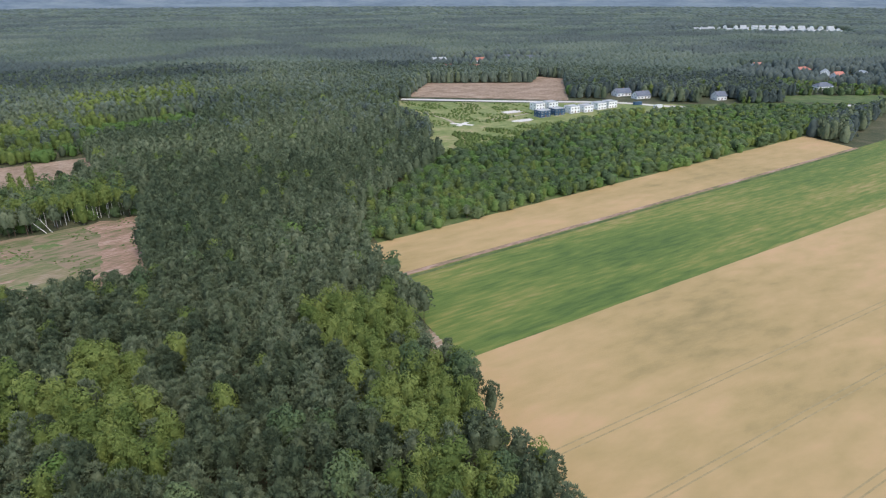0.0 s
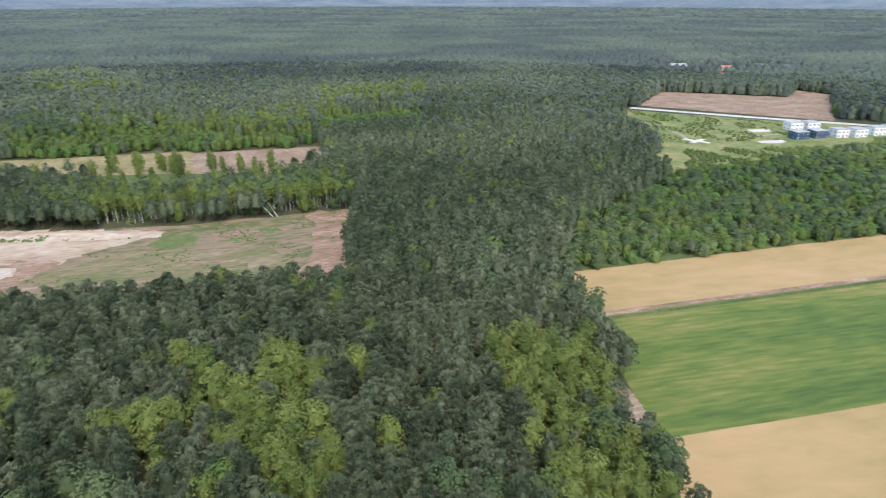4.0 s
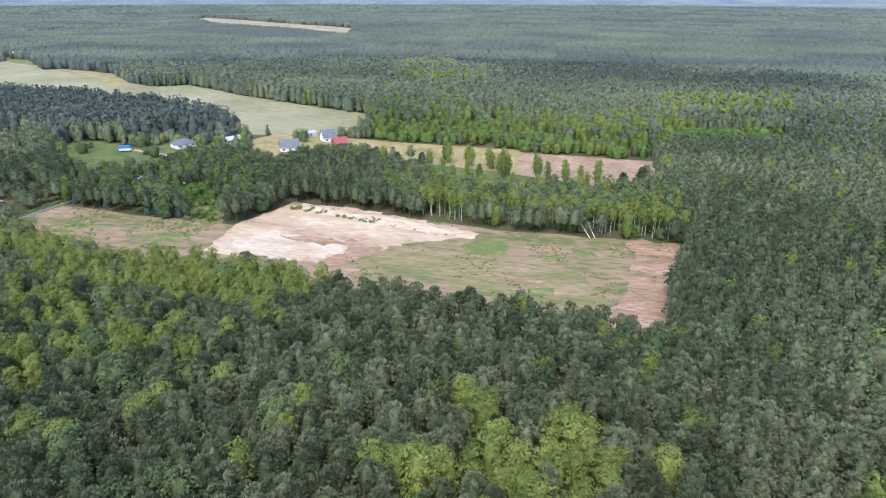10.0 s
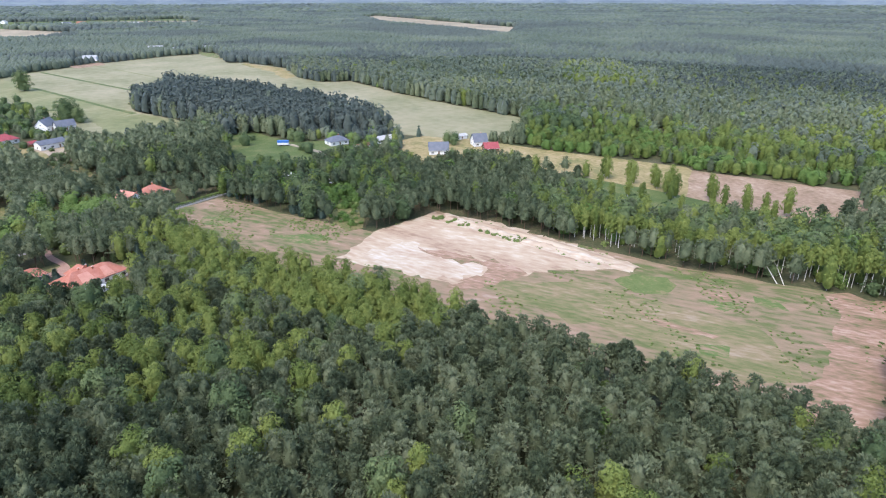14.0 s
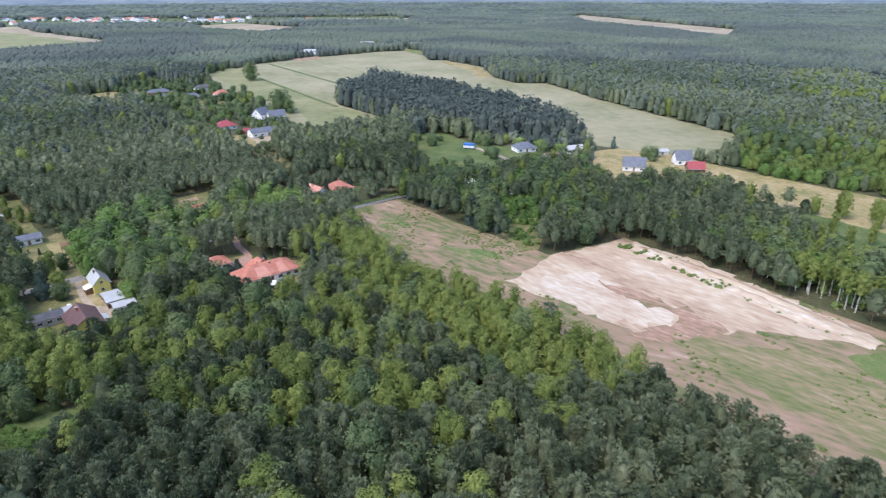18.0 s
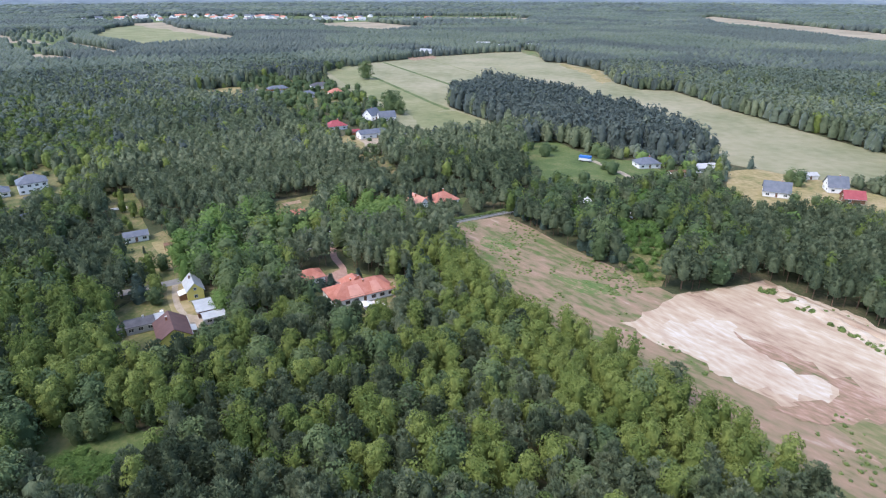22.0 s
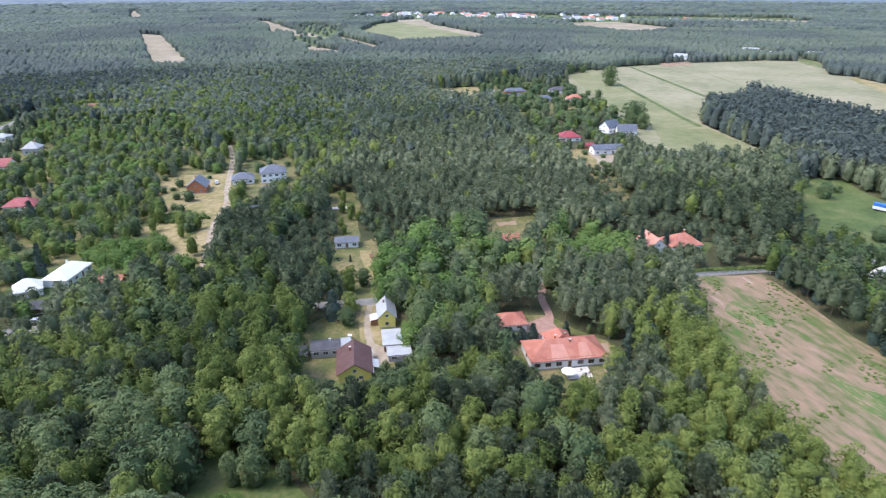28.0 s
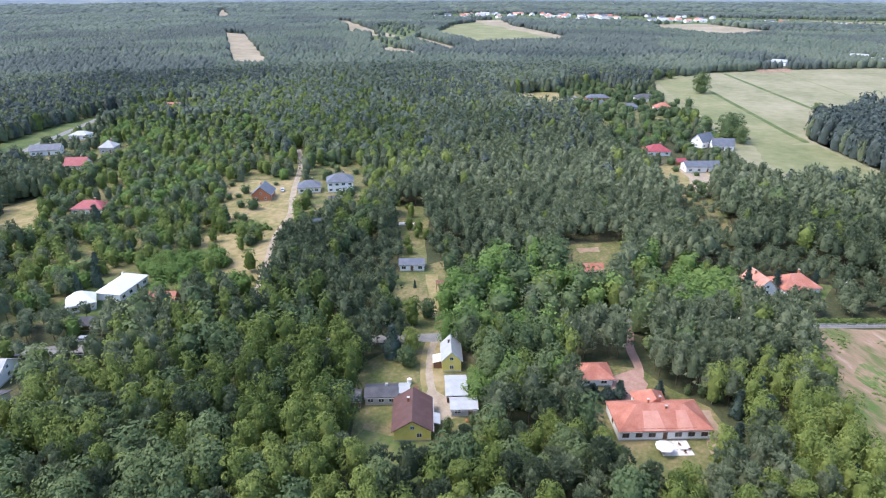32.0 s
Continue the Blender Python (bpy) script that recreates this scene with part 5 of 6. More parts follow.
def crown_points(rng, kind, leaves, size, core):
    """One crown of a tree 1 m high and 1 m across at its widest: its loose leaves, and the corners and faces of its inside."""
    low, puffs, puff, shape = SHAPE[kind]
    inner = dome(rng, kind, *core, skirt=leaves < 60)
    if not leaves:
        return (np.zeros((0, 3, 3), np.float32), *inner)
    puffs = max(4, min(puffs, leaves // 3))
    low *= 0.45 if leaves < 60 else 1.0
    needles = kind in ("pine", "spruce")
    cs, rs = [], []
    for k in range(puffs):
        u = ((k + rng.random()) / puffs) ** 0.8
        a = k * 2.39996 + rng.uniform(-0.4, 0.4)
        d = 0.5 * shape(u) * rng.uniform(0.66, 0.92) if k < puffs - 1 else 0.02
        cs.append((d * math.cos(a), d * math.sin(a), low + (1 - low) * min(u, 0.95)))
        rs.append(puff * rng.uniform(0.7, 1.35))
    cs, rs = np.array(cs), np.array(rs)
    nr = np.random.RandomState(rng.randrange(1 << 30))
    which = nr.choice(puffs, leaves, p=rs ** 2 / (rs ** 2).sum())
    n = nr.normal(size=(leaves, 3))
    n[:, 2] = np.abs(n[:, 2]) * 1.15 - 0.3
    n += 0.7 * np.stack([cs[which, 0], cs[which, 1], cs[which, 2] * 0], 1) / 0.5
    n /= np.linalg.norm(n, axis=1)[:, None]
    flat = np.array([1, 1, SQUASH[kind] * (0.8 if needles else 1.15)])
    c = cs[which] + n * rs[which][:, None] * nr.uniform(0.84, 1.04, (leaves, 1)) * flat
    mid = np.array([0, 0, low + 0.4 * (1 - low)])
    out = (c - mid) / np.array([0.5, 0.5, 0.5 * (1 - low)])
    out /= np.linalg.norm(out, axis=1)[:, None] + 1e-6
    t = 0.85 * n + 0.25 * out + np.array([0, 0, 0.22]) + nr.normal(scale=0.22, size=n.shape)
    t /= np.linalg.norm(t, axis=1)[:, None]
    u = np.cross(t, nr.normal(size=n.shape))
    u /= np.linalg.norm(u, axis=1)[:, None]
    v = np.cross(t, u)
    s = size * nr.uniform(0.6, 1.35, (leaves, 1))
    tri = np.stack([c + u * s, c - 0.5 * u * s + 0.87 * v * s, c - 0.5 * u * s - 0.87 * v * s], 1)
    if needles:  # tufts that point outwards and up
        o = 0.7 * n + 0.55 * out + np.array([0, 0, 0.4]) + nr.normal(scale=0.25, size=n.shape)
        o /= np.linalg.norm(o, axis=1)[:, None]
        v = np.cross(o, t + nr.normal(scale=0.3, size=n.shape))
        v /= np.linalg.norm(v, axis=1)[:, None] + 1e-6
        tri = np.stack([c + 1.5 * o * s, c - 0.4 * o * s + 0.72 * v * s, c - 0.4 * o * s - 0.72 * v * s], 1)
    tri[:, :, 2] = (tri[:, :, 2] - c[:, None, 2]) * SQUASH[kind] * (1.3 if "birch" in kind else 1.0) + c[:, None, 2]
    return (tri.astype(np.float32), *inner)


# how tall and wide each kind grows, and the width over the height
GROWTH = dict(pine=(12.3, 6.3), birch=(13.0, 5.7), oak=(12.8, 8.8), lime=(11.0, 8.6), shrub=(4.5, 4.0), spruce=(10.0, 5.4), farwood=(13.0, 9.6), farpine=(13.0, 9.2), tallbirch=(13.5, 3.9))
SQUASH = {k: w / h for k, (h, w) in GROWTH.items()}


def crown_mesh(name, leaves, tones, verts, faces, vtones, material):
    """Loose leaves and the rounded insides of crowns in one mesh; a tone for each leaf and each corner."""
    n, m = len(leaves), len(verts)
    me = bpy.data.meshes.new(name)
    me.vertices.add(3 * n + m)
    me.vertices.foreach_set("co", np.concatenate([np.asarray(leaves, np.float32).reshape(-1), np.asarray(verts, np.float32).reshape(-1)]))
    index = np.concatenate([np.arange(3 * n, dtype=np.int32), (np.asarray(faces, np.int32) + 3 * n).reshape(-1)])
    me.loops.add(len(index))
    me.loops.foreach_set("vertex_index", index)
    me.polygons.add(len(index) // 3)
    me.polygons.foreach_set("loop_start", np.arange(0, len(index), 3, dtype=np.int32))
    at = me.attributes.new("tone", "FLOAT", "POINT")
    at.data.foreach_set("value", np.concatenate([np.repeat(tones, 3), vtones]).astype(np.float32))
    me.update()
    me.materials.append(material)
    return me


# leaves, leaf size over the width, inside of the crown (sides, rings, fill, raggedness); finest last but for the coarse ones
LODS = [(430, 0.056, (7, (0.0, 0.35, 0.7), 0.58, 0.28)), (150, 0.082, (7, (0.0, 0.35, 0.7), 0.7, 0.28)), (24, 0.14, (6, (0.0, 0.45, 0.8), 0.86, 0.32)),
        (0, 0, (5, (0.0, 0.6), 1.02, 0.24)), (0, 0, (5, (0.0, 0.6), 1.06, 0.26)), (1150, 0.05, (9, (0.0, 0.3, 0.55, 0.8), 0.62, 0.26)), (54, 0.112, (7, (0.0, 0.4, 0.75), 0.8, 0.34))]
KINDS = ["pine", "birch", "oak", "lime", "shrub", "spruce", "farwood", "farpine"]
rng = random.Random(7)
TEMPLATES = {}


def templates(kind, lod):
    if (kind, lod) not in TEMPLATES:
        n, s, core = LODS[lod]
        if kind in ("oak", "lime", "birch") and lod in (0, 1, 5, 6):
            n, s = int(n * (1.5 if lod != 1 else 1.25)), s * (0.74 if lod != 1 else 0.84)
        if kind == "spruce" and lod in (0, 1, 5):
            core = (10, (0.0, 0.18, 0.36, 0.54, 0.72, 0.88), 0.84, 0.22)
        if kind == "shrub":
            n, s = max(9, n // 3), max(s * 1.5, 0.2)
        TEMPLATES[kind, lod] = [crown_points(rng, kind, n, s, core) for _ in range(9)]
    return TEMPLATES[kind, lod]


PATHLINE = [(34, 43), (28, 72), (-8, 103), (-60, 117), (-113, 102)]
nrs = np.random.RandomState(11)


def scatter(x0, x1, y0, y1, step):
    gx, gy = np.meshgrid(np.arange(x0, x1, step), np.arange(y0, y1, step))
    gx = gx.ravel() + nrs.uniform(-0.42, 0.42, gx.size) * step
    gy = gy.ravel() + nrs.uniform(-0.42, 0.42, gy.size) * step
    return gx, gy


def sees(x, y):
    """Whether the view ever turns that way."""
    h = np.degrees(np.arctan2(-(x + 30), y - 85))
    return (h > -44) & (h < 158)


# places along the way with the side they look to, for how finely each part of the woods is made
STATIONS = [(34, 43, -2), (34, 55, 4), (31, 70, 29), (22, 80, 47), (11, 90, 47), (-2, 99, 56), (-22, 112, 60), (-40, 116, 68), (-60, 118, 84), (-80, 116, 91), (-95, 113, 97), (-104, 108, 112), (-113, 102, 118)]


def shown(x, y):
    """The nearest that each place comes into view."""
    best = np.full(len(x), 9000.0)
    for sx, sy, head in STATIONS:
        d = np.hypot(x - sx, y - sy)
        off = (np.degrees(np.arctan2(-(x - sx), y - sy)) - head + 180) % 360 - 180
        best = np.where((np.abs(off) < 46) & (d > 80), np.minimum(best, d), best)
    return best


def free(x, y):
    ok = np.ones(len(x), bool)
    for poly in OPEN:
        xs, ys = [p[0] for p in poly], [p[1] for p in poly]
        sel = np.where((x > min(xs)) & (x < max(xs)) & (y > min(ys)) & (y < max(ys)))[0]
        if len(sel):
            ok[sel[inside(x[sel], y[sel], poly)]] = False
    for line, half in ROADS:
        xs, ys = [p[0] for p in line], [p[1] for p in line]
        sel = np.where((x > min(xs) - 9) & (x < max(xs) + 9) & (y > min(ys) - 9) & (y < max(ys) + 9))[0]
        if len(sel):
            ok[sel[near_line(x[sel], y[sel], line) < half + 1.2]] = False
    for poly, _, _, *thin in ZONES:
        if thin:
            ok &= ~(inside(x, y, poly) & (np.random.RandomState(len(x)).random_sample(len(x)) < thin[0]))
    for hx, hy, hr in HOUSES + [(cx, cy, 2.6) for cx, cy in CLUMPS]:
        away = math.hypot(hx + 30, hy - 85)
        if away > 480:  # clearing shifted towards the camera's way, so it sees the outlying houses
            ok &= np.hypot(x - hx - (hx + 30) / away * -0.7 * hr, y - hy - (hy - 85) / away * -0.7 * hr) > 1.35 * hr + 3
        else:
            ok &= np.hypot(x - hx, y - hy) > hr
    return ok


def patch(x, y, scale, seed):
    """Smooth chance from 0 to 1 that wanders over the land."""
    out = np.zeros(len(x))
    r = np.random.RandomState(seed)
    for k in range(7):
        a, f, p = r.uniform(0, 6.28), r.uniform(0.6, 1.7) / scale, r.uniform(0, 6.28)
        out += np.sin((x * math.cos(a) + y * math.sin(a)) * f * 6.28 + p)
    return 0.5 + out / 9


def stand(x, y):
    """One number from 0 to 1 for each plot of planted wood."""
    u, v = x * 0.88 + y * 0.47 + 25 * np.sin(y / 70), y * 0.88 - x * 0.47 + 25 * np.sin(x / 60)
    i, j = np.floor(u / 170), np.floor(v / 110)
    k = np.sin(i * 127.1 + j * 311.7) * 43758.5453
    return k - np.floor(k)


# woods by kind: outline, shares of (pine, birch, oak, lime, shrub, spruce), height factor
ZONES = [
    ([(420, 630), (640, 640), (700, 860), (480, 930), (400, 760)], (0.4, 0.2, 0.3, 0.1, 0, 0), 0.6, 0.45),
    ([(40, 880), (240, 880), (240, 1060), (30, 1040)], (0.4, 0.2, 0.3, 0.1, 0, 0), 0.62, 0.4),
    ([(8, 280), (315, 481), (470, 600), (380, 626), (272, 622), (197, 568), (97, 466), (52, 429), (10, 330)], (0.03, 0.27, 0.4, 0.3, 0, 0), 0.5),
    ([(-150, 192), (-190, 178), (-285, 127), (-262, 100), (-200, 120), (-150, 160)], (0.36, 0.54, 0.08, 0.02, 0, 0), 0.95),
    ([(-260, -20), (-228, 22), (-180, 60), (-120, 20), (-150, -60), (-195, -75)], (0.28, 0.42, 0.28, 0.02, 0, 0), 1.0),
    ([(-193, 268), (-98, 328), (-125, 372), (-210, 315), (-250, 270)], (0.16, 0.3, 0.5, 0.04, 0, 0), 1.0),
    ([(-404, 391), (-334, 352), (-253, 402), (-176, 445), (-190, 500), (-330, 470), (-430, 440)], (0.1, 0.2, 0.2, 0.4, 0.1, 0), 0.85),
    ([(-606, 133), (-650, 138), (-746, 180), (-626, 257), (-488, 289), (-409, 289), (-395, 262), (-516, 176)], (0.62, 0.03, 0.35, 0, 0, 0), 1.2),
    ([(-258, 40), (-290, 85), (-330, 40), (-300, 5)], (0.1, 0.1, 0.45, 0.35, 0, 0), 1.05),
    ([(-320, 0), (-430, -40), (-500, 20), (-430, 110), (-350, 60)], (0.9, 0.05, 0.05, 0, 0, 0), 0.95),
    ([(-205, 20), (-200, 60), (-240, 110), (-225, 60)], (0.3, 0.45, 0.2, 0.05, 0, 0), 0.75),
    ([(-250, 40), (-236, 50), (-236, 66), (-262, 70), (-275, 50)], (0.05, 0.15, 0.5, 0.3, 0, 0), 0.95),
    ([(-200, -100), (-280, -200), (-420, -330), (-480, -250), (-330, -60), (-260, -60)], (0.26, 0.42, 0.14, 0.15, 0, 0.03), 0.7, 0.25),
    ([(-262, -22), (-420, -62), (-560, -150), (-700, -330), (-520, -420), (-425, -332), (-482, -250), (-332, -62)], (0.42, 0.42, 0.12, 0.04, 0, 0), 0.85),
    ([(-445, 185), (-330, 150), (-300, 300), (-335, 352), (-425, 300)], (0.4, 0.2, 0.25, 0.1, 0, 0.05), 0.72, 0.25),
    ([(-520, 20), (-700, -70), (-760, 0), (-620, 70), (-500, 110)], (0.3, 0.2, 0.4, 0.1, 0, 0), 0.62, 0.35),
    ([(-250, 300), (-300, 300), (-330, 330), (-250, 395)], (0.6, 0.3, 0.1, 0, 0, 0), 0.8, 0.5),
    ([(-290, 50), (-292, 70), (-262, 62), (-255, 48), (-262, 34)], (0.03, 0.07, 0.45, 0.45, 0, 0), 0.95),
    ([(-300, 72), (-345, 70), (-345, 105), (-310, 108)], (0.2, 0.2, 0.3, 0.3, 0, 0), 0.9),
    ([(-196, 266), (-97, 328), (-103, 340), (-203, 278)], (0.05, 0.25, 0.3, 0.25, 0.15, 0), 0.45, 0.5),
    ([(-330, 150), (-260, 205), (-262, 240), (-360, 230)], (0.3, 0.15, 0.35, 0.15, 0, 0.05), 0.95),
    ([(-361, 359), (-404, 422), (-294, 442), (-252, 456), (-198, 486), (-174, 438), (-213, 404), (-240, 382), (-304, 337)], (0.05, 0.4, 0.05, 0.5, 0, 0), 0.7),
    ([(-371, 366), (-438, 424), (-397, 442), (-351, 405)], (0, 0.1, 0.9, 0, 0, 0), 1.0),
    ([(-299, 435), (-241, 553), (-191, 537), (-188, 468), (-243, 443)], (0.25, 0.6, 0.1, 0.05, 0, 0), 0.95),
    ([(-553, 528), (-627, 603), (-646, 679), (-537, 665), (-446, 574), (-498, 530)], (0, 0.9, 0.1, 0, 0, 0), 1.2),
    ([(-275, 612), (-194, 700), (-163, 616), (-236, 544)], (0.1, 0.85, 0.05, 0, 0, 0), 1.15),
    ([(-218, 514), (-150, 579), (-129, 526), (-192, 476)], (0, 0.1, 0, 0.9, 0, 0), 0.6),
    ([(-56, 193), (-46, 191), (-21, 161), (-15, 142), (-26, 142), (-46, 155), (-56, 177)], (0.12, 0.88, 0, 0, 0, 0), 1.0),
    ([(-3, 217), (12, 227), (30, 212), (34, 183), (28, 166), (16, 184), (3, 196)], (0.1, 0.88, 0.02, 0, 0, 0), 0.95),
    ([(20, 166), (39, 186), (48, 163), (41, 151), (31, 151)], (0.05, 0.95, 0, 0, 0, 0), 0.95),
    ([(21, 134), (29, 144), (48, 151), (55, 133)], (0.05, 0.9, 0.05, 0, 0, 0), 0.92),
    ([(-72, 182), (-54, 163), (-45, 151), (-54, 153)], (0.35, 0.65, 0, 0, 0, 0), 1.0),
    ([(-71, 144), (-71, 152), (-57, 167), (-45, 153), (-60, 137)], (0.45, 0.55, 0, 0, 0, 0), 1.0),
    ([(-156, 98), (-179, 108), (-171, 127), (-161, 161), (-169, 171), (-209, 158), (-273, 116), (-230, 96)], (0.42, 0.5, 0.07, 0.01, 0, 0), 0.95),
    ([(-247, 116), (-274, 130), (-235, 152), (-194, 180), (-164, 195), (-151, 190), (-152, 170), (-162, 157), (-182, 143), (-207, 125)], (0.1, 0.86, 0.04, 0, 0, 0), 0.93),
    ([(-225, -16), (-237, 3), (-222, 26), (-193, 43), (-179, 41), (-192, 6)], (0.08, 0.82, 0.1, 0, 0, 0), 1.05),
    ([(-181, 46), (-213, 58), (-207, 87), (-217, 118), (-182, 137), (-151, 148), (-150, 92), (-157, 71)], (0.45, 0.47, 0.08, 0, 0, 0), 0.92),
    ([(-342, -33), (-496, -67), (-552, -49), (-469, 29), (-385, 85), (-335, 66), (-326, 42), (-310, 6)], (0.97, 0.02, 0.01, 0, 0, 0), 0.85),
    ([(-260, 27), (-297, 10), (-309, 22), (-318, 39), (-294, 48), (-273, 44), (-257, 37)], (0, 0, 0.25, 0.75, 0, 0), 1.0),
    ([(-322, 74), (-335, 82), (-332, 104), (-308, 104), (-301, 82)], (0.05, 0, 0.1, 0.85, 0, 0), 0.6),
    ([(-308, 197), (-310, 219), (-284, 215), (-275, 205), (-283, 193)], (0, 0, 0.05, 0.95, 0, 0), 0.45),
    ([(-242, -79), (-260, -84), (-264, -53), (-250, -33), (-238, -68)], (0, 0.2, 0.1, 0.7, 0, 0), 0.55),
    ([(-299, -98), (-313, -103), (-320, -85), (-307, -72), (-294, -88)], (0, 0, 0, 1.0, 0, 0), 0.3),
]
COPSE = [(-606, 133), (-650, 138), (-746, 180), (-626, 257), (-488, 289), (-409, 289), (-395, 262), (-516, 176)]
CLUMPS = [(-71, 177), (-76, 178), (-49, 184), (-48, 188), (-63, 157), (-64, 153), (-72, 149), (-124, 125), (-140, 137), (-119, 119), (-122, 104), (-131, 99), (-121, 139), (-31, 191), (-53, 171), (-57, 167), (-39, 158), (-34, 162), (16, 213), (24, 220), (9, 213),
          (28, 159), (36, 151), (40, 144), (31, 167), (38, 141), (-67, 176), (-30, 166), (-49, 175), (20, 206), (14, 205), (33, 156), (-44, 166), (-60, 172), (22, 212)]  # broad birches among the pines
SHARES = (0.9, 0.06, 0.03, 0.005, 0.005, 0.0)


def species(x, y):
    n = len(x)
    share = np.tile(np.array(SHARES), (n, 1))
    high = np.ones(n)
    b = patch(x, y, 90, 3)
    share[:, 1] *= np.clip(3.2 * (b - 0.35), 0.15, 3.5)
    share[:, 2] *= np.clip(3.0 * (patch(x, y, 140, 5) - 0.3), 0.1, 3)
    for poly, s, f, *_ in ZONES:
        k = inside(x, y, poly)
        share[k], high[k] = np.array(s), f
    for hx, hy, hr in HOUSES:  # trees near the outlying houses are lowered so the camera sees the houses
        if (hx < -280 or hy < -40) and hr >= 8:
            k = np.hypot(x - hx, y - hy) < hr + 20
            high[k] = np.minimum(high[k], 0.55)
    share /= share.sum(1)[:, None]
    pick = (nrs.random_sample(n)[:, None] > np.cumsum(share, 1)).sum(1)
    return np.minimum(pick, 5), high


WOODS = {k: dict(leaves=[], tones=[], verts=[], faces=[], vtones=[], count=0) for k in KINDS}
TRUNKS = {"bark": [], "birchbark": []}
SINGLE = []  # the trees that stand as things of their own


def place(x, y, kind, lod, height, lighter=0.0):
    """Adds the crowns of many trees of one kind to the woods."""
    if not len(x):
        return
    ts = templates(kind, lod)
    h0, w0 = GROWTH[kind]
    if lod > 1:
        height = height * (0.86 + 0.2 * stand(x + 40, y))
    pick = nrs.randint(0, len(ts), len(x))
    ang = nrs.uniform(0, 6.283, len(x))
    spread = {0: (0.8, 1.08), 1: (0.82, 1.08), 6: (0.86, 1.08), 2: (0.9, 1.07)}.get(lod, (0.93, 1.06))
    hh = h0 * height * nrs.uniform(*spread, len(x))
    ww = w0 * np.sqrt(height) * nrs.uniform(0.85, 1.2, len(x)) * (1.16 if lod in (2, 6) and not kind.startswith("far") else 1.0)
    plot = np.clip(1.7 * patch(x, y, 260, 77) - 0.35, 0, 1)
    if lod in (0, 1):
        tone = 0.55 * nrs.random_sample(len(x)) + 0.4 * plot
    else:
        tone = 0.34 * nrs.random_sample(len(x)) + 0.33 * plot + 0.33 * stand(x, y) + lighter
    wood = WOODS[kind]
    for k, (t, dv, df) in enumerate(ts):
        s = pick == k
        n = int(s.sum())
        if not n:
            continue
        c, sn = np.cos(ang[s])[:, None], np.sin(ang[s])[:, None]
        w, h = ww[s][:, None], hh[s][:, None]

        def put(p):
            out = np.empty((n, len(p), 3), np.float32)
            out[..., 0] = (p[None, :, 0] * c - p[None, :, 1] * sn) * w + x[s][:, None]
            out[..., 1] = (p[None, :, 0] * sn + p[None, :, 1] * c) * w + y[s][:, None]
            out[..., 2] = p[None, :, 2] * h
            return out

        if len(t):
            wood["leaves"].append(put(t.reshape(-1, 3)).reshape(-1, 3, 3))
            wood["tones"].append(np.repeat(tone[s], len(t)) + nrs.normal(scale=0.08, size=n * len(t)))
        wood["verts"].append(put(dv).reshape(-1, 3))
        wood["vtones"].append(np.repeat(tone[s], len(dv)) + nrs.normal(scale=0.05, size=n * len(dv)))
        wood["faces"].append((df[None] + (wood["count"] + len(dv) * np.arange(n))[:, None, None]).reshape(-1, 3))
        wood["count"] += n * len(dv)
    if lod < 2 and kind != "shrub":
        bark = "birchbark" if kind == "birch" else "bark"
        r = np.where(nrs.random_sample(len(x)) < 0.5, 0.13, 0.17)
        TRUNKS[bark].append(np.stack([x, y, hh * (0.8 if kind == "pine" else 0.6), r], 1))


def plant(x, y, lod, wide=1.0):
    kinds, high = species(x, y)
    if lod in (2, 6):  # further off a growing share, and all the copse, takes haze-tinted far colours
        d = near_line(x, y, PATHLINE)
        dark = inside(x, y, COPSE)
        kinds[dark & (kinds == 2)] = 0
        far_tinted = dark | (nrs.random_sample(len(x)) < np.clip((d - 330) / 520, 0, 0.92)) & (high > 0.78)
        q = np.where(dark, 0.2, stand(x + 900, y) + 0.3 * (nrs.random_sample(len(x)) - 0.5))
        for name, s in (("farwood", far_tinted & (kinds == 0) & (q >= 0.45)), ("farpine", far_tinted & (kinds == 0) & (q < 0.45)), ("farwood", far_tinted & (kinds == 2)), ("farwood", far_tinted & (kinds == 1))):
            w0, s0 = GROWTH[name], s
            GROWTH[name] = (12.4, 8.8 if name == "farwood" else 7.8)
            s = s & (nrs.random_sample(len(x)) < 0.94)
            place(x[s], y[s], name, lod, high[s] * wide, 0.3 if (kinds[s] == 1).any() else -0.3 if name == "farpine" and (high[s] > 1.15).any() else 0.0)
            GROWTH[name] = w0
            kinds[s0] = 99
    for k, name in enumerate(KINDS[:6]):
        s = kinds == k
        if name in ("oak", "lime") and lod not in (3, 4):  # broad crowns stand further apart
            s &= np.random.RandomState(len(x) + k).random_sample(len(x)) < np.where(high < 0.62, 0.85, 0.52)
        place(x[s], y[s], name, lod, high[s] * wide)


# near woods, tree by tree
x, y = scatter(-560, 420, -330, 620, 4.7)
d = near_line(x, y, PATHLINE)
s = (d < 300) & (sees(x, y) | (d < 130))
x, y, d = x[s], y[s], d[s]
s = free(x, y)
x, y, d = x[s], y[s], d[s]
e = shown(x, y)
s = e < 160
near = np.where(e < 122)[0]
kn, hn = species(x[near], y[near])
alone = np.zeros(len(x), bool)
for k, most in ((0, 280), (1, 260), (2, 110), (3, 50)):
    pick = near[kn == k]
    for j in pick[nrs.permutation(len(pick))[:most]]:
        alone[j] = True
        SINGLE.append((KINDS[k], x[j], y[j], float(hn[near == j][0])))
s &= ~alone
plant(x[s], y[s], 0)
s2 = (e >= 160) & (e < 310)
plant(x[s2], y[s2], 1)
s3 = (e >= 310) & (e < 470)
plant(x[s3], y[s3], 6)
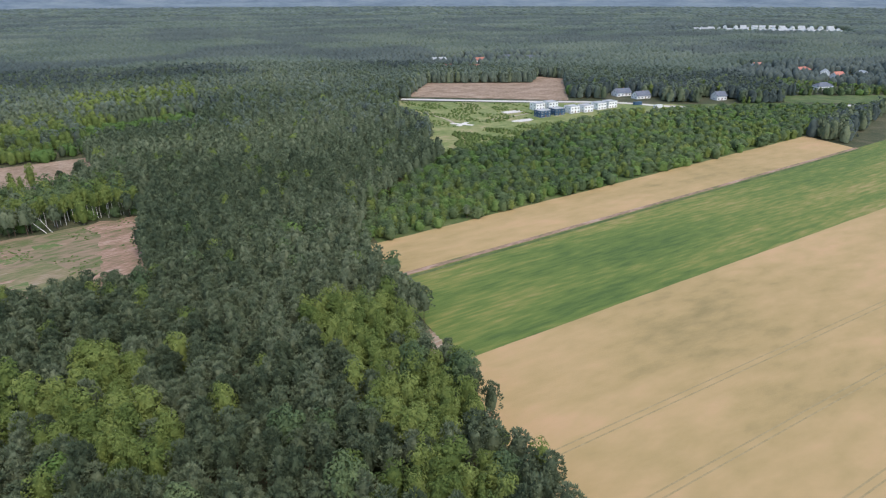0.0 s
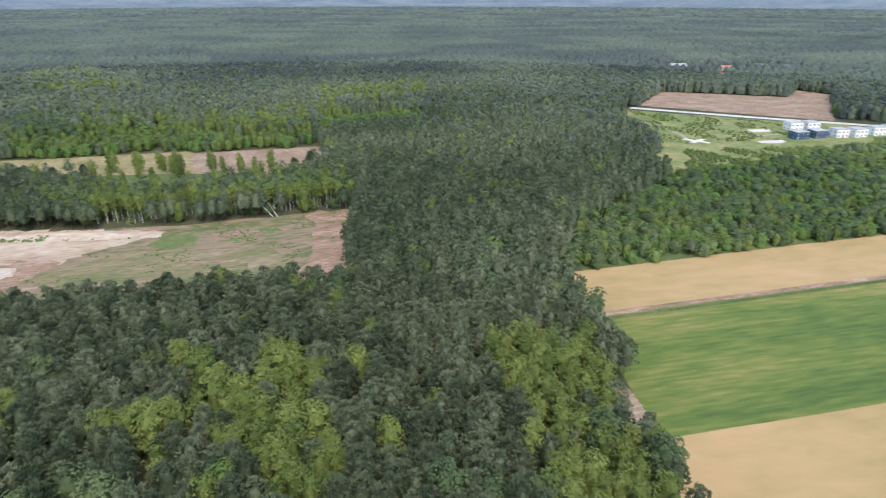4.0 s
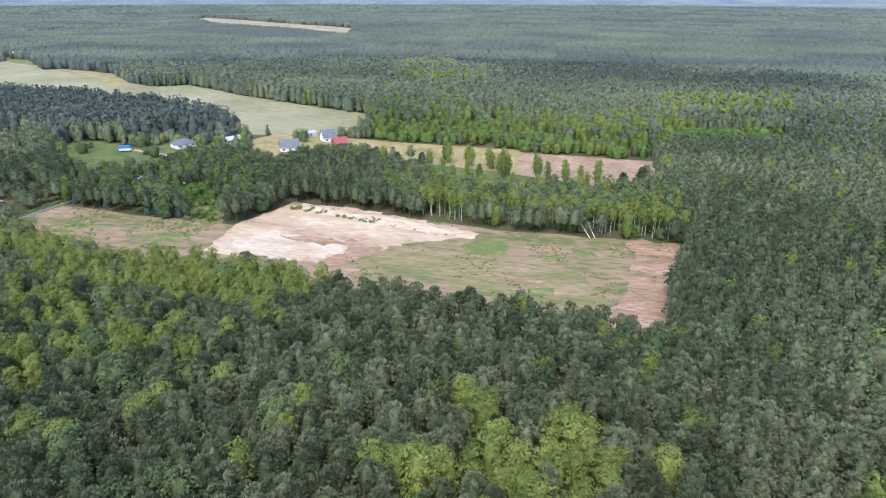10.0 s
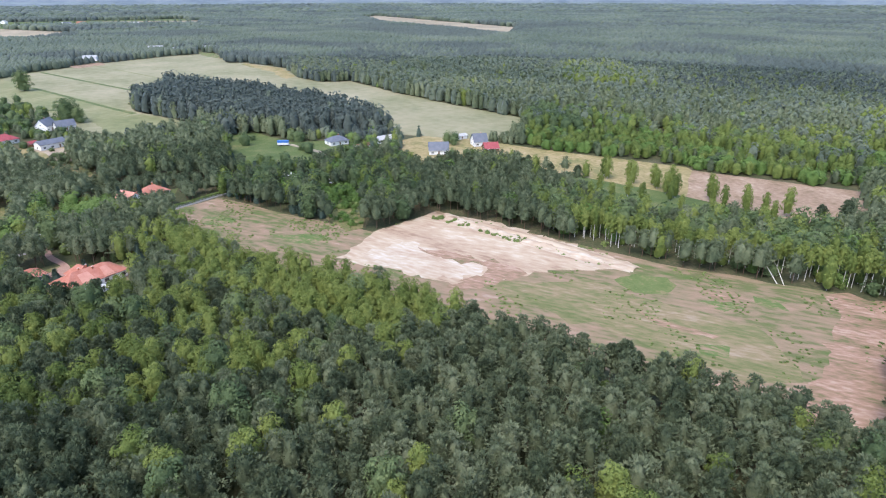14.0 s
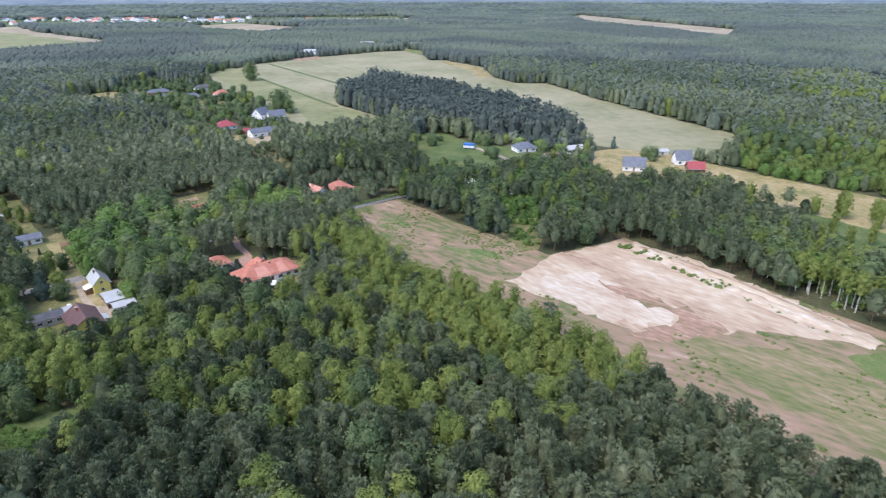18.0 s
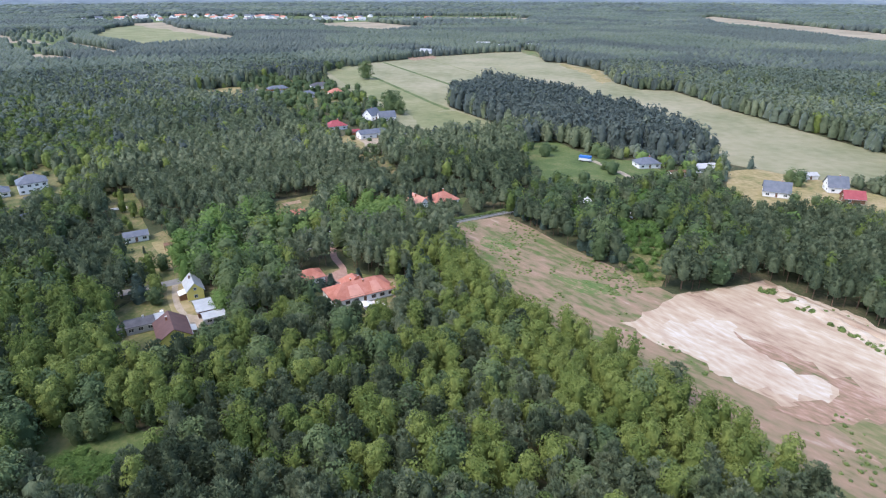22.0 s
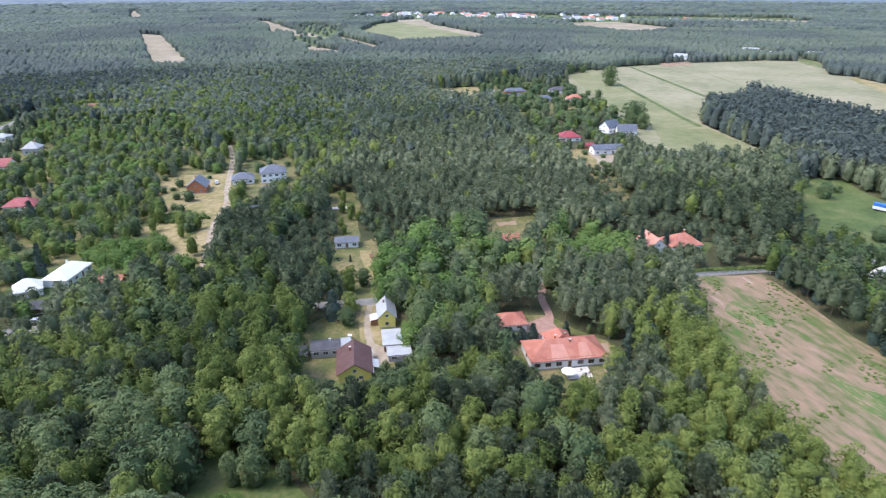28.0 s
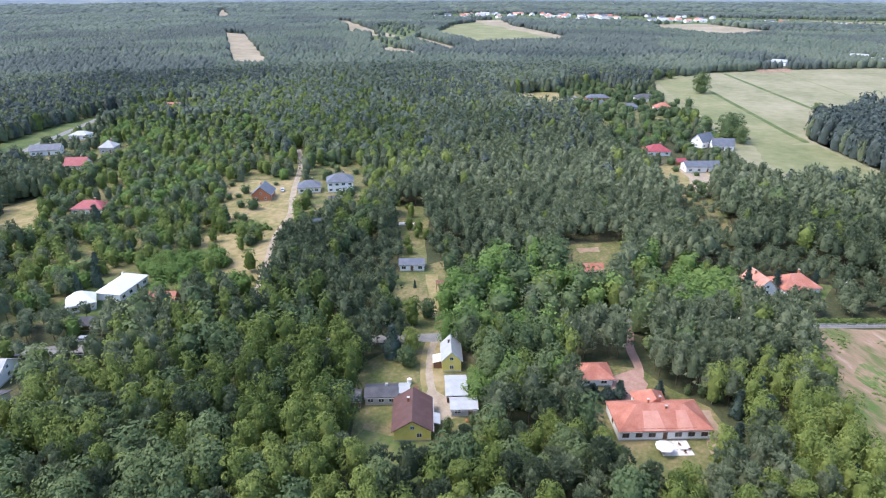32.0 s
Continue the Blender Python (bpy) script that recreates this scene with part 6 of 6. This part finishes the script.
s3 = e >= 470
plant(x[s3], y[s3], 2)
# middle distance
x, y = scatter(-1000, 900, -900, 1000, 5.6)
d = near_line(x, y, PATHLINE)
s = (d >= 300) & (d < 800) & sees(x, y)
x, y = x[s], y[s]
s = free(x, y)
e = shown(x, y)
k = s & (e < 470)
plant(x[k], y[k], 6, 1.06)
k = s & (e >= 470)
plant(x[k], y[k], 2, 1.08)
# far woods, clump by clump, in the two kinds with painted haze
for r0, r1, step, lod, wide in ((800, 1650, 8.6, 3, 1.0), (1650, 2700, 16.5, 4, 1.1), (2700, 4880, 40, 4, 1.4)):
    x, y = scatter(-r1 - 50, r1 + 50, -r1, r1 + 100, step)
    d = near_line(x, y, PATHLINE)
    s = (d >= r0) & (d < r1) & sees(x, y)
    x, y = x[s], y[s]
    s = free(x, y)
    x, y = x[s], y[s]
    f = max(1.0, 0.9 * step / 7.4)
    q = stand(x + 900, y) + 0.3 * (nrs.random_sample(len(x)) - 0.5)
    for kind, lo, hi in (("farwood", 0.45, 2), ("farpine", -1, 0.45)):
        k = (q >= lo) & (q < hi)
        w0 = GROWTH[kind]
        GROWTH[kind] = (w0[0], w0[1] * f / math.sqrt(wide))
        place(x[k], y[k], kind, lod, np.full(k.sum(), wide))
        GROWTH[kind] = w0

# weeds and bushes on open ground
x, y = scatter(-330, -60, 120, 330, 1.5)
s = inside(x, y, CLEARED)
x, y = x[s], y[s]
g = patch(x, y, 34, 41) + 0.35 * patch(x, y, 9, 43)
s = (g > np.where(x < -240, 0.7, 0.8)) & (~inside(x, y, SANDY)) & (nrs.random_sample(len(x)) < np.where(x < -240, 0.6, 0.35))
place(x[s], y[s], "shrub", 2, nrs.uniform(0.03, 0.12, s.sum()))
x, y = scatter(-255, -155, 225, 280, 1.1)
s = (near_line(x, y, [(-246, 231.5), (-228, 240.5), (-205, 248)]) < 2.6) & (patch(x, y, 11, 61) > 0.42) & (nrs.random_sample(len(x)) < 0.6)
place(x[s], y[s], "shrub", 2, nrs.uniform(0.1, 0.32, s.sum()))
s = (near_line(x, y, [(-205, 248), (-166, 263)]) < 3.0) & (patch(x, y, 11, 61) > 0.55) & (nrs.random_sample(len(x)) < 0.25)
place(x[s], y[s], "shrub", 2, nrs.uniform(0.05, 0.15, s.sum()))
for poly, step, lo, hi, kind in (([(-159, 33), (-168, 36), (-164, 50), (-154, 57), (-150, 44)], 1.8, 0.2, 0.32, "lime"), ([(-236, 44), (-228, 56), (-240, 62), (-250, 50)], 2.6, 0.4, 0.7, "lime"), ([(-171, 32), (-166, 44), (-160, 52), (-146, 40), (-158, 26)], 1.5, 0.3, 0.55, "shrub"), ([(-249, -88), (-269, -81), (-269, -55), (-258, -62), (-246, -72)], 2.4, 0.3, 0.7, "lime"), ([(-291, -103), (-317, -96), (-313, -81), (-297, -81)], 2.0, 0.3, 0.6, "shrub"), ([(-256, 100), (-246, 109), (-238, 106), (-240, 101)], 2.2, 0.2, 0.4, "shrub"), ([(-240, 101), (-236, 103), (-236, 106), (-242, 104)], 1.3, 0.2, 0.35, "shrub"), ([(-305, 192), (-292, 212), (-275, 214), (-280, 196)], 2.0, 0.3, 0.6, "shrub"),
                             ([(-318, -86), (-306, -76), (-298, -92), (-312, -104)], 2.2, 0.3, 0.7, "shrub"), ([(-248, -62), (-262, -50), (-272, -72), (-255, -80)], 2.6, 0.5, 1.1, "shrub"),
                             ([(20, 560), (60, 520), (180, 590), (120, 635), (20, 645)], 3.2, 0.1, 0.4, "shrub"), ([(60, 440), (97, 470), (190, 565), (60, 500)], 2.6, 0.15, 0.6, "shrub")):
    xs, ys = [q[0] for q in poly], [q[1] for q in poly]
    x, y = scatter(min(xs), max(xs), min(ys), max(ys), step)
    s = inside(x, y, poly) & (patch(x, y, 25, 51) > 0.42)
    for hx, hy, hr in HOUSES:
        s &= np.hypot(x - hx, y - hy) > hr
    place(x[s], y[s], kind, 0 if kind == "lime" else 2, nrs.uniform(lo, hi, s.sum()))

for poly, step, lo, hi, kind, keep in (([(-442, 68), (-450, 85), (-384, 102), (-355, 100), (-381, 79)], 4.2, 0.12, 0.5, "pine", 0.8), ([(-800, -60), (-731, -85), (-600, -30), (-600, 45), (-704, 43), (-760, -26)], 8.0, 0.3, 0.75, "oak", 0.62),
                                    ([(-487, 51), (-505, 63), (-487, 85), (-424, 86), (-430, 63)], 6.0, 0.15, 0.5, "oak", 0.3), ([(-286, 190), (-295, 208), (-271, 207), (-250, 197), (-268, 187)], 3.2, 0.08, 0.3, "lime", 0.6), ([(-344, -146), (-369, -118), (-293, -61), (-282, -80)], 7.0, 0.15, 0.5, "oak", 0.25),
                                    ([(-355, -101), (-397, -128), (-417, -109), (-338, -55), (-326, -76)], 6.0, 0.2, 0.6, "oak", 0.35), ([(-255, -78), (-286, -99), (-302, -74), (-260, -41)], 9.0, 0.35, 0.7, "birch", 0.3), ([(-359, -50), (-362, -33), (-303, -2), (-304, -13)], 6.0, 0.2, 0.6, "birch", 0.45),
                                    ([(-1523, -818), (-1686, -856), (-1492, -643), (-1038, -457), (-1086, -538)], 26, 0.6, 1.0, "farwood", 0.7), ([(-401, 304), (-377, 328), (-306, 283), (-337, 262), (-395, 282)], 9.0, 0.3, 0.7, "oak", 0.35), ([(-466, 178), (-471, 202), (-388, 235), (-343, 200)], 12.0, 0.3, 0.8, "oak", 0.3),
                                    ([(-2480, -1020), (-2060, -1000), (-1990, -260), (-2240, 430), (-2480, 430)], 40, 0.5, 0.8, "farwood", 0.6)):
    xs, ys = [q[0] for q in poly], [q[1] for q in poly]
    x, y = scatter(min(xs), max(xs), min(ys), max(ys), step)
    s = inside(x, y, poly) & (nrs.random_sample(len(x)) < keep)
    for hx, hy, hr in HOUSES:
        s &= np.hypot(x - hx, y - hy) > min(hr, 10)
    for line, half in ROADS:
        s &= near_line(x, y, line) > half + 1
    place(x[s], y[s], kind, 3 if kind == "farwood" else 6 if xs[0] < -450 else 1, nrs.uniform(lo, hi, s.sum()))
for line, tall in (([(-316, 116), (-331, 146), (-346, 178)], 0.3), ([(-182, -84), (-196, -62)], 0.3), ([(-505, 66), (-480, 95), (-468, 112)], 0.42), ([(-288, 16), (-262, 28)], 0.22), ([(-655, 52), (-620, 30)], 0.4)):
    n = int(sum(math.dist(a, b) for a, b in zip(line, line[1:])) / 0.8)
    t = np.linspace(0, len(line) - 1, n)
    hx, hy = np.interp(t, range(len(line)), [q[0] for q in line]), np.interp(t, range(len(line)), [q[1] for q in line])
    place(hx + nrs.normal(scale=0.12, size=n) + 3.2, hy + nrs.normal(scale=0.12, size=n), "shrub", 1, np.full(n, tall))

LABELS = dict(pine="dense grey-green pine crowns", birch="light green birch crowns", oak="dark broadleaf crowns", lime="bright green broadleaf crowns", shrub="low bright bushes and saplings", spruce="dark spruce crowns", farwood="distant mixed woodland with haze blue painted in", farpine="distant dark pine woodland with haze blue painted in")
for kind, q in WOODS.items():
    if not q["verts"]:
        continue
    none = [np.zeros((0, 3, 3), np.float32)]
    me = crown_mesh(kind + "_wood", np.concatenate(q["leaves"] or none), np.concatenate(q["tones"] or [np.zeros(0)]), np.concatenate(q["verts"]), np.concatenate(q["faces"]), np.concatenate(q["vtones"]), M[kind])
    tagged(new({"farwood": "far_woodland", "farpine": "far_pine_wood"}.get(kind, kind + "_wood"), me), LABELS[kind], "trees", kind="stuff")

for bark, sets in TRUNKS.items():
    if not sets:
        continue
    q = np.concatenate(sets)
    ring = np.array([(math.cos(a * 2.0944), math.sin(a * 2.0944)) for a in range(3)])
    n = len(q)
    v = np.empty((n, 6, 3), np.float32)
    v[:, :3, :2] = q[:, None, :2] + ring[None] * q[:, 3][:, None, None]
    v[:, 3:, :2] = q[:, None, :2] + ring[None] * q[:, 3][:, None, None] * 0.4
    v[:, :3, 2], v[:, 3:, 2] = 0, q[:, 2][:, None]
    f = np.array([(0, 1, 4, 3), (1, 2, 5, 4), (2, 0, 3, 5)])
    faces = (f[None] + 6 * np.arange(n)[:, None, None]).reshape(-1, 4)
    me = bpy.data.meshes.new("trunks")
    me.vertices.add(6 * n)
    me.vertices.foreach_set("co", v.ravel())
    me.loops.add(faces.size)
    me.loops.foreach_set("vertex_index", faces.ravel().astype(np.int32))
    me.polygons.add(len(faces))
    me.polygons.foreach_set("loop_start", np.arange(0, faces.size, 4, dtype=np.int32))
    me.update()
    me.materials.append(M[bark])
    tagged(new("tree_trunks", me), "white birch trunks" if bark == "birchbark" else "brown pine trunks", "trunks", kind="stuff")


# ---- trees that stand as things of their own ----
NAMES = dict(pine=("pine_tree", "pine with a grey-green crown and brown trunk", "bark"), birch=("birch_tree", "birch with a light green crown and white trunk", "birchbark"), oak=("oak_tree", "broadleaf tree with a dense dark crown", "bark"),
             lime=("lime_tree", "broadleaf tree with a bright green crown", "bark"), tallbirch=("birch_tree", "tall birch with a bare white trunk at the wood's edge", "birchbark"), spruce=("spruce_tree", "dark conical spruce beside houses", "bark"))
MODELS = {}


def tree(kind, x, y, height, width=1.0, label="", turn=None):
    name, words, bark = NAMES[kind]
    h0, w0 = GROWTH[kind]
    if kind not in MODELS:
        MODELS[kind] = []
        for t, dv, df in templates(kind, 5)[:5]:
            size, tone = np.array([w0, w0, h0], np.float32), 0.15 + 0.7 * nrs.random_sample()
            crown = crown_mesh("crown", t * size, tone + nrs.normal(scale=0.08, size=len(t)), dv * size, df, np.full(len(dv), tone), M["birch" if kind == "tallbirch" else kind])
            bm = bmesh.new()
            stem(bm, h0 * 0.86, 0.17, (0.12 * w0 * nrs.uniform(-1, 1), 0.12 * w0 * nrs.uniform(-1, 1)), sides=6, top=0.25)
            for b in range(5):
                z, a = h0 * (0.45 + 0.08 * b), b * 2.4
                stem(bm, h0 * 0.07, 0.06, (0.3 * w0 * math.cos(a), 0.3 * w0 * math.sin(a)), z=z, sides=4, top=0.3)
            me = bpy.data.meshes.new("trunk")
            bm.to_mesh(me)
            bm.free()
            me.materials.append(M[bark])
            MODELS[kind].append((crown, me))
    crown, trunk = MODELS[kind][nrs.randint(0, 5)]
    ob = tagged(thing(name, x, y, nrs.uniform(0, 360) if turn is None else turn), label or words, "tree", {"pine": "near pines", "birch": "near birches"}.get(kind, "") if not label else "")
    f = height * (1 if label else nrs.uniform(0.78, 1.12))
    ob.scale = (math.sqrt(f) * width, math.sqrt(f) * width, f)
    for nm, me in (("trunk", trunk), ("crown", crown)):
        c = new(nm, me)
        c.parent = ob
    return ob


for kind, x, y, h in SINGLE:
    tree(kind, x, y, h)
for x, y, h, w, words in ((-784, 44, 1.5, 1.6, "lone dark oak in a pale field"), (-280, 182.5, 1.05, 1.15, "broad dark tree at the edge of a felled plot"), (-273, 180.5, 0.85, 0.85, "broad dark tree at the edge of a felled plot"), (-287, 186, 0.9, 0.9, "broad dark tree at the edge of a felled plot"), (-312, 172, 0.95, 0.9, "dark tree beside a felled plot"), (-305, 174, 0.8, 0.8, "dark tree beside a felled plot"), (-580, 84, 1.4, 1.8, "large dark oak beside a white house"), (-570, 92, 0.9, 1.2, "dark oak at a field edge"), (-864, -12, 0.9, 1.6, "round tree at the field edge"), (-880, 1, 0.7, 1.3, "small tree at the field edge"),
                          (-726, 142, 0.55, 1.5, "round bush at the corner of a copse"), (-262, 8, 0.6, 0.85, "small round tree on a lawn"), (-240.3, 25.9, 0.45, 0.95, "low round tree in a yard"), (-267, 18, 0.5, 0.85, "small round tree on a lawn"), (-219.5, 48.7, 0.36, 0.45, "small round bush before a house"), (-172, 35.3, 0.62, 0.62, "round dark tree in a clearing"), (-173.5, 39.8, 0.72, 0.8, "round dark tree in a clearing"), (-181, 34, 0.6, 0.7, "round dark tree in a clearing"), (-185, 31, 0.7, 0.8, "round dark tree in a clearing"), (-176, 46, 0.5, 0.55, "round dark bush in a clearing"), (-178, 50, 0.55, 0.6, "round dark bush in a clearing"),
                          (-224, 53, 0.32, 0.42, "small round bush in a yard"), (-236, 56, 0.7, 0.8, "broad tree behind sheds"), (-243, 50, 0.85, 0.95, "broad tree behind sheds"), (-250, 46, 0.9, 1.0, "broad tree by the lane")):
    tree("oak", x, y, h, w, words)
for x, y, h, w in ((-242.4, 19.7, 0.98, 1.3), (-283.6, 3.8, 0.3, 0.5), (-248.9, 75.4, 0.42, 1.35), (-249.6, 79.0, 0.42, 1.4), (-252.4, 81.6, 0.5, 1.1), (-256.6, 90.6, 0.52, 0.9), (-336, 116, 0.9, 0.8), (-332, 107, 1.0, 0.8), (-346, 128, 0.7, 0.8), (-280, -24, 0.9, 0.9), (-302, -48, 1.1, 1.0), (-300, -56, 0.9, 0.9),
                   (-234, -96, 1.0, 0.9), (-240, -104, 0.95, 0.9), (-228, -98, 0.8, 0.8), (-272, -148, 1.1, 1.1), (-338, 200, 0.8, 1.1)):
    tree("spruce", x, y, h, w, "dark conical spruce standing apart")
for x, y, h in ((-230, 307, 0.8), (-223, 314, 0.85), (-217, 328, 0.8), (-213, 343, 0.75), (-193, 357, 0.85), (-178, 366, 0.8), (-204, 318, 0.7), (-185, 338, 0.75), (-228, 330, 0.8), (-240, 322, 0.8), (-168, 358, 0.8), (-200, 336, 0.6)):
    tree("birch", x, y, h, 0.75, "slender birch standing in rough grass")
for x, y, h in ((-256, 321, 0.85), (-268, 312, 0.8), (-246, 300, 0.9), (-283, 305, 0.85), (-296, 318, 0.6), (-152, 384, 0.9), (-148, 378, 0.95), (-158, 376, 0.7)):
    tree("pine", x, y, h, 1.0, "single pine at the edge of a dry meadow")
for x, y, h in ((-260.4, 16, 0.75), (-246.8, 23.6, 0.6), (-178, 28, 1.0), (-181, 22, 1.05), (-186, 27, 1.0), (-176, 56, 0.95)):
    tree("birch", x, y, h, 1.2, "birch with drooping light green foliage by a clearing")
for x, y in CLUMPS:
    tree("birch", x, y, nrs.uniform(0.92, 1.12), nrs.uniform(1.1, 1.4), "broad bright green birch among darker pines")
for x, y, h, w in ((-284, 177, 1.15, 1.1), (-278, 179, 1.1, 1.05), (-275, 182, 1.0, 1.0), (-281, 184, 1.2, 1.1), (-287, 181, 1.2, 1.1), (-271, 185.5, 0.75, 0.9), (-291, 179, 1.0, 1.0), (-324, 156, 0.9, 0.9), (-319, 159, 1.0, 0.9), (-313, 163, 0.95, 0.95), (-307, 165, 0.8, 0.9)):
    tree("spruce", x, y, h, w, "dense dark conifer at the edge of a felled plot")
for x, y, h in ((-236, 356, 0.9), (-230, 352, 0.8), (-226, 358, 1.0), (-222, 350, 0.85), (-205, 362, 1.0), (-200, 358, 0.9), (-243, 348, 0.95), (-250, 352, 0.85), (-188, 366, 0.9), (-183, 360, 0.8), (-171, 372, 1.05), (-256, 342, 1.0), (-262, 345, 0.9), (-215, 349, 0.95)):
    tree("birch", x, y, h, 0.85, "slender birch before a dry meadow")
for x, y, h, w in ((-243, 109.5, 0.85, 0.9), (-253, 115, 1.1, 1.0), (-262, 113, 1.0, 0.9), (-257, 109, 0.8, 0.9), (-247, 116, 0.7, 0.8)):
    tree("spruce", x, y, h, w, "dark bluish conifer beside the tiled house")
for x, y, h, w in ((-261.5, 97, 0.22, 0.5), (-262, 100.5, 0.3, 0.55), (-261, 104, 0.35, 0.6), (-268, 105, 0.5, 0.7), (-270, 100, 0.45, 0.7), (-265, 108, 0.4, 0.6), (-246.6, 98.6, 0.16, 0.42), (-245.4, 100.4, 0.16, 0.42)):
    tree("oak", x, y, h, w, "rounded dark bush beside the tiled house")
er = random.Random(12)
for k in range(64):
    t = (k + er.random()) / 64
    q = 1.0 + 8.0 * er.random()
    tree("tallbirch", -197 + 100 * t - 0.53 * q, 266.5 + 61 * t + 0.85 * q, er.uniform(0.8, 1.1), er.uniform(0.8, 1.1), "tall birch with a bare white trunk at the wood's edge")
# the fallen birch at the wood's edge
for x, y, lx, ly, h in ((-128, 304, 5.5, 1.5, 6.0), (-126, 305, 4.0, 2.5, 7.0)):
    ob = tagged(thing("leaning_trunk", x, y), "bare white birch trunk leaning at the wood's edge", "tree trunk")
    bm = bmesh.new()
    stem(bm, h, 0.2, (-lx, -ly * 0.4), sides=6, top=0.3)
    part("trunk", bm, M["birchbark"], ob)
ob = tagged(thing("dead_tree", -286, 223), "bare grey dead tree among green ones", "tree")
bm = bmesh.new()
stem(bm, 11, 0.22, sides=6, top=0.2)
part("trunk", bm, M["dead"], ob)
tr = random.Random(3)
for b in range(26):
    bm = bmesh.new()
    a = b * 2.4
    stem(bm, 1.8 + tr.random(), 0.07, (1.6 * math.cos(a), 1.6 * math.sin(a)), z=3.5 + 0.27 * b, sides=4, top=0.2)
    part("limb", bm, M["dead"], ob)
